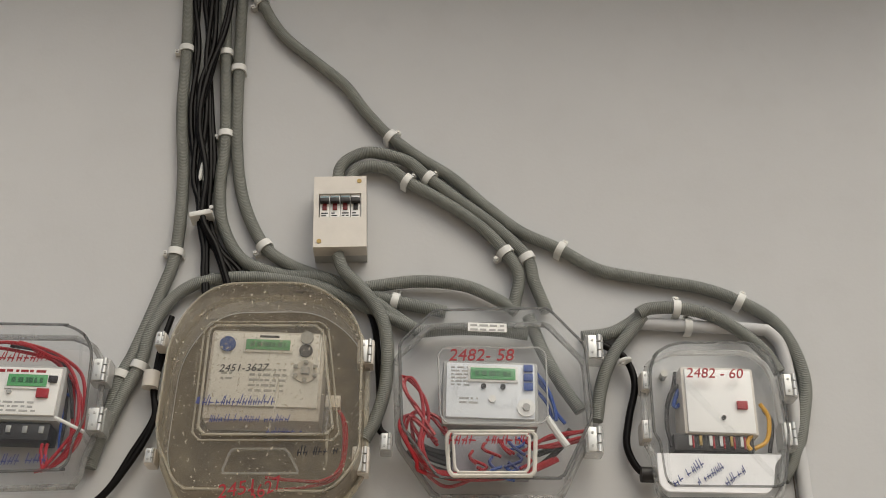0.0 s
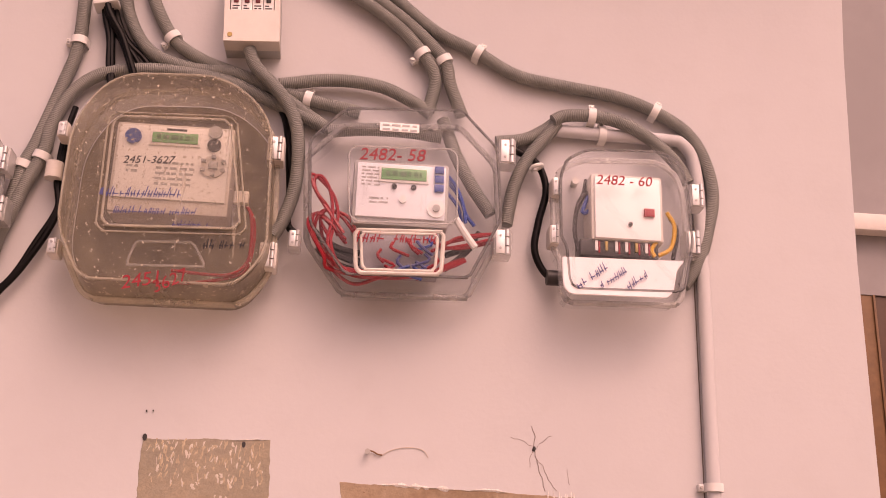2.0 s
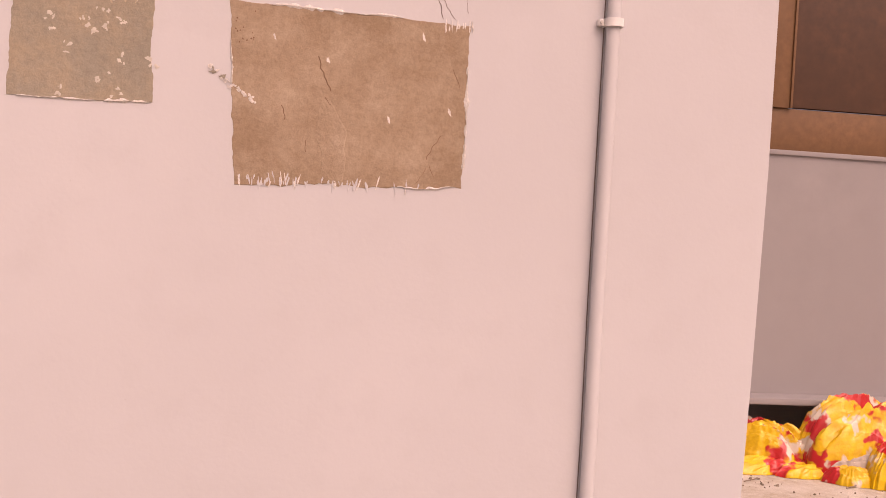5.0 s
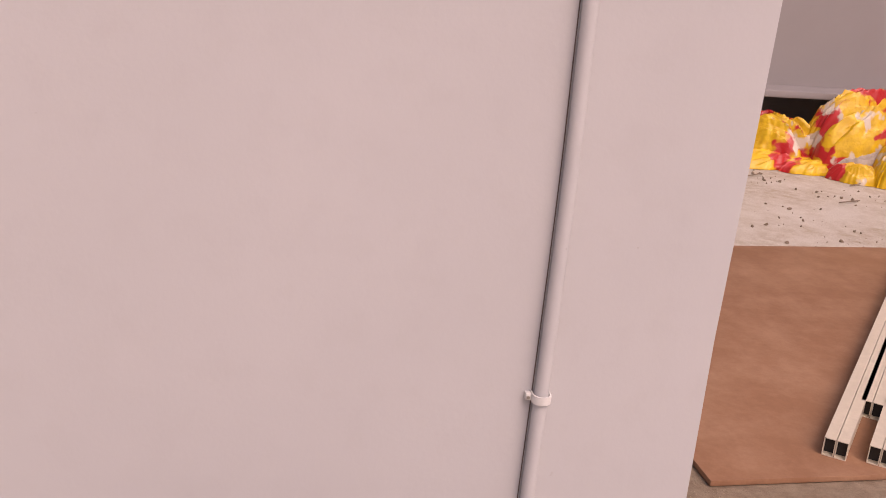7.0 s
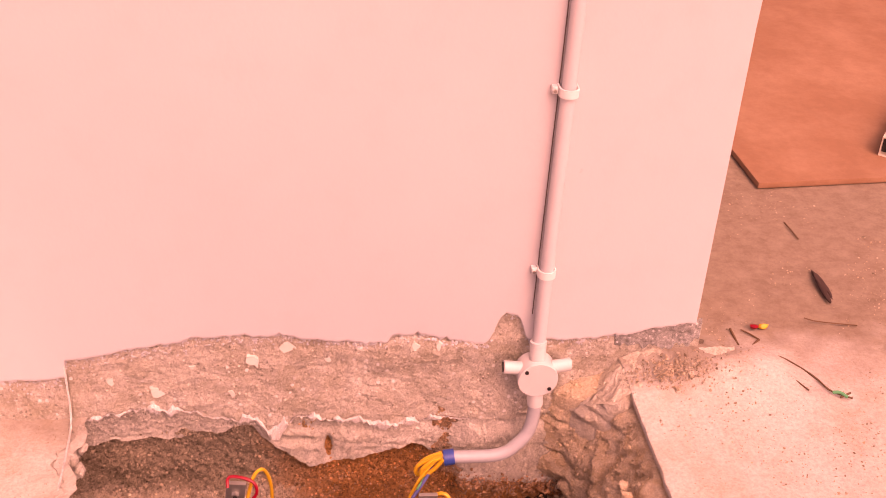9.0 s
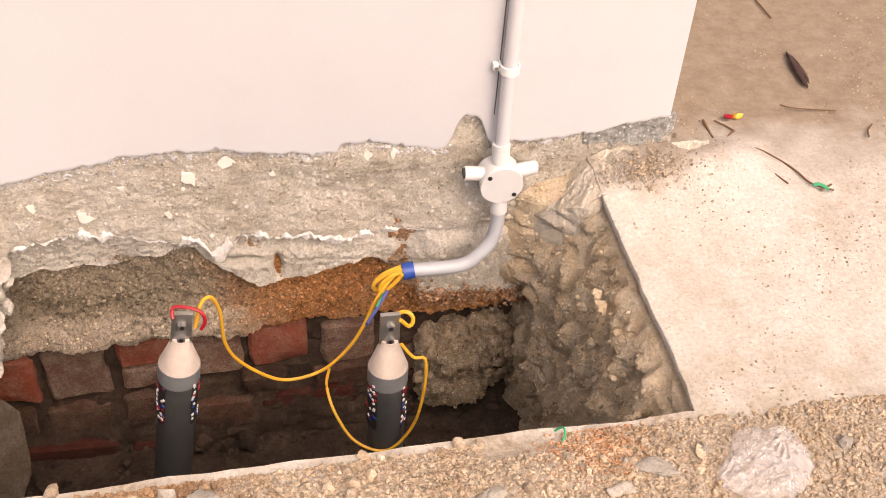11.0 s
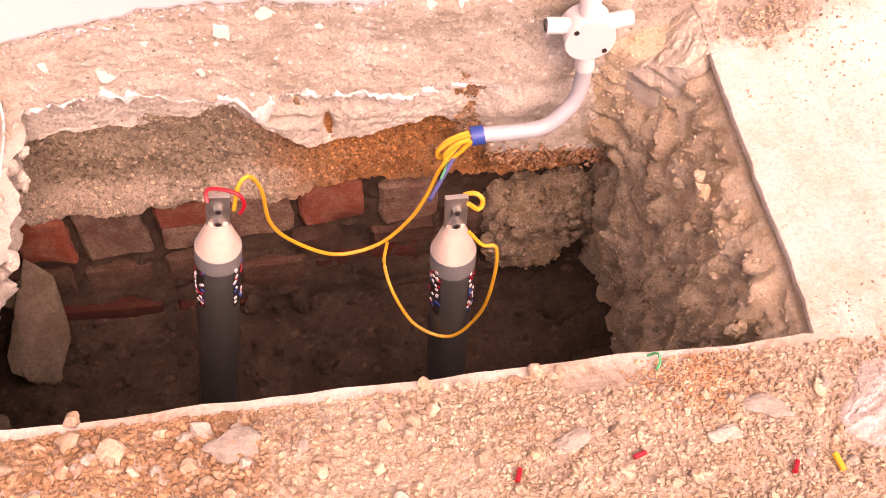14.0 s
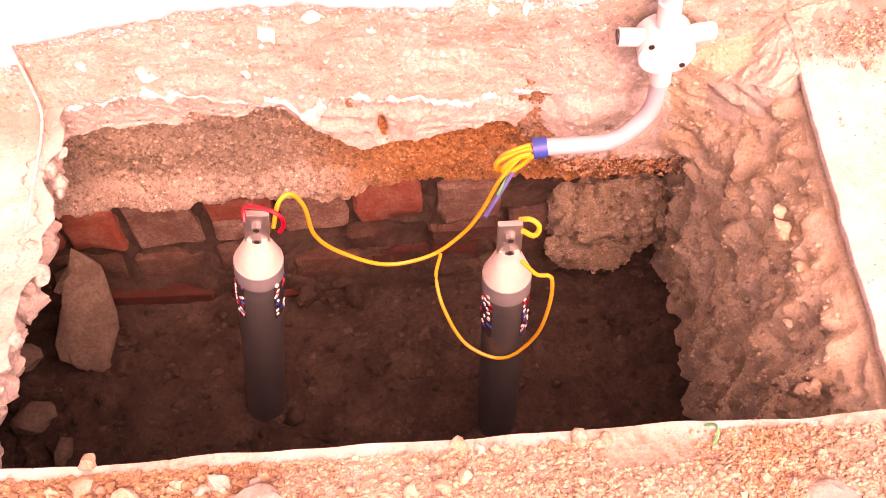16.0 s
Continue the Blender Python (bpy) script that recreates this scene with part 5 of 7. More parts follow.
V = [(-0.238, -0.015, 2.107), (-0.155, -0.015, 2.105), (-0.037, -0.015, 2.103)]
pipe = thing("pvc_pipe", (0, 0, 0.05), "painted rigid pipe running down the wall to a junction box", "pipe")
part("riser", hose("riser", [V[0], V[1], V[2], (-0.016, -0.015, V[2][2] - 0.006), (0.004, -0.012, V[2][2] - 0.04), (0.0105, -0.012, 1.95), (0.0105, -0.012, 1.6), (0.0105, -0.012, 1.1), (0.012, -0.012, 0.85), (0.0095, -0.012, 0.6), (0.005, -0.013, 0.3), (0.001, -0.02, 0.06)], 0.0108, 0.012, 18), PAINT, pipe, "pipe painted like the wall")
# Thin dark strip painted where the pipe shades the wall on its left.
part("dirt_line", hose("dirt_line", [(-0.0015, -0.0008, 1.98), (-0.0012, -0.0008, 1.6), (-0.0012, -0.0008, 1.1), (0.0002, -0.0008, 0.85), (-0.0022, -0.0008, 0.6), (-0.0066, -0.0008, 0.3), (-0.0095, -0.0008, 0.11)], 0.0009, 0.02, 6), plain("pipe_edge_shade", (0.16, 0.12, 0.105), 0.9), pipe, "dark strip for the shade in the gap along the pipe")
PATHS["riser"] = smooth_path([(0.0105, -0.012, 1.6), (0.0105, -0.012, 1.1), (0.012, -0.012, 0.85), (0.0095, -0.012, 0.6), (0.005, -0.012, 0.3), (0.001, -0.012, 0.06)], 0.01)
PATHS["pvc"] = smooth_path(V, 0.01)

cable_label = "glossy black cable in a bundle down the wall"
rnd = random.Random(31)
B1 = [(-1.108, -0.012, 2.893), (-1.092, -0.012, 2.789), (-1.078, -0.012, 2.661), (-1.066, -0.012, 2.514), (-1.048, -0.012, 2.389), (-1.022, -0.012, 2.294), (-0.998, -0.012, 2.237), (-0.962, -0.012, 2.191), (-0.933, -0.012, 2.15)]
B2 = [(-1.061, -0.022, 2.886), (-1.052, -0.022, 2.782), (-1.044, -0.022, 2.669), (-1.056, -0.022, 2.573), (-1.051, -0.022, 2.469), (-1.037, -0.022, 2.359), (-1.017, -0.022, 2.279), (-0.998, -0.022, 2.175), (-0.992, -0.022, 2.132)]
B3 = [(-1.028, -0.03, 2.88), (-1.024, -0.03, 2.777), (-1.031, -0.03, 2.691), (-1.043, -0.03, 2.581), (-1.046, -0.03, 2.477), (-1.024, -0.03, 2.366), (-1.019, -0.03, 2.278), (-0.988, -0.03, 2.216), (-0.961, -0.03, 2.162), (-0.953, -0.03, 2.13)]
B4 = [(-1.089, -0.012, 2.894), (-1.074, -0.012, 2.79), (-1.054, -0.012, 2.662), (-1.033, -0.012, 2.516), (-1.016, -0.012, 2.39), (-1.014, -0.012, 2.294), (-0.986, -0.012, 2.226), (-0.947, -0.012, 2.188), (-0.913, -0.012, 2.145)]
B5 = [(-1.073, -0.022, 2.885), (-1.062, -0.022, 2.782), (-1.06, -0.022, 2.641), (-1.039, -0.022, 2.508), (-1.034, -0.022, 2.383), (-1.023, -0.022, 2.282), (-1.007, -0.022, 2.22), (-1.005, -0.022, 2.17), (-0.995, -0.022, 2.126)]
for k, pts in enumerate((B1, B2, B3, B4, B5, B1, B3, B4)):
    d = Vector((rnd.uniform(-0.008, 0.008), rnd.uniform(-0.01, 0.0), 0)) if k > 4 else Vector((0, 0, 0))
    solo("black_cable", hose("cable", [Vector(p) + d + Vector((rnd.gauss(0, 0.0025), 0, 0)) for p in pts], 0.0052, 0.006, 9), BLACK, cable_label, "cable", "black cables in the bundle")
solo("black_cable", hose("cable", [(-1.046, -0.02, 2.088), (-1.057, -0.02, 2.025), (-1.058, -0.02, 1.954), (-1.048, -0.02, 1.915), (-1.06, -0.02, 1.867), (-1.091, -0.02, 1.805), (-1.113, -0.02, 1.773), (-1.135, -0.02, 1.75), (-1.207, -0.02, 1.712)], 0.0052, 0.006, 9), BLACK, "black cable curling away under a meter box", "cable")
solo("black_cable", hose("cable", [(-1.045, -0.02, 2.046), (-1.054, -0.02, 1.994), (-1.055, -0.02, 1.944), (-1.051, -0.02, 1.906), (-1.076, -0.02, 1.848), (-1.11, -0.02, 1.78), (-1.167, -0.02, 1.731), (-1.207, -0.02, 1.712)], 0.0052, 0.006, 9), BLACK, "black cable curling away under a meter box", "cable")
solo("black_cable", hose("cable", [(-0.745, -0.016, 2.15), (-0.719, -0.016, 2.123), (-0.701, -0.016, 2.092), (-0.692, -0.016, 2.04), (-0.684, -0.016, 1.959), (-0.683, -0.016, 1.905), (-0.664, -0.016, 1.887)], 0.006, 0.006, 9), BLACK, "black cable behind a hanging conduit", "cable")
solo("black_cable", hose("cable", [(-0.31, -0.02, 2.063), (-0.272, -0.02, 2.04), (-0.257, -0.02, 1.993), (-0.27, -0.02, 1.933), (-0.276, -0.02, 1.884), (-0.258, -0.02, 1.845), (-0.232, -0.02, 1.839)], 0.0062, 0.006, 10), BLACK, "black cable looping into a small meter box", "cable")


def clip_thing():
    """A saddle clip about a conduit that runs along z through the origin, wall at y = 0."""
    root = thing("saddle_clip", (0, 0, 0), "white plastic saddle clip holding a conduit to the wall", "clip", "saddle clips")
    w, verts, faces, n = 0.0065, [], [], 12
    prof = [(-0.0145, 0.0)] + [(-0.0145 * math.cos(math.pi * k / n), -0.0155 - 0.0125 * math.sin(math.pi * k / n)) for k in range(n + 1)] + [(0.0145, 0.0)]
    inner = [(p[0] * 0.84, min(0.0, p[1] + 0.0022)) for p in prof]
    for z in (-w, w):
        verts += [(x, y, z) for x, y in prof] + [(x, y, z) for x, y in inner]
    m = len(prof)
    for k in range(m - 1):
        a, b = k, 2 * m + k
        faces += [(a, a + 1, b + 1, b), (m + a + 1, m + a, m + b, m + b + 1), (a + 1, a, m + a, m + a + 1), (b, b + 1, m + b + 1, m + b)]
    part("strap", raw("strap", verts, faces), CLIP, root)
    part("ear", block((-0.0235, -0.012, -0.0055), (-0.0145, 0.0, 0.0055), 0.002), CLIP, root)
    part("nail", rod((-0.0195, -0.01, 0), (-0.0195, -0.0145, 0), 0.0026, seg=8), STEEL, root, "steel nail head")
    return root


clip_master = clip_thing()
CLIPS = [(-1.097, 2.658), (-1.022, 2.651), (-0.992, 2.618), (-1.0, 2.463), (-1.056, 2.213), (-0.905, 2.234), (-0.694, 2.474), (-0.618, 2.385), (-0.654, 2.374), (-0.381, 2.246), (-0.474, 2.234), (-0.437, 2.226), (-0.669, 2.131), (-0.062, 2.153), (-0.178, 2.136), (-1.117, 1.977), (-1.085, 1.998), (-0.156, 2.103), (-0.968, 2.784)] + [(0.0, 1.508), (0.0, 0.515), (0.0, 0.2)]
first = True
for x, z in CLIPS:
    best = min(((Vector((p.x, p.z)) - Vector((x, z))).length, key, i) for key, path in PATHS.items() for i, p in enumerate(path))
    path, i = PATHS[best[1]], best[2]
    d = path[min(i + 1, len(path) - 1)] - path[max(i - 1, 0)]
    m = pose(path[i].x, min(0.0, path[i].y + 0.0145), path[i].z, 0, math.degrees(math.atan2(d.x, d.z)), 0)
    if abs(d.z) > abs(d.x) and d.z < 0:
        m = m @ pose(0, 0, 0, 0, 180, 0)
    if first:
        clip_master.matrix_basis = m
        first = False
    else:
        copy_thing(clip_master, m)
for x, y, z in [(-1.018, -0.03, 2.28)]:
    tie = thing("cable_strap", (x, y, z), "white strap binding the black cables", "strap")
    bm = block((-0.021, -0.016, -0.0055), (0.021, 0.02, 0.0055), 0.004)
    bm.transform(pose(x, y, z, 0, -14, 0))
    part("band", bm, CLIP, tie)
    bm = rod((x + 0.02, y - 0.022, z + 0.006), (x + 0.02, y - 0.026, z + 0.006), 0.004, seg=8)
    part("nail", bm, STEEL, tie)
    bm = lump((0.004, 0.003, 0.02), 3, 0.2, 2)
    bm.transform(pose(x - 0.012, y - 0.005, z + 0.09))
    part("tag", bm, CLIP, tie, "white tape tag")
ring = thing("cable_clip", [(-0.273, -0.03, 2.029)][0], "round white clip on a black cable", "clip")
p = Vector(ring["base"])
part("ring", hose("ring", [p + Vector((0.009 * math.cos(a) - 0.002, -0.002 - 0.009 * math.sin(a), 0.003 * math.cos(a))) for a in [k * 0.7 for k in range(10)]], 0.0038, 0.004, 8), CLIP, ring)

# ---- breaker box ----
TEAL = plain("pale_teal", (0.3, 0.42, 0.46), 0.5)
MAROON = plain("maroon_plastic", (0.16, 0.008, 0.01), 0.4)
M = [(-0.822, -0.062, 2.353), (-0.727, -0.062, 2.357), (-0.719, -0.062, 2.213), (-0.811, -0.062, 2.21)]
tilt = math.degrees(math.atan2(M[1][2] - M[0][2], M[1][0] - M[0][0])) * 0.5 + math.degrees(math.atan2(M[3][0] - M[0][0], M[0][2] - M[3][2])) * 0.5
mcb = thing("breaker_box", (0, 0, 0), "cream breaker box with four miniature circuit breakers", "breaker box")
W, H = 0.0465, 0.0715
part("base", block((-W, -0.03, -H), (W, 0.0, H), 0.002), GREYP, mcb, "light grey base")
bm = bmesh.new()
wx, wz0, wz1 = 0.0375, -0.012, 0.036
for lo, hi in (((-W, -0.062, wz1), (W, -0.028, H)), ((-W, -0.062, -H), (W, -0.028, wz0)), ((-W, -0.062, wz0), (-wx, -0.028, wz1)), ((wx, -0.062, wz0), (W, -0.028, wz1))):
    block(lo, hi, bm=bm)
bmesh.ops.remove_doubles(bm, verts=bm.verts, dist=0.0001)
part("cover", bm, CREAM, mcb, smooth=False)
for k in range(4):
    x = -0.0365 + 0.01825 * k
    br = part("breaker", block((x + 0.0004, -0.058, wz0), (x + 0.0178, -0.03, wz1), 0.0008), WHITE, mcb)
    part("toggle", block((x + 0.001, -0.069, 0.0165), (x + 0.0172, -0.058, 0.0245), 0.0015), DARK, br, "black toggle")
    part("slot", block((x + 0.0052, -0.0605, 0.004), (x + 0.013, -0.058, 0.0165), 0.0006), MAROON if k < 3 else DARK, br, "dark red switch slot" if k < 3 else "black switch slot")
    part("label", strokes(2, (x + 0.003, -0.058, -0.003), 0.012, 0.005, k), INK_BLACK, br, "small unreadable print")
    part("top_mark", block((x + 0.002, -0.0588, 0.027), (x + 0.0165, -0.058, 0.033)), TEAL if k < 3 else WHITE, br, "pale teal maker's strip" if k < 3 else "")
for x, z in ((0.034, 0.061), (-0.036, -0.06)):
    part("screw", rod((x, -0.06, z), (x, -0.0635, z), 0.0042, seg=12), BRASS, mcb, "brass screw")
cx, cz = sum(p[0] for p in M) / 4, sum(p[2] for p in M) / 4
mcb.matrix_basis = pose(cx, 0, cz, 0, -tilt, 0)


# ---- meter boxes ----
BRIGHT = plain("bright_plate", (0.72, 0.72, 0.7), 0.3, metal=0.5, vary=0.2)
def latch(parent, x, z, w=0.03, h=0.04, y=-0.04, mat=None):
    """A moulded hinge block with a metal plate and two screws."""
    k = part("latch", block((x - w / 2, y - 0.016, z - h / 2), (x + w / 2, y + 0.02, z + h / 2), 0.004), mat or RIM, parent, "clear moulded latch")
    part("plate", block((x - w * 0.36, y - 0.0185, z - h * 0.44), (x + w * 0.12, y - 0.0155, z + h * 0.44), 0.001), BRIGHT, k, "pale metal plate")
    for lo, hi in ((-0.46, -0.2), (-0.14, 0.14), (0.2, 0.46)):
        part("knuckle", rod((x + w * 0.24, y - 0.0185, z + h * lo), (x + w * 0.24, y - 0.0185, z + h * hi), w * 0.13, seg=10), BRIGHT, k, "rolled metal hinge knuckle")
    for s in (-0.24, 0.24):
        part("screw", rod((x - w * 0.12, y - 0.018, z + h * s), (x - w * 0.12, y - 0.0198, z + h * s), 0.0021, seg=8), GREYP, k)


def clear_pane(ob):
    """Lets daylight through a clear pane."""
    ob.visible_shadow = False
    return ob


def meter_box(front, radii, depth, label, cover, rim, inset=0.962, lip=0.045):
    """A see-through meter box: tray on the wall, deep cover, rim and edge beads."""
    back = round_outline([(p[0], p[2]) for p in front], radii, 6)
    o = [p + Vector((0, 0.007)) for p in scaled(back, inset)]
    c = sum(o, Vector((0, 0))) / len(o)
    root = thing("meter_box", (c.x, 0.0, c.y), label, "meter box", "meter boxes")
    tray = part("tray", lofted("tray", [(scaled(back, 0.985), -0.001), (scaled(back, 0.99), -lip)], False, False), DUSTY_SIDE if cover is DUSTY else cover, root, "clear plastic tray")
    if cover is DUSTY:
        part("tray_back", lofted("tray_back", [(scaled(back, 0.975), -0.0015), (scaled(back, 0.97), -0.003)], False, True), DUST_BACK, root, "dusty brown back of the tray")
    rings = [(scaled(back, 0.985), -lip), (scaled(o, 1.012), -depth + 0.01), (o, -depth + 0.003), (scaled(o, 0.985), -depth)]
    if cover is DUSTY:
        part("cover_side", lofted("cover_side", rings[:2], False, False), DUSTY_SIDE, root, "side of the cover caked with dust", smooth=False)
        rings = rings[1:]
    lid = part("cover", lofted("cover", rings, False, True), cover, root, "clear plastic front cover", smooth=False)
    if cover is CLEAR:
        clear_pane(tray)
        clear_pane(lid)
    d3 = lambda ring, y: [(p.x, y, p.y) for p in ring] + [(ring[0].x, y, ring[0].y)]
    part("rim", hose("rim", d3(scaled(back, 1.005), -lip), 0.0052, 0.008, 7), rim, root, "pale moulded rim")
    part("front_bead", hose("bead", d3(scaled(o, 1.0), -depth + 0.003), 0.0024, 0.008, 6), rim if rim is RIM_DUSTY else RIM_EDGE, root)
    return root


def meter(corners, y, thick, label, body_mat, face_mat, drop=0.03):
    """An electricity meter: body, face and terminal cover; corners are its face's upper left and lower right."""
    (x0, z1), (x1, z0) = corners
    root = thing("electricity_meter", ((x0 + x1) / 2, -0.01, z0), label, "meter", "electricity meters")
    part("body", block((x0 - 0.006, y + 0.004, z0 - drop), (x1 + 0.006, y + thick, z1 + 0.006), 0.006), body_mat, root)
    part("face", block((x0, y, z0), (x1, y + 0.012, z1), 0.002), face_mat, root)
    return root, lambda u, v: (x0 + (x1 - x0) * u, z1 + (z0 - z1) * v)


def screen(root, at, u0, v0, u1, v1, y):
    (x0, z1), (x1, z0) = at(u0, v0), at(u1, v1)
    s = part("bezel", block((x0 - 0.004, y - 0.003, z0 - 0.004), (x1 + 0.004, y + 0.002, z1 + 0.004), 0.001), WHITE, root)
    part("display", block((x0, y - 0.0045, z0), (x1, y, z1), 0.0005), LCD, s, "green liquid crystal display")
    part("digits", strokes(1, (x0 + (x1 - x0) * 0.1, y - 0.0046, z0 + (z1 - z0) * 0.3), (x1 - x0) * 0.8, (z1 - z0), 3), LCD_DIGIT, s, "dim unreadable digits")


def button(root, at, u, v, r, y, mat, label, square=False):
    x, z = at(u, v)
    if square:
        part("button", block((x - r, y - 0.005, z - r * 0.8), (x + r, y, z + r * 0.8), 0.001), mat, root, label)
    else:
        part("button", rod((x, y + 0.002, z), (x, y - 0.004, z), r, seg=18), mat, root, label)


def wire(name, pts, mat, label, group, r=0.0032):
    return solo(name, hose("wire", pts, r, 0.006, 7), mat, label, "wire", group)


def corner(pts):
    return (pts[0][0], pts[0][2]), (pts[1][0], pts[1][2])


# dusty rounded box
FA = [(-0.972, -0.1, 2.11), (-0.791, -0.1, 2.119), (-0.709, -0.1, 2.049), (-0.7, -0.05, 1.812), (-0.743, -0.05, 1.756), (-0.983, -0.05, 1.754), (-1.028, -0.05, 1.839), (-1.028, -0.1, 2.022)]
box_a = meter_box(FA, (0.05, 0.05, 0.05, 0.035, 0.025, 0.025, 0.03, 0.05), 0.112, "large dusty rounded clear plastic meter box on the wall", DUSTY, RIM_DUSTY)
for x, y, z in [(-0.709, -0.05, 2.017), (-0.707, -0.05, 1.834)]:
    latch(box_a, x, z, 0.028, 0.044, -0.05, CREAM)
for x, y, z in [(-1.048, -0.05, 2.027), (-1.036, -0.05, 1.829)]:
    latch(box_a, x, z, 0.018, 0.026, -0.05, CREAM)
x, y, z = [(-1.062, -0.03, 1.968)][0]
part("cable_gland", rod((x, -0.03, z - 0.014), (x, -0.03, z + 0.014), 0.014, seg=12), CREAM, box_a, "cream cable gland")
ma, at = meter(corner([(-0.957, -0.075, 2.039), (-0.781, -0.075, 1.913)]), -0.075, 0.065, "dusty white electricity meter inside a rounded box", CREAM, WHITE, 0.022)
screen(ma, at, 0.3, 0.1, 0.71, 0.24, -0.075)
button(ma, at, 0.13, 0.17, 0.013, -0.075, BLUE, "round blue button")
button(ma, at, 0.86, 0.05, 0.011, -0.075, GREYP, "round dark grey button")
button(ma, at, 0.86, 0.23, 0.011, -0.075, DARK, "round dark grey button")
button(ma, at, 0.87, 0.52, 0.019, -0.074, CREAM, "round port")
button(ma, at, 0.87, 0.52, 0.007, -0.078, GREYP, "grey port centre", True)
for u, v in ((0.87, 0.4), (0.87, 0.64), (0.78, 0.46), (0.96, 0.46), (0.78, 0.58), (0.96, 0.58)):
    button(ma, at, u, v, 0.0035, -0.078, GREYP, "", True)
x, z = at(0.06, 0.33)
part("maker_mark", block((at(0.42, 0.03)[0], -0.0757, at(0, 0.07)[1]), (at(0.6, 0.03)[0], -0.075, at(0, 0.03)[1])), INK_BLACK, ma)
part("print", strokes(5, (at(0.36, 0)[0], -0.075, at(0, 0.52)[1]), 0.06, 0.009, 7), GREYP, ma, "rows of unreadable print")
part("print", strokes(2, (at(0.1, 0)[0], -0.075, at(0, 0.58)[1]), 0.018, 0.009, 9), GREYP, ma)
TXT = [(-0.935, -0.114, 1.952), (-0.939, -0.114, 1.872), (-0.963, -0.114, 1.893), (-0.914, -0.114, 1.752), (-0.799, -0.114, 1.828), (-0.906, -0.114, 1.793)]
part("handwriting", letters("2451-3627", 0.0178, (-0.935, -0.1225, 1.951), 3, 0.0003, 0.25), INK_BLACK, box_a, "black handwritten number")
part("handwriting", scrawl((-0.953, -0.1185, 1.895), 0.11, 0.017, 12, 2.5), INK_BLUE, box_a, "smudged blue handwriting")
part("handwriting", scrawl((-0.939, -0.1185, 1.868), 0.125, 0.014, 14, 2.5), INK_BLUE, box_a, "smudged blue handwriting")
part("handwriting", scrawl((-0.85, -0.1185, 1.853), 0.055, 0.011, 15, 2.5), INK_BLUE, box_a, "smudged blue handwriting")
part("ink_blot", lump((0.008, 0.0006, 0.006), 3.0, 0.5, 2), INK_BLUE, box_a, "smudge of blue ink").matrix_basis = Matrix.Translation((-0.96, -0.1135, 1.905))
part("handwriting", scrawl((-0.8, -0.1135, 1.821), 0.058, 0.017, 16, 5), INK_BLACK, box_a, "black handwriting")
part("handwriting", letters("2451", 0.03, (-0.915, -0.1135, 1.752), 12, shear=0.2), INK_RED, box_a, "red handwritten number")
part("handwriting", letters("3627", 0.027, (-0.866, -0.1135, 1.748), 28, shear=0.2), INK_RED, box_a, "red handwritten number")
T = round_outline([(p[0], p[2]) for p in [(-0.906, -0.09, 1.836), (-0.82, -0.09, 1.839), (-0.798, -0.09, 1.801), (-0.917, -0.09, 1.797)]], (0.008,) * 4)
part("terminal_window", hose("window", [(p.x, -0.092, p.y) for p in T] + [(T[0].x, -0.092, T[0].y)], 0.0022, 0.006, 6), RIM, ma, "moulded terminal window")
I = round_outline([(p[0], p[2]) for p in [(-0.959, -0.112, 2.032), (-0.778, -0.112, 2.038), (-0.748, -0.112, 1.857), (-0.956, -0.112, 1.85)]], (0.02,) * 4)
clear_pane(part("raised_window", lofted("raised", [(scaled(I, 1.02), -0.112), (I, -0.118)], False, True), CLEAR, box_a, "raised window over the meter"))
part("window_rim", hose("window", [(p.x, -0.117, p.y) for p in I] + [(I[0].x, -0.117, I[0].y)], 0.0022, 0.006, 6), RIM_DUSTY, box_a, "moulded edge of the raised window")
I2 = scaled(I, 1.09)
part("window_rim", hose("window", [(p.x, -0.1125, p.y) for p in I2] + [(I2[0].x, -0.1125, I2[0].y)], 0.0016, 0.006, 6), RIM_DUSTY, box_a)
for k, s in enumerate(([(-0.754, -0.07, 1.922), (-0.739, -0.07, 1.899), (-0.734, -0.07, 1.853), (-0.739, -0.07, 1.816), (-0.764, -0.07, 1.797), (-0.808, -0.07, 1.796), (-0.852, -0.07, 1.799)], [(-0.754, -0.065, 1.924), (-0.734, -0.065, 1.892), (-0.731, -0.065, 1.845), (-0.743, -0.065, 1.804), (-0.79, -0.065, 1.787), (-0.85, -0.065, 1.78), (-0.885, -0.065, 1.781)])):
    wire("red_wire", s, RED, "red wire loop inside a dusty meter box", "red wires in the dusty box", 0.0028)
x, y, z = [(-0.755, -0.08, 1.922)][0]
solo("wire_seal", block((x - 0.012, -0.085, z - 0.01), (x + 0.012, -0.07, z + 0.01), 0.002, pose(0, 0, 0)), CREAM, "small cream seal on red wires", "seal")

# octagonal box
FB = [(-0.603, -0.1, 2.074), (-0.408, -0.1, 2.085), (-0.347, -0.1, 2.019), (-0.339, -0.05, 1.894), (-0.39, -0.05, 1.789), (-0.588, -0.05, 1.784), (-0.649, -0.05, 1.867), (-0.659, -0.1, 2.012)]
box_b = meter_box(FB, (0.012,) * 8, 0.112, "clear octagonal plastic meter box on the wall", CLEAR, RIM_GREY)
for x, y, z in [(-0.33, -0.05, 2.039), (-0.336, -0.05, 1.879)]:
    latch(box_b, x, z, 0.03, 0.045, -0.05)
for x, y, z in [(-0.668, -0.05, 1.864)]:
    latch(box_b, x, z, 0.02, 0.03, -0.05)
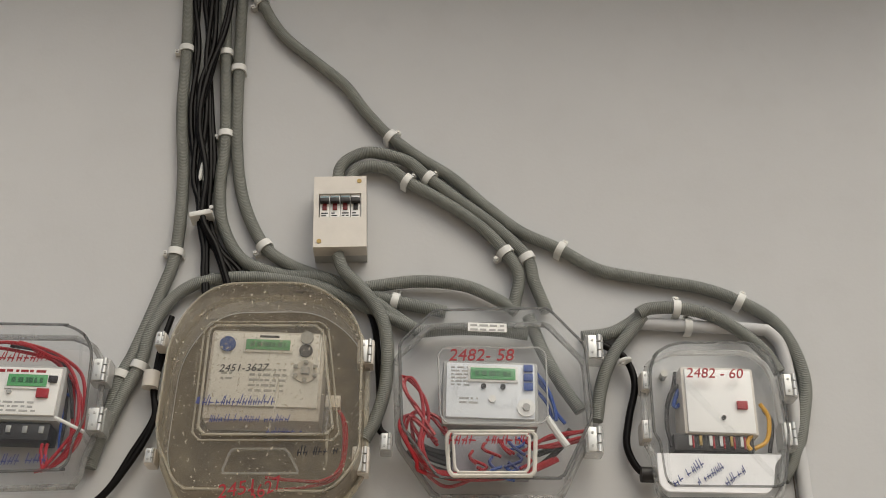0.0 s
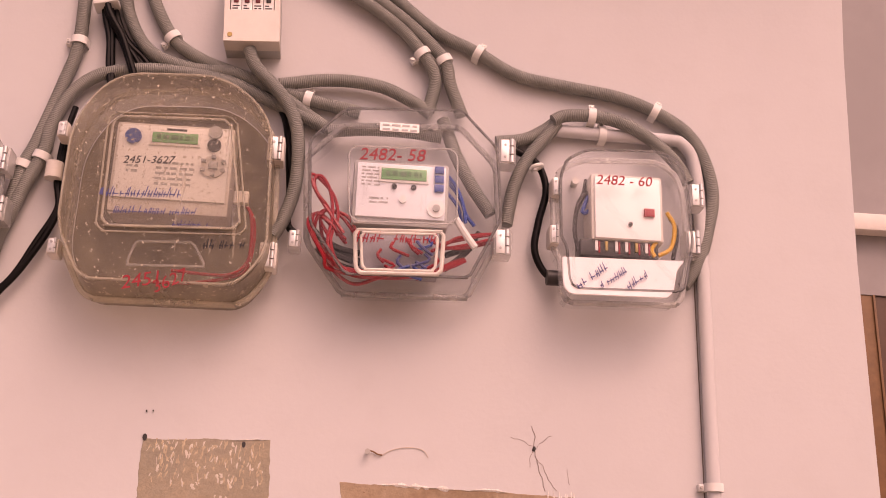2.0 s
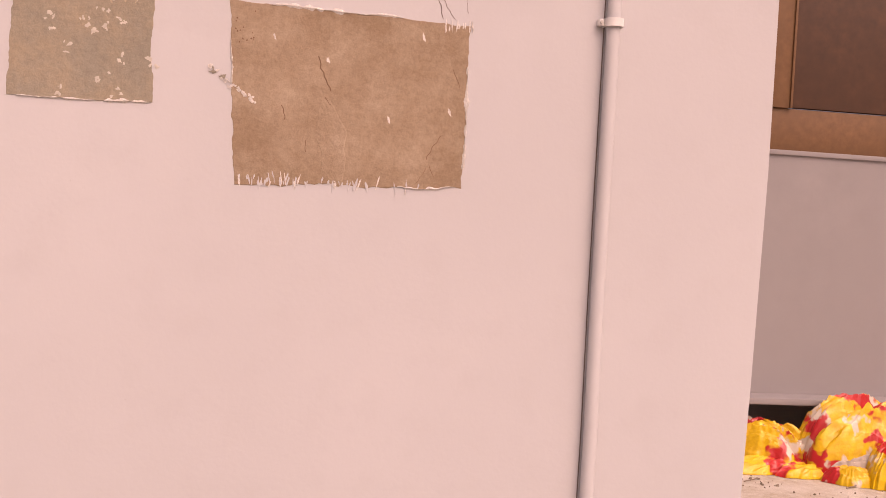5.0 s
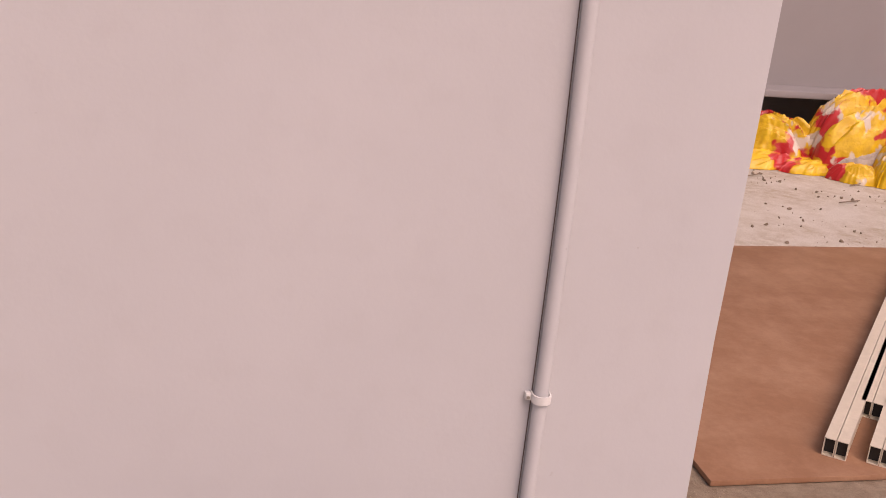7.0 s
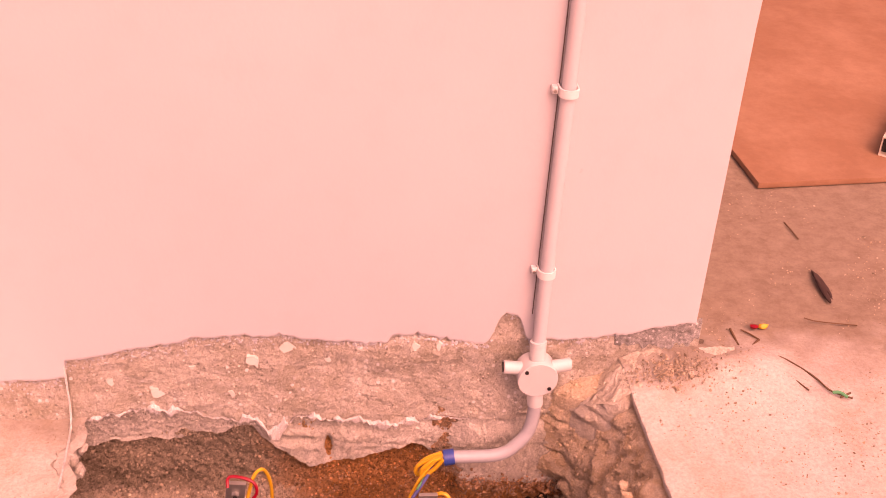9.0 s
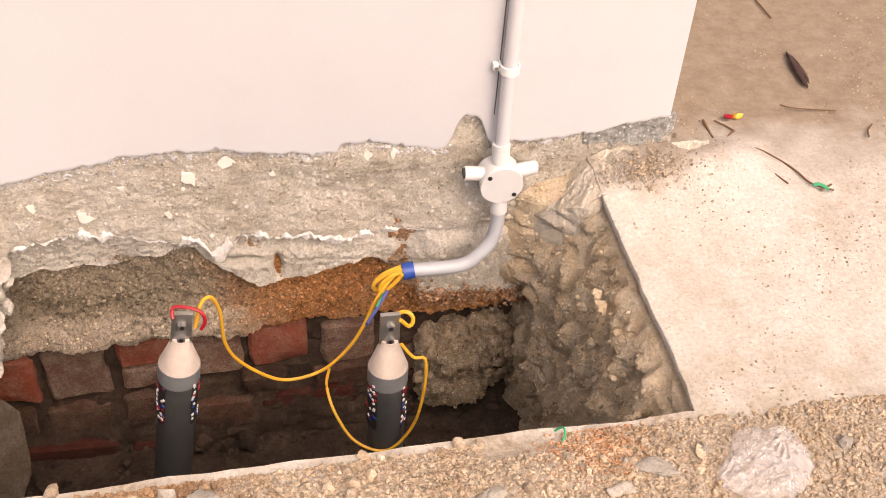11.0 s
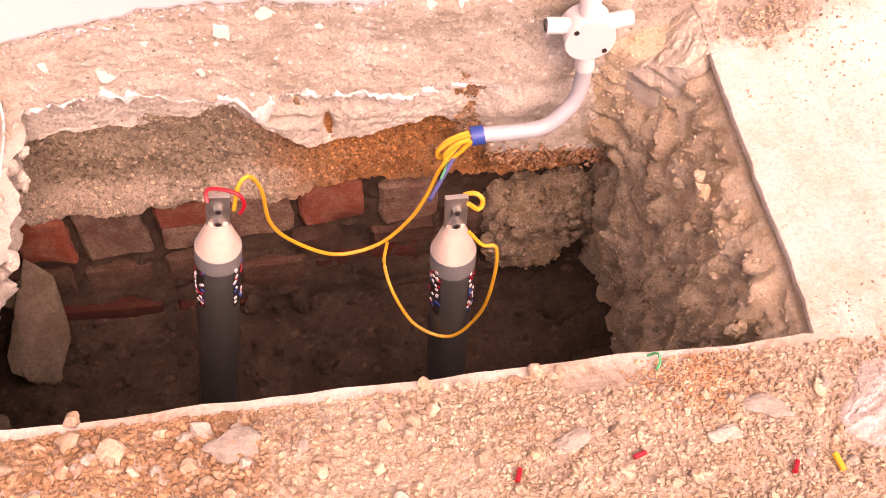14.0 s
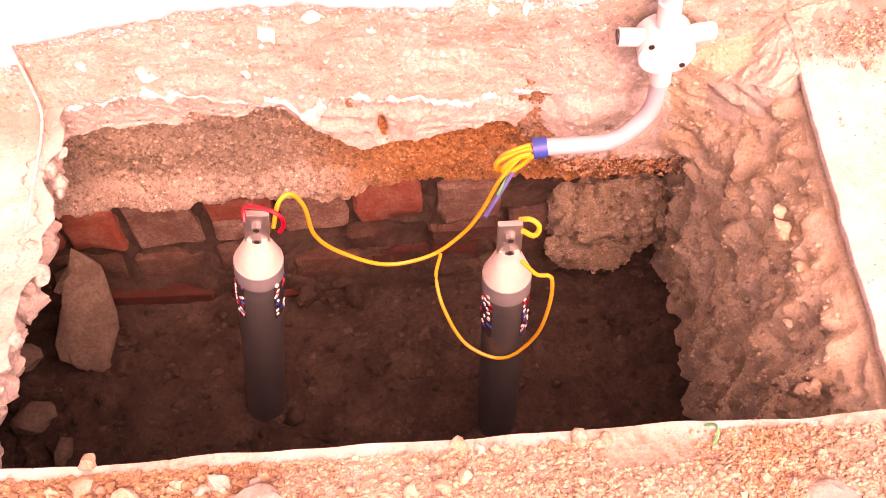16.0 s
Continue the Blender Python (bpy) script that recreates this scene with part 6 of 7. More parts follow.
mb, at = meter(corner([(-0.575, -0.08, 1.997), (-0.432, -0.08, 1.904)]), -0.08, 0.07, "pale blue-white electricity meter inside an octagonal box", GREYP, plain("meter_face", (0.84, 0.87, 0.92), 0.4, vary=0.05), 0.012)
screen(mb, at, 0.27, 0.1, 0.78, 0.31, -0.08)
for v in (0.08, 0.25, 0.42):
    button(mb, at, 0.925, v, 0.0075, -0.08, BLUE, "square blue button", True)
for u in (0.42, 0.64):
    button(mb, at, u, 0.43, 0.0042, -0.08, DARK, "small black button")
button(mb, at, 0.9, 0.8, 0.015, -0.079, WHITE, "round optical port")
button(mb, at, 0.9, 0.8, 0.006, -0.083, GREYP, "")
button(mb, at, 0.52, 0.66, 0.006, -0.08, WHITE, "")
part("print", strokes(6, (at(0.05, 0)[0], -0.08, at(0, 0.1)[1]), 0.03, 0.006, 21), GREYP, mb, "rows of unreadable print")
part("print", strokes(2, (at(0.15, 0)[0], -0.08, at(0, 0.67)[1]), 0.03, 0.007, 22), GREYP, mb)
part("terminal_block", block((*[-0.563, 1.818][:1], -0.07, 1.818), (-0.438, -0.02, 1.886), 0.004), plain("terminal_grey", (0.3, 0.29, 0.32), 0.5, vary=0.3, scale=60), mb, "terminal block full of wires")
T = round_outline([(p[0], p[2]) for p in [(-0.574, -0.112, 1.868), (-0.435, -0.112, 1.873), (-0.438, -0.112, 1.803), (-0.568, -0.112, 1.799)]], (0.012,) * 4)
part("terminal_window", hose("window", [(p.x, -0.113, p.y) for p in T] + [(T[0].x, -0.113, T[0].y)], 0.0034, 0.006, 8), WINDOW_RIM, box_b, "raised terminal window")
part("terminal_window", hose("window", [(p.x, -0.114, p.y) for p in scaled(T, 0.86)] + [(scaled(T, 0.86)[0].x, -0.114, scaled(T, 0.86)[0].y)], 0.0024, 0.006, 8), WINDOW_RIM, box_b)
I = round_outline([(p[0], p[2]) for p in [(-0.591, -0.112, 2.006), (-0.418, -0.112, 2.012), (-0.416, -0.112, 1.885), (-0.583, -0.112, 1.879)]], (0.02,) * 4)
clear_pane(part("raised_window", lofted("raised", [(scaled(I, 1.03), -0.112), (I, -0.12)], False, True), CLEAR, box_b, "raised window over the meter"))
part("window_rim", hose("window", [(p.x, -0.119, p.y) for p in I] + [(I[0].x, -0.119, I[0].y)], 0.0016, 0.006, 6), RIM, box_b, "moulded edge of the raised window")
TXT = [(-0.574, -0.122, 1.983), (-0.572, -0.122, 1.837)]
part("handwriting", letters("2482- 58", 0.029, (TXT[0][0], -0.1215, TXT[0][2]), 2, 0.0006, 0.2), INK_RED, box_b, "red handwritten number")
part("handwriting", scrawl((-0.569, -0.115, 1.847), 0.115, 0.021, 31, 2), INK_RED, box_b, "red handwriting")
(sx0, sy, sz1), (sx1, _, sz0) = [(-0.543, -0.113, 2.054), (-0.48, -0.113, 2.039)]
st = part("sticker", block((sx0, -0.1135, sz0), (sx1, -0.1118, sz1)), WHITE, box_b, "white paper sticker")
part("print", strokes(2, (sx0 + 0.004, -0.1136, sz0 + 0.009), 0.055, 0.0075, 33), GREYP, st)
reds = ([(-0.591, -0.08, 1.873), (-0.614, -0.08, 1.905), (-0.636, -0.08, 1.937), (-0.643, -0.08, 1.96), (-0.632, -0.08, 1.968), (-0.616, -0.08, 1.943), (-0.61, -0.08, 1.9), (-0.615, -0.08, 1.854), (-0.598, -0.08, 1.822), (-0.563, -0.08, 1.808), (-0.501, -0.08, 1.808)], [(-0.589, -0.07, 1.862), (-0.618, -0.07, 1.899), (-0.639, -0.07, 1.907), (-0.639, -0.07, 1.874), (-0.621, -0.07, 1.843), (-0.6, -0.07, 1.821), (-0.545, -0.07, 1.806), (-0.474, -0.07, 1.811), (-0.43, -0.07, 1.826), (-0.398, -0.07, 1.844)], [(-0.573, -0.06, 1.88), (-0.596, -0.06, 1.908), (-0.619, -0.06, 1.918), (-0.629, -0.06, 1.902), (-0.621, -0.06, 1.86), (-0.607, -0.06, 1.833), (-0.571, -0.06, 1.81), (-0.518, -0.06, 1.81)],
        [(-0.473, -0.06, 1.81), (-0.429, -0.06, 1.834), (-0.402, -0.06, 1.847)], [(-0.436, -0.05, 1.874), (-0.4, -0.05, 1.885), (-0.348, -0.05, 1.898)], [(-0.436, -0.05, 1.865), (-0.395, -0.05, 1.875), (-0.348, -0.05, 1.889)], [(-0.473, -0.06, 1.812), (-0.433, -0.06, 1.827), (-0.406, -0.06, 1.839), (-0.397, -0.06, 1.849)])
rnd = random.Random(17)
reds = list(reds) + [[Vector(p) + Vector((rnd.gauss(0, 0.005), rnd.uniform(-0.012, 0.012), rnd.gauss(0, 0.005))) for p in s] for s in (reds[0], reds[1], reds[2], reds[1], reds[4], reds[5])]
for s in reds:
    wire("red_wire", s, RED, "red wire inside an octagonal meter box", "red wires in the octagonal box", 0.0029)
for s in ([(-0.436, -0.06, 2.001), (-0.413, -0.06, 1.972), (-0.4, -0.06, 1.938), (-0.396, -0.06, 1.91)], [(-0.431, -0.055, 1.988), (-0.406, -0.055, 1.955), (-0.395, -0.055, 1.926), (-0.381, -0.055, 1.907)], [(-0.435, -0.05, 1.975), (-0.409, -0.05, 1.942), (-0.401, -0.05, 1.916)]):
    wire("blue_wire", s, BLUE, "blue wire inside an octagonal meter box", "blue wires in the octagonal box", 0.003)
for s in ([(-0.641, -0.04, 1.884), (-0.599, -0.04, 1.862), (-0.562, -0.04, 1.854)], [(-0.631, -0.04, 1.866), (-0.594, -0.04, 1.847), (-0.557, -0.04, 1.836)], [(-0.426, -0.04, 1.859), (-0.394, -0.04, 1.874), (-0.37, -0.04, 1.903)], [(-0.644, -0.035, 1.895), (-0.613, -0.035, 1.868), (-0.571, -0.035, 1.846), (-0.535, -0.035, 1.829)], [(-0.635, -0.035, 1.858), (-0.589, -0.035, 1.832), (-0.534, -0.035, 1.82)], [(-0.426, -0.03, 1.838), (-0.393, -0.03, 1.868), (-0.374, -0.03, 1.892)]):
    wire("black_wire", s, DARK, "black wire inside an octagonal meter box", "black wires in the octagonal box", 0.005)
rnd = random.Random(3)
(ax, _, az), (bx, _, bz) = [(-0.559, -0.075, 1.874), (-0.441, -0.075, 1.823)]
for k in range(16):
    x0, z0 = rnd.uniform(ax, bx), rnd.uniform(bz, az)
    pts = [(x0, -0.076, z0), (x0 + rnd.uniform(-0.02, 0.02), -0.082, z0 - 0.012), (x0 + rnd.uniform(-0.03, 0.03), -0.078, z0 - 0.022)]
    wire("terminal_wire", pts, (RED, BLUE, RED, INK_BLUE)[k % 4], "short red or blue wire at the terminals", "terminal wires", 0.0026)
solo("cable_tie", hose("tie", [(-0.415, -0.09, 1.905), (-0.4, -0.09, 1.881), (-0.383, -0.09, 1.858)], 0.006, 0.01, 8), CLIP, "white paper strip among the wires", "strip")

# small box with a white skirt
FC = [(-0.219, -0.085, 2.039), (-0.057, -0.085, 2.046), (-0.031, -0.085, 2.006), (-0.025, -0.05, 1.885), (-0.041, -0.05, 1.801), (-0.054, -0.05, 1.795), (-0.225, -0.05, 1.791), (-0.234, -0.05, 1.801), (-0.239, -0.05, 1.865), (-0.248, -0.05, 1.877), (-0.249, -0.085, 2.002)]
box_c = meter_box(FC, (0.035, 0.035, 0.03, 0.008, 0.012, 0.012, 0.012, 0.012, 0.008, 0.008, 0.03), 0.09, "small clear rounded meter box with a white lower panel", CLEAR, RIM, 0.965)
for x, y, z in [(-0.009, -0.04, 1.984), (-0.019, -0.04, 1.9)]:
    latch(box_c, x, z, 0.026, 0.042, -0.045)
for x, y, z in [(-0.246, -0.04, 1.984), (-0.25, -0.04, 1.9)]:
    latch(box_c, x, z, 0.016, 0.034, -0.045, CREAM)
PANEL = round_outline([(-0.243, 1.853), (-0.045, 1.857), (-0.058, 1.84), (-0.064, 1.805), (-0.075, 1.794), (-0.231, 1.792), (-0.241, 1.803), (-0.243, 1.833)], (0.002, 0.002, 0.006, 0.006, 0.006, 0.006, 0.006, 0.006))
low_panel = part("lower_panel", lofted("panel", [(PANEL, -0.083), (PANEL, -0.0875), (scaled(PANEL, 0.985), -0.088)]), plain("bright_panel", (0.86, 0.86, 0.88), 0.35, vary=0.05, scale=30), box_c, "white lower panel with blue scribbles")
for (hx, hz), w, hgt, turn in (((-0.216, 1.799), 0.062, 0.016, 36), ((-0.18, 1.802), 0.05, 0.015, 33), ((-0.136, 1.802), 0.036, 0.015, 36)):
    part("handwriting", scrawl((hx, -0.0915, hz), w, hgt, int(-hx * 1000), turn), INK_BLUE, box_c, "blue handwriting")
x, y, z = [(-0.244, -0.03, 1.835)][0]
part("cable_gland", rod((x - 0.014, -0.03, z), (x + 0.014, -0.03, z), 0.013, seg=12), DARK, box_c, "black cable gland")
mc, at = meter(corner([(-0.186, -0.075, 2.002), (-0.077, -0.075, 1.894)]), -0.075, 0.065, "plain white electricity meter inside a small box", CREAM, plain("bright_white_face", (0.9, 0.9, 0.9), 0.35, vary=0.02), 0.002)
button(mc, at, 0.82, 0.57, 0.0085, -0.075, RED, "square red button", True)
button(mc, at, 0.53, 0.77, 0.0035, -0.075, DARK, "small black dot")
TXT = [(-0.188, -0.092, 1.98)][0]
part("handwriting", letters("2482 - 60", 0.024, (TXT[0], -0.0915, TXT[2]), 1, 0.0005, 0.2), INK_RED, box_c, "red handwritten number")
(tx0, _, tz1), (tx1, _, tz0) = [(-0.209, -0.06, 1.894), (-0.08, -0.06, 1.866)]
term = part("terminal_block", block((tx0, -0.066, tz0), (tx1, -0.02, tz1), 0.003), DARK, mc, "black terminal block")
for k in range(6):
    x = tx0 + 0.026 + 0.0165 * k
    part("terminal_screw", block((x - 0.0026, -0.069, tz0 + 0.008), (x + 0.0026, -0.066, tz1 - 0.003), 0.001), (CLIP, BRASS, CLIP)[k % 3], term, "bright terminal screw")
    if k != 1:
        part("terminal_lead", block((x + 0.0032, -0.0685, tz0 + 0.004), (x + 0.0062, -0.066, tz1 - 0.004), 0.0008), RED, term, "red wire end in a terminal")
for s, mt, nm in (([(-0.187, -0.05, 1.984), (-0.207, -0.05, 1.963), (-0.215, -0.05, 1.915), (-0.209, -0.05, 1.877)], DARK, "black"), ([(-0.192, -0.05, 1.974), (-0.202, -0.05, 1.944), (-0.189, -0.05, 1.949)], BLUE, "blue"), ([(-0.059, -0.05, 1.954), (-0.047, -0.05, 1.93), (-0.054, -0.05, 1.892), (-0.076, -0.05, 1.877)], YELLOW, "yellow"), ([(-0.053, -0.045, 1.946), (-0.041, -0.045, 1.922), (-0.05, -0.045, 1.874)], DARK, "black"), ([(-0.083, -0.066, 1.895), (-0.092, -0.066, 1.88), (-0.086, -0.066, 1.869)], YELLOW, "yellow"), ([(-0.192, -0.04, 2.008), (-0.199, -0.04, 1.977), (-0.211, -0.04, 1.947)], DARK, "black")):
    wire("meter_wire", s, mt, nm + " wire beside a white meter", "wires in the small box", 0.0036)
x, y, z = [(-0.206, -0.03, 2.014)][0]
solo("mount_screw", rod((x, 0.0, z), (x, -0.02, z), 0.006, seg=12), STEEL, "steel mounting screw inside a small meter box", "screw")

# box at the far end of the row
FD = [(-1.477, -0.09, 2.025), (-1.178, -0.09, 2.031), (-1.141, -0.09, 1.998), (-1.132, -0.05, 1.864), (-1.143, -0.05, 1.836), (-1.147, -0.05, 1.783), (-1.426, -0.05, 1.765), (-1.464, -0.05, 1.825), (-1.483, -0.09, 1.961)]
box_d = meter_box(FD, (0.03, 0.03, 0.03, 0.02, 0.015, 0.02, 0.02, 0.02, 0.03), 0.1, "clear rounded meter box crowded with red wires", CLEAR, RIM_GREY, 0.965)
for x, y, z in [(-1.139, -0.045, 1.971), (-1.131, -0.045, 1.887)]:
    latch(box_d, x, z, 0.03, 0.042, -0.045)
md, at = meter(corner([(-1.359, -0.075, 1.966), (-1.194, -0.075, 1.886)]), -0.075, 0.065, "white electricity meter with a red button in a crowded box", GREYP, WHITE, 0.008)
screen(md, at, 0.5, 0.17, 0.88, 0.42, -0.075)
button(md, at, 0.855, 0.55, 0.0095, -0.075, RED, "square red button", True)
button(md, at, 0.93, 0.25, 0.007, -0.075, DARK, "", True)
button(md, at, 0.53, 0.53, 0.004, -0.075, GREYP, "")
part("print", strokes(1, (at(0.3, 0)[0], -0.075, at(0, 0.12)[1]), 0.09, 0.012, 50), INK_RED, md, "red unreadable print")
part("print", strokes(3, (at(0.3, 0)[0], -0.075, at(0, 0.76)[1]), 0.085, 0.007, 51), GREYP, md)
(tx0, _, tz1), (tx1, _, tz0) = [(-1.344, -0.06, 1.877), (-1.2, -0.06, 1.849)]
term = part("terminal_block", block((tx0, -0.064, tz0), (tx1, -0.02, tz1), 0.003), DARK, md, "black terminal block")
for k in range(6):
    x = tx1 - 0.012 - 0.026 * k
    part("terminal_screw", block((x - 0.004, -0.067, tz0 + 0.01), (x + 0.004, -0.064, tz1 - 0.006), 0.001), STEEL, term, "bright terminal screw")
t = [(-1.321, -0.103, 1.961), (-1.284, -0.103, 1.793)]
part("handwriting", scrawl((t[0][0], -0.1025, t[0][2]), 0.11, 0.022, 52, 2), INK_RED, box_d, "red handwriting")
part("handwriting", scrawl((t[1][0], -0.1025, t[1][2]), 0.1, 0.018, 53, 4), INK_BLUE, box_d, "blue handwriting")
for s, mt, nm in (([(-1.297, -0.07, 2.01), (-1.259, -0.07, 2.005), (-1.224, -0.07, 1.99), (-1.19, -0.07, 1.975), (-1.165, -0.07, 1.932), (-1.157, -0.07, 1.875), (-1.173, -0.07, 1.838), (-1.2, -0.07, 1.796)], RED, "red"), ([(-1.279, -0.06, 2.015), (-1.235, -0.06, 2.004), (-1.199, -0.06, 1.988), (-1.166, -0.06, 1.96), (-1.153, -0.06, 1.907), (-1.152, -0.06, 1.851), (-1.18, -0.06, 1.813), (-1.212, -0.06, 1.799)], RED, "red"), ([(-1.33, -0.055, 2.008), (-1.272, -0.055, 2.0), (-1.214, -0.055, 1.985), (-1.181, -0.055, 1.946), (-1.171, -0.055, 1.899), (-1.169, -0.055, 1.843), (-1.193, -0.055, 1.805)], RED, "red"),
                  ([(-1.206, -0.065, 1.843), (-1.206, -0.065, 1.829), (-1.198, -0.065, 1.802)], RED, "red"), ([(-1.198, -0.065, 1.843), (-1.199, -0.065, 1.829), (-1.191, -0.065, 1.803)], RED, "red"), ([(-1.291, -0.06, 2.008), (-1.243, -0.06, 2.001), (-1.201, -0.06, 1.983), (-1.18, -0.06, 1.935), (-1.169, -0.06, 1.888)], DARK, "black"), ([(-1.211, -0.05, 1.987), (-1.19, -0.05, 1.938), (-1.183, -0.05, 1.872), (-1.184, -0.05, 1.844), (-1.174, -0.05, 1.835)], DARK, "black"), ([(-1.218, -0.05, 1.977), (-1.194, -0.05, 1.929), (-1.187, -0.05, 1.872), (-1.183, -0.05, 1.835)], BLUE, "blue"), ([(-1.202, -0.05, 1.938), (-1.182, -0.05, 1.929), (-1.172, -0.05, 1.939)], BLUE, "blue"), ([(-1.346, -0.06, 2.008), (-1.292, -0.06, 2.014), (-1.253, -0.06, 2.003), (-1.201, -0.06, 1.973), (-1.163, -0.06, 1.926), (-1.151, -0.06, 1.87), (-1.166, -0.06, 1.832), (-1.184, -0.06, 1.809)], RED, "red")):
    wire("meter_wire", s, mt, nm + " wire in a crowded meter box", "wires in the crowded box", 0.003)
solo("white_strip", hose("strip", [(-1.188, -0.085, 1.88), (-1.161, -0.085, 1.868), (-1.139, -0.085, 1.858)], 0.003, 0.01, 8), CLIP, "thin white strip across red wires", "strip")

# ---- junction box and the wires in the pit ----
J = Vector((0.0, -0.03, 0.008))
JB = plain("pale_grey_pvc", (0.6, 0.6, 0.58), 0.45, vary=0.08)
jb = thing("junction_box", J, "round white plastic junction box with four spouts", "junction box")
part("body", rod(J + Vector((0, 0.02, 0)), J + Vector((0, -0.014, 0)), 0.033, seg=32), JB, jb)
part("lid", rod(J + Vector((0, -0.013, 0)), J + Vector((0, -0.018, 0)), 0.034, 0.033, seg=32), JB, jb)
for s in (-1, 1):
    part("lid_screw", rod(J + Vector((-0.02 * s, -0.017, 0.018 * s)), J + Vector((-0.02 * s, -0.0195, 0.018 * s)), 0.0035, seg=10), DARK, jb, "dark lid screw")
    q = J + Vector((0.056 * s, 0.002, 0.016))
    sp = part("spout", rod(J + Vector((0.026 * s, 0.002, 0.012)), q, 0.0112, seg=18), JB, jb)
    part("spout_mouth", rod(q - Vector((0.001 * s, 0, 0)), q + Vector((0.0012 * s, 0, 0)), 0.0088, seg=16), DARK if s < 0 else JB, sp)
part("spout", rod(J + Vector((0, 0.002, 0.026)), J + Vector((0, 0.008, 0.062)), 0.0135, seg=18), JB, jb)
part("spout", rod(J + Vector((0, 0.0, -0.026)), J + Vector((0.002, -0.004, -0.062)), 0.0135, seg=18), JB, jb)
low = [J + Vector((0.001, -0.003, -0.05)), J + Vector((0.001, -0.006, -0.08)), (-0.006, -0.042, -0.105), (-0.026, -0.05, -0.128), (-0.06, -0.056, -0.145), (-0.146, -0.06, -0.141)]
part("elbow", hose("elbow", low, 0.0112, 0.005, 18), PIPE_BLUE, jb, "bluish grey bent pipe")
END = Vector(low[-1])
part("tape", rod(END + Vector((0.012, 0, 0.001)), END + Vector((-0.006, 0, -0.001)), 0.0136, seg=18), BLUE, jb, "blue insulating tape")

W1 = [(-0.159, -0.075, -0.123), (-0.182, -0.085, -0.141), (-0.202, -0.094, -0.17), (-0.222, -0.104, -0.212), (-0.248, -0.113, -0.251), (-0.294, -0.123, -0.287), (-0.356, -0.133, -0.285), (-0.411, -0.142, -0.227), (-0.434, -0.152, -0.164), (-0.435, -0.161, -0.083), (-0.444, -0.171, -0.039), (-0.458, -0.18, -0.042), (-0.47, -0.19, -0.079)]
wire("earth_wire", W1, YELLOW, "yellow earth wire sagging between pipe and electrode", "yellow earth wires", 0.0028)
W2 = [(-0.185, -0.25, -0.093), (-0.167, -0.253, -0.122), (-0.15, -0.256, -0.127), (-0.151, -0.259, -0.196), (-0.167, -0.262, -0.275), (-0.207, -0.265, -0.325), (-0.253, -0.245, -0.319), (-0.279, -0.205, -0.296), (-0.288, -0.164, -0.277), (-0.28, -0.124, -0.283)]
wire("earth_wire", W2, YELLOW, "yellow earth wire looping round an electrode", "yellow earth wires", 0.0025)
W3 = [(-0.183, -0.2, -0.083), (-0.17, -0.205, -0.076), (-0.161, -0.21, -0.086), (-0.167, -0.215, -0.097), (-0.181, -0.22, -0.076)]
wire("earth_wire", W3, YELLOW, "short curl of yellow wire on an electrode's lug", "yellow earth wires", 0.0032)
for k, s in enumerate(([(-0.156, -0.075, -0.121), (-0.178, -0.075, -0.13), (-0.199, -0.075, -0.145), (-0.198, -0.075, -0.162), (-0.178, -0.075, -0.161), (-0.159, -0.075, -0.139)], [(-0.158, -0.085, -0.117), (-0.176, -0.085, -0.125), (-0.192, -0.085, -0.144), (-0.188, -0.085, -0.157), (-0.171, -0.085, -0.142), (-0.157, -0.085, -0.122)], [(-0.157, -0.07, -0.12), (-0.18, -0.07, -0.13), (-0.194, -0.07, -0.143), (-0.2, -0.07, -0.16), (-0.19, -0.07, -0.171)])):
    wire("wire_coil", s, YELLOW, "coil of yellow wire at the taped pipe end", "coiled yellow wires", 0.0034)
wire("blue_wire", [(-0.172, -0.075, -0.149), (-0.19, -0.1, -0.157), (-0.207, -0.125, -0.16), (-0.222, -0.15, -0.157)], INK_BLUE, "dark blue wire hanging from the pipe end", "", 0.003)
wire("green_wire", [(-0.175, -0.072, -0.156), (-0.191, -0.096, -0.157), (-0.202, -0.12, -0.151)], GREEN, "thin green wire hanging from the pipe end", "", 0.0018)


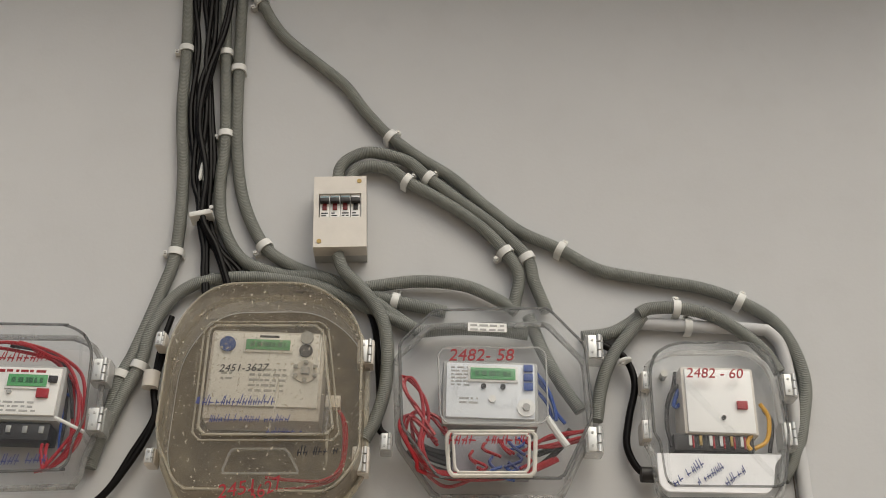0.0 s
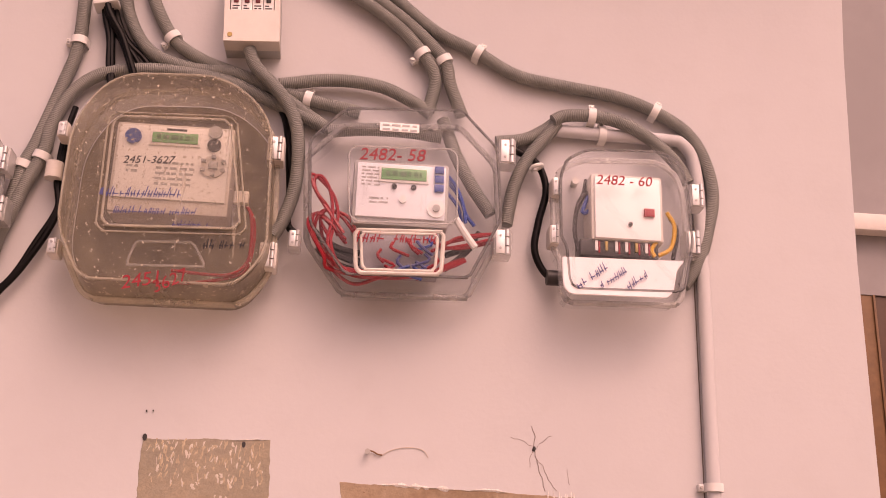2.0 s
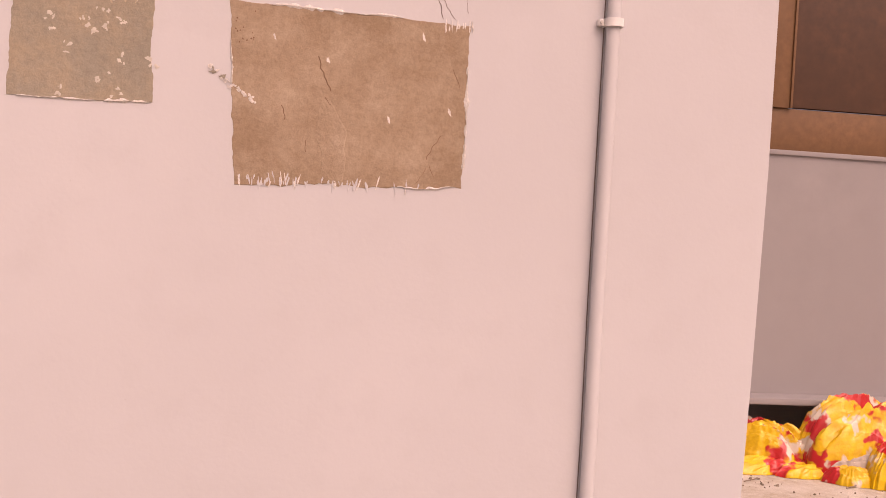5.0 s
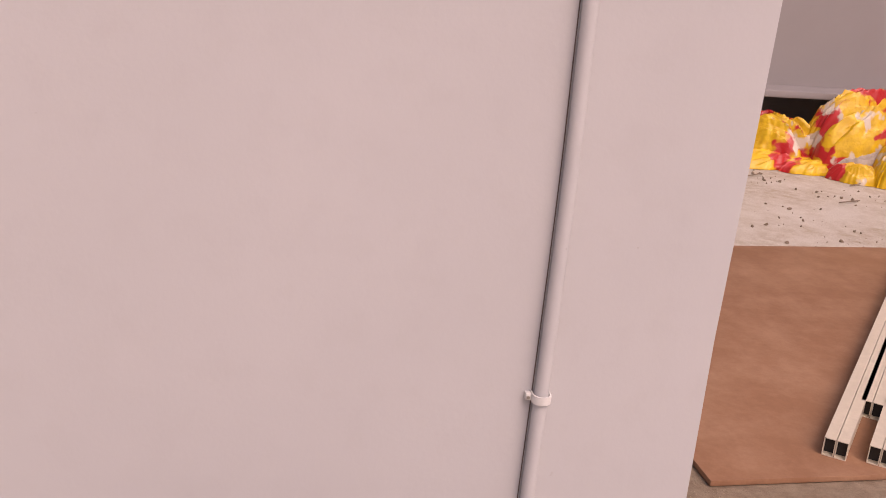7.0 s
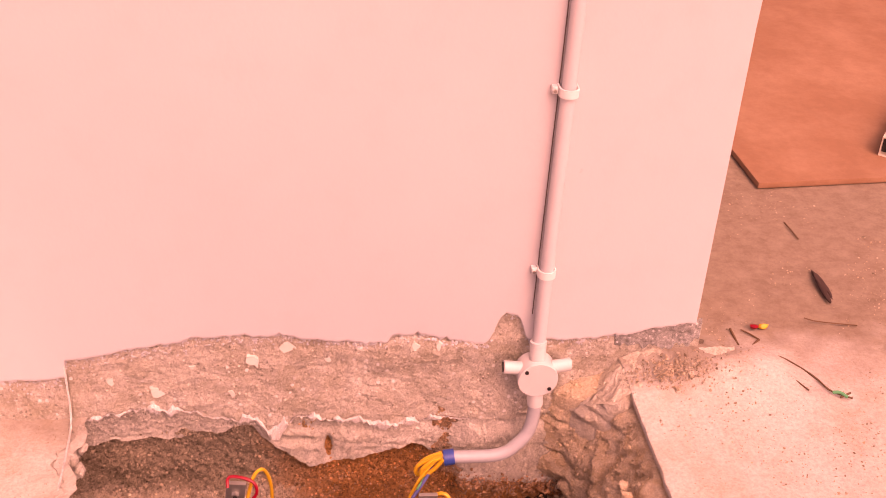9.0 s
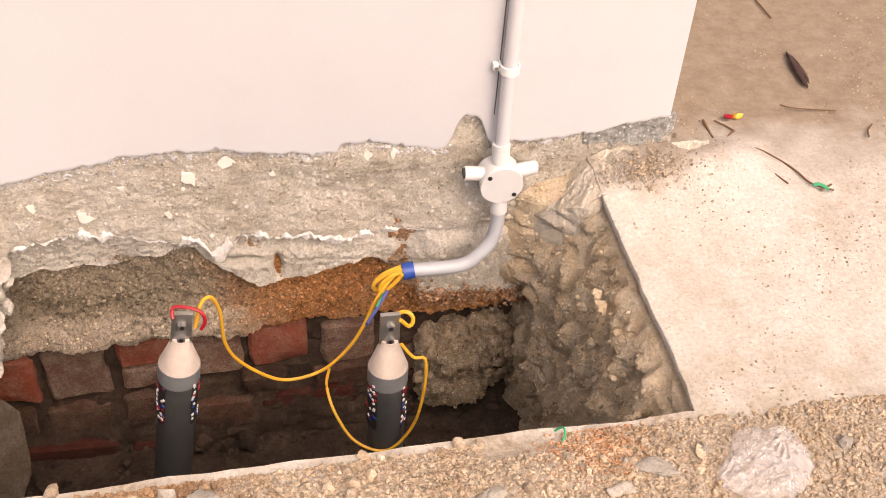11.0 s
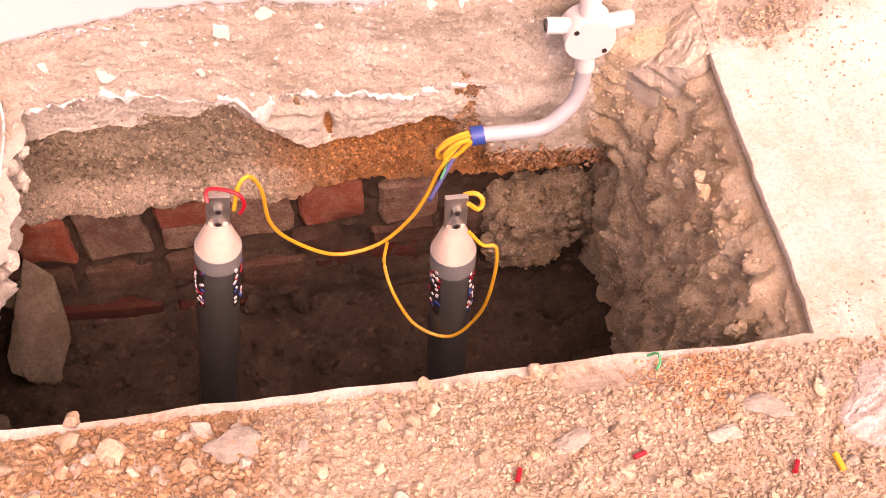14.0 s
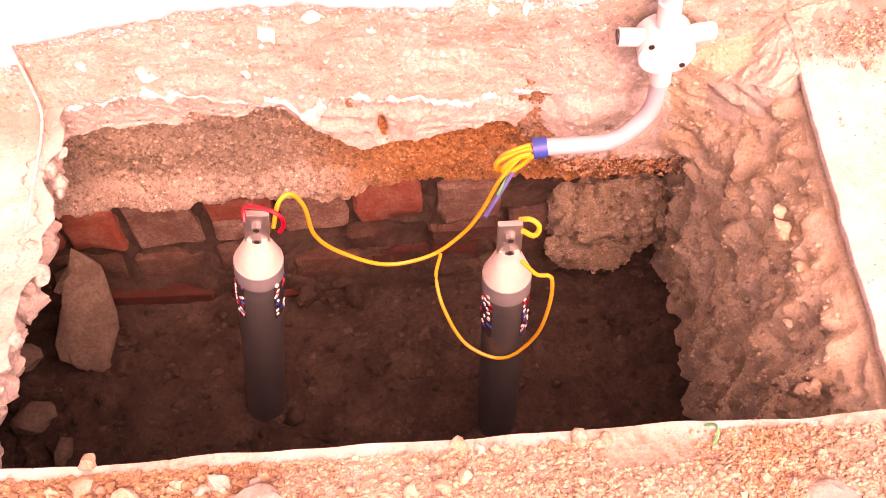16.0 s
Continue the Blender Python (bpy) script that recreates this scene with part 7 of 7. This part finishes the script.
def electrode(top, foot, label, red_wire):
    """An earthing electrode: dark tube with a printed sleeve, pale cap and a drilled steel lug."""
    top, foot = Vector(top), Vector(foot)
    d = (foot - top).normalized()
    n = (top - foot).length
    root = thing("earth_electrode", foot, label, "earth electrode", "earth electrodes")
    m = Matrix.Translation(top) @ (-d).to_track_quat("Z", "Y").to_matrix().to_4x4()
    side = Vector((1, 0, 0))
    z = -d
    y = z.cross(side).normalized()
    x = y.cross(z)
    m = Matrix(((x.x, y.x, z.x, top.x), (x.y, y.y, z.y, top.y), (x.z, y.z, z.z, top.z), (0, 0, 0, 1)))

    def put(name, bm, mat, parent, text=""):
        bm.transform(m)
        return part(name, bm, mat, parent, text)

    put("tube", rod((0, 0, -0.118), (0, 0, -n), 0.0295, seg=36), TUBE, root)
    put("collar", rod((0, 0, -0.105), (0, 0, -0.135), 0.0305, seg=36), plain("collar_grey", (0.2, 0.21, 0.21), 0.4), root, "grey collar")
    bm = rod((0, 0, -0.106), (0, 0, -0.062), 0.03, 0.0155, seg=32)
    rod((0, 0, -0.062), (0, 0, -0.05), 0.0155, 0.0125, seg=24, bm=bm)
    put("cap", bm, CAP, root, "dusty white cone cap")
    lug = put("lug", block((-0.0145, -0.004, -0.072), (0.0145, 0.004, 0.0), 0.001), STEEL, root, "flat steel lug")
    for zz in (-0.02, -0.046):
        put("bolt", rod((0, -0.004, zz), (0, -0.011, zz), 0.0062, seg=6), STEEL, lug)
        put("bolt_hole", rod((0, -0.0105, zz), (0, -0.0117, zz), 0.0035, seg=10), DARK, lug)
    rnd = random.Random(int(abs(top.x) * 1000))
    for sgn in (-1, 1):
        verts, faces = [], []
        for i in range(9):
            a = math.radians(-90 + sgn * (38 + 6.5 * i))
            for zz in (-0.118, -0.225 + 0.006 * rnd.random()):
                verts.append(m @ Vector((0.0302 * math.cos(a), 0.0302 * math.sin(a), zz)))
            if i:
                faces.append((2 * i - 2, 2 * i - 1, 2 * i + 1, 2 * i))
        s = part("sleeve", raw("sleeve", verts, faces), DARK, root, "printed dark sleeve")
        for k in range(22):
            a = math.radians(-90 + sgn * rnd.choice((rnd.uniform(42, 52), rnd.uniform(60, 86))))
            h = rnd.uniform(-0.215, -0.125)
            bm = block((-rnd.uniform(0.001, 0.003), -0.0008, -rnd.uniform(0.001, 0.004)), (0.002, 0.0008, 0.002), m=m @ Matrix.Translation((0.0306 * math.cos(a), 0.0306 * math.sin(a), h)) @ pose(0, 0, 0, 0, rnd.uniform(-40, 40), math.degrees(a) + 90))
            part("print_mark", bm, (CLIP, RED, CLIP, BLUE)[k % 4], s)
    if red_wire:
        c = m @ Vector((0, 0, 0.0))
        wire("red_wire", [c + Vector(v) for v in ((-0.013, -0.008, -0.002), (-0.012, 0.004, 0.008), (0.008, 0.0, 0.01), (0.026, -0.006, 0.004), (0.03, -0.01, -0.012), (0.022, -0.012, -0.026))], RED, "red wire hooked over an electrode's lug", "", 0.0026)
    return root


E1 = [(-0.484, -0.19, -0.045), (-0.553, -0.19, -0.476)]
E2 = [(-0.195, -0.213, -0.068), (-0.207, -0.213, -0.389)]


def down_to(a, b, z):
    a, b = Vector(a), Vector(b)
    return a + (b - a) * ((z - a.z) / (b.z - a.z))


electrode(E1[0], down_to(E1[0], E1[1], -0.64), "dark earthing electrode with a pale cap and red wire", True)
electrode(E2[0], down_to(E2[0], (E2[1][0], -0.235, E2[1][2]), -0.66), "dark earthing electrode with a pale cap, yellow wire looped round", False)


# ---- gravel and litter ----
rnd = random.Random(77)


def gravel():
    """Loose small stones in front of the pit, too many to count."""
    base = [mesh_of(lump((1, 0.8, 0.6), 2.3 * k, 0.35, 1), "grain") for k in range(4)]
    cache = []
    for me in base:
        cache.append(([v.co.copy() for v in me.vertices], [tuple(p.vertices) for p in me.polygons]))
        bpy.data.meshes.remove(me)
    verts, faces = [], []
    for k in range(72000):
        x, y = rnd.uniform(-1.05, 0.55), -0.505 - 0.42 * rnd.random() ** 1.3
        if x > 0.1 and rnd.random() < 0.3 or (-0.13 < x < -0.03 and y > -0.535):
            continue
        if rnd.random() < 1.5 * noise.noise(Vector((x * 6.5, y * 8, 2.4))) * bits(x, -0.55, -0.4):
            continue
        if rnd.random() > min((x + 1.05) / 0.2, (0.55 - x) / 0.2, (y + 0.925) / 0.14):
            continue
        coarse = 1 - bits(x + 0.25 * (y + 0.6), -0.5, -0.36)
        s = 0.0013 + 0.003 * rnd.random() ** 2 + (0.0045 * rnd.random() if rnd.random() < 0.03 + 0.22 * coarse else 0)
        m = pose(x, y, ground_height(x, y) + s * 0.3, rnd.uniform(0, 360), rnd.uniform(0, 360), 0) @ Matrix.Diagonal((s, s, s, 1))
        vs, fs = cache[k % 4]
        o = len(verts)
        verts += [m @ v for v in vs]
        faces += [tuple(i + o for i in f) for f in fs]
    return raw("gravel", verts, faces)


GRAIN = STONE.copy()
GRAIN.name = "gravel_grain"
nn, ll = GRAIN.node_tree.nodes, GRAIN.node_tree.links
gg = nn.new("ShaderNodeNewGeometry")
for node in nn:
    if node.bl_idname == "ShaderNodeMapRange":
        ll.new(gg.outputs["Random Per Island"], node.inputs["Value"])
gp, gs = nn.new("ShaderNodeNewGeometry"), nn.new("ShaderNodeSeparateXYZ")
ll.new(gp.outputs["Position"], gs.inputs[0])
lean = nn.new("ShaderNodeMath")
lean.operation = "MULTIPLY_ADD"
lean.inputs[1].default_value = 0.5
ll.new(tex(nn, ll, 7.0, 4.0), lean.inputs[0])
ll.new(gs.outputs["X"], lean.inputs[2])
ruddy = nn.new("ShaderNodeMapRange")
ruddy.inputs["From Min"].default_value, ruddy.inputs["From Max"].default_value = -0.12, -0.3
ruddy.inputs["To Max"].default_value = 0.85
ll.new(lean.outputs[0], ruddy.inputs["Value"])
gcol = nn["Principled BSDF"].inputs["Base Color"]
tint = nn.new("ShaderNodeMix")
tint.data_type, tint.blend_type = "RGBA", "MULTIPLY"
tint.inputs[7].default_value = (0.74, 0.56, 0.42, 1)
ll.new(ruddy.outputs[0], tint.inputs[0])
ll.new(gcol.links[0].from_socket, tint.inputs[6])
ll.new(tint.outputs[2], gcol)
tagged(part("gravel", gravel(), GRAIN, smooth=False), "loose tan gravel and grit on the concrete before the pit", "gravel", kind="stuff")
RUST = earthy("rust_grit", ((0.3, 0.15, 0.075), (0.36, 0.2, 0.11), (0.46, 0.32, 0.21)), 60.0, relief=0.4, dist=0.002, per_object=0.3)


def rust_spot(r):
    x, y = r.gauss(0.006, 0.03), min(-0.502, r.gauss(-0.535, 0.022))
    return (x, y, ground_height(x, y) + 0.002)


solo("brown_grit", scatter("brown_grit", 900, rust_spot, (0.0014, 0.0038), 53), speckled(RUST, "brown_grain", 0.7, 1.7), "heap of rust-brown grit at the pit's edge", "grit", kind="stuff", smooth=False)
spots, grey, ruddy_spots = [], [], []
for k in range(70):
    x, y = rnd.uniform(-0.95, 0.35), -0.51 - abs(rnd.gauss(0, 0.13))
    s = rnd.uniform(0.005, 0.011)
    (grey if rnd.random() < 0.2 else spots).append(((x, y, ground_height(x, y) + s * 0.45), s))
for k in range(110):
    x, y = -0.38 - 0.45 * rnd.random() ** 0.8, -0.512 - 0.2 * rnd.random()
    s = rnd.uniform(0.004, 0.0095)
    (grey if rnd.random() < 0.15 else ruddy_spots).append(((x, y, ground_height(x, y) + s * 0.35), s))
for x, y, s in ((-0.585, -0.54, 0.021), (-0.631, -0.518, 0.02), (-0.63, -0.49, 0.015), (-0.539, -0.521, 0.011), (-0.509, -0.565, 0.016), (-0.494, -0.582, 0.012), (-0.268, -0.5, 0.014), (-0.25, -0.505, 0.009), (-0.34, -0.51, 0.008), (-0.296, -0.578, 0.007), (-0.155, -0.5, 0.014), (-0.175, -0.507, 0.01), (-0.13, -0.503, 0.012)):
    spots.append(((x, y, ground_height(x, y) + s * 0.1), s * 0.8))
for x, y, s in ((-0.608, -0.545, 0.013), (-0.62, -0.552, 0.01), (-0.542, -0.564, 0.01), (-0.5, -0.522, 0.018), (-0.515, -0.53, 0.012), (-0.66, -0.58, 0.012), (-0.455, -0.568, 0.014)):
    grey.append(((x, y, ground_height(x, y) + s * 0.1), s * 0.85))
for (x, y), size, turn in (((-0.461, -0.548), (0.03, 0.017, 0.008), 8), ((0.071, -0.575), (0.026, 0.013, 0.006), -15), ((-0.135, -0.589), (0.022, 0.011, 0.006), 20), ((0.02, -0.6), (0.018, 0.009, 0.005), 5)):
    bm = lump(size, x * 11, 0.3, 3)
    bm.transform(pose(x, y, ground_height(x, y) + 0.004, 3, 4, turn))
    solo("stone_chip", bm, GREY_STONE, "flat grey stone chip lying on the gravel", "stone", "flat chips on the gravel")
RUDDY = earthy("ruddy_pebble", ((0.36, 0.22, 0.14), (0.43, 0.29, 0.2), (0.52, 0.4, 0.3)), 60.0, relief=0.4, dist=0.002, per_object=0.4)
stones("ruddy_pebble", ruddy_spots, RUDDY, "reddish-brown pebble lying among the gravel", "stone", "ruddy pebbles on the gravel")
stones("pebble", spots, STONE, "tan stone lying on the gravel", "stone", "stones on the gravel")
stones("grey_pebble", grey, GREY_STONE, "grey stone chip lying on the gravel", "stone", "stones on the gravel")
spots = []
for k in range(14):
    cx, cy = rnd.uniform(0.2, 0.75), rnd.uniform(-0.5, 0.3)
    for j in range(rnd.randrange(3, 26)):
        x, y = rnd.gauss(cx, 0.04), rnd.gauss(cy, 0.03)
        if x > 0.19 and not (x < 0.3 and y > -0.01):
            spots.append(((x, y, ground_height(x, y) + 0.0006), rnd.uniform(0.0008, 0.0021)))


def grit_spot(r):
    x, y = r.uniform(0.165, 0.95), r.uniform(-0.62, 0.55)
    if noise.noise(Vector((x * 5, y * 5, 9))) + 0.5 * noise.noise(Vector((x * 17, y * 17, 3))) < 0.9 * r.random() - 0.1 or (x < 0.32 and y > -0.005):
        return None
    return (x, y, ground_height(x, y) + 0.0006)


grit = solo("ground_grit", scatter("ground_grit", 13000, grit_spot, (0.0007, 0.0032), 41), speckled(STONE, "ground_grain", 0.5, 1.15), "fine brown and tan grit strewn over the concrete", "grit", kind="stuff", smooth=False)
band_spot = lambda r: (lambda x: (x, -0.012 + 0.006 * r.random(), along(x, MORTAR_FOOT) + r.gauss(-0.006, 0.013)))(r.uniform(-0.12, 0.1))
solo("orange_grit", scatter("orange_grit", 900, band_spot, (0.0012, 0.0045), 67), speckled(RUST, "orange_grain", 0.8, 1.9), "rust-orange grit crumbling from the earth under the mortar", "grit", kind="stuff", smooth=False)
corner_spot = lambda r: (lambda x, y: (x, y, ground_height(x, y) + 0.006))(r.gauss(0.225, 0.035), r.gauss(-0.05, 0.014))
solo("corner_grit", scatter("corner_grit", 700, corner_spot, (0.001, 0.004), 43), speckled(STONE, "corner_grain", 0.45, 1.1), "rust and tan grit in the corner by the wall's foot", "grit", kind="stuff", smooth=False)
plinth_spot = lambda r: (lambda x, z: (x, plinth_y(x, z), z))(r.uniform(-0.95, 0.28), r.uniform(-0.11, 0.075))
smear_spot = lambda r: (lambda x: (lambda z: (x, plinth_y(x, z), z))(paint_foot(x) - 0.001 - abs(r.gauss(0, 0.007 + 0.006 * (x < -0.4)))))(r.uniform(-1.0, 0.27))
solo("paint_crumbs", scatter("paint_crumbs", 1500, smear_spot, (0.0007, 0.0036), 59), PAINT, "crumbs of wall paint spattered below the paint edge", "paint crumbs", kind="stuff", smooth=False)
solo("plaster_grains", scatter("plaster_grains", 5200, plinth_spot, (0.0008, 0.0034), 47), speckled(PLASTER, "plaster_grain", 0.55, 1.35), "grains and pebbles showing in the bare plaster", "grains", kind="stuff", smooth=False)
stones("crumb", spots, STONE, "crumb of brown grit on the concrete ground", "crumb", "crumbs on the ground")

for p, c, t in zip([(-0.073, -0.612, 0.0), (-0.194, -0.617, 0.0), (-0.133, -0.657, 0.0), (0.078, -0.641, 0.0)], (RED,) * 4, (20, 70, 130, 60)):
    bm = rod((-0.007, 0, 0.0), (0.007, 0, 0.0), 0.0028, seg=8)
    bm.transform(pose(p[0], p[1], ground_height(p[0], p[1]) + 0.006, 0, 10, t))
    solo("wire_scrap", bm, c, "short scrap of red wire insulation on the gravel", "wire scrap", "wire scraps")
p = [(0.123, -0.641, 0.0)][0]
bm = rod((-0.009, 0, 0), (0.009, 0, 0), 0.0035, seg=8)
bm.transform(pose(p[0], p[1], ground_height(p[0], p[1]) + 0.006, 0, 0, 100))
solo("wire_scrap", bm, YELLOW, "short scrap of yellow wire insulation on the gravel", "wire scrap", "wire scraps")
p = Vector([(-0.03, -0.506, 0.0)][0])
solo("green_string", hose("string", [p + Vector(v) for v in ((-0.005, 0.012, -0.004), (0.004, 0.006, 0.012), (0.004, -0.005, 0.012), (-0.002, -0.012, 0.002))], 0.0016, 0.003, 6), GREEN, "bit of green string over the pit's edge", "string")
crumple((0.062, 0.05, 0.019), (0.208, -0.582, 0.004), 4.4, FOIL, "plastic_bag", "crumpled clear plastic bag on the ground", "plastic bag", "", 20, 2.6, 120)
bm = lump((0.0085, 0.052, 0.006), 5.0, 0.35, 3)
bm.transform(pose(0.586, 0.189, 0.007, 0, 0, -4))
solo("wood_stick", bm, plain("dark_bark", (0.06, 0.03, 0.022), 0.8, bumps=0.6), "short dark piece of bark on the ground", "stick")
TWIG = plain("dry_twig", (0.16, 0.085, 0.04), 0.8)
for pts, r in (([(0.368, 0.075, 0.004), (0.367, 0.023, 0.005), (0.376, 0.014, 0.004), (0.409, 0.041, 0.004)], 0.0021), ([(0.386, 0.071, 0.004), (0.398, 0.058, 0.004), (0.409, 0.041, 0.004)], 0.0016), ([(0.373, 0.007, 0.004), (0.423, -0.008, 0.006), (0.451, -0.036, 0.004), (0.469, -0.071, 0.005), (0.481, -0.101, 0.004), (0.51, -0.122, 0.004)], 0.0017), ([(0.371, 0.008, 0.004), (0.401, -0.016, 0.004), (0.428, -0.062, 0.004), (0.445, -0.097, 0.004)], 0.0013), ([(0.515, 0.099, 0.003), (0.534, 0.086, 0.004), (0.603, 0.071, 0.003)], 0.0012), ([(0.6, 0.42, 0.004), (0.603, 0.39, 0.004), (0.605, 0.356, 0.004)], 0.0016), ([(0.647, 0.027, 0.004), (0.632, 0.012, 0.004), (0.627, -0.003, 0.004)], 0.0015), ([(0.49, -0.118, 0.004), (0.5, -0.115, 0.006), (0.512, -0.108, 0.004)], 0.0018)):
    solo("dry_twig", hose("twig", pts, r, 0.008, 6), TWIG, "thin dry twig on the ground", "twig", "twigs on the ground")
spots = [((0.285 + abs(rnd.gauss(0, 0.012)), rnd.uniform(0.03, 0.26), 0.003), rnd.uniform(0.004, 0.013)) for k in range(26)]
stones("plaster_crumb", spots, SLAB, "dark crumb of broken plaster at the wall's end", "rubble", "crumbs at the wall's end")
g = Vector([(0.489, -0.113, 0.006)][0])
solo("green_scrap", hose("scrap", [g + Vector((-0.008, 0.006, 0)), g + Vector((0.002, 0.002, 0.003)), g + Vector((0.012, -0.008, 0.0))], 0.0028, 0.004, 6), GREEN, "green scrap of plastic on the ground", "scrap")
g = Vector([(0.412, 0.075, 0.006)][0])
w = thing("candy_wrapper", g, "small red and yellow wrapper on the ground", "wrapper")
part("red_half", lump((0.011, 0.008, 0.006), 1, 0.4, 1), RED, w).matrix_basis = Matrix.Translation(g)
part("yellow_half", lump((0.01, 0.008, 0.006), 2, 0.4, 1), YELLOW, w).matrix_basis = Matrix.Translation(g + Vector((0.017, 0.001, 0)))
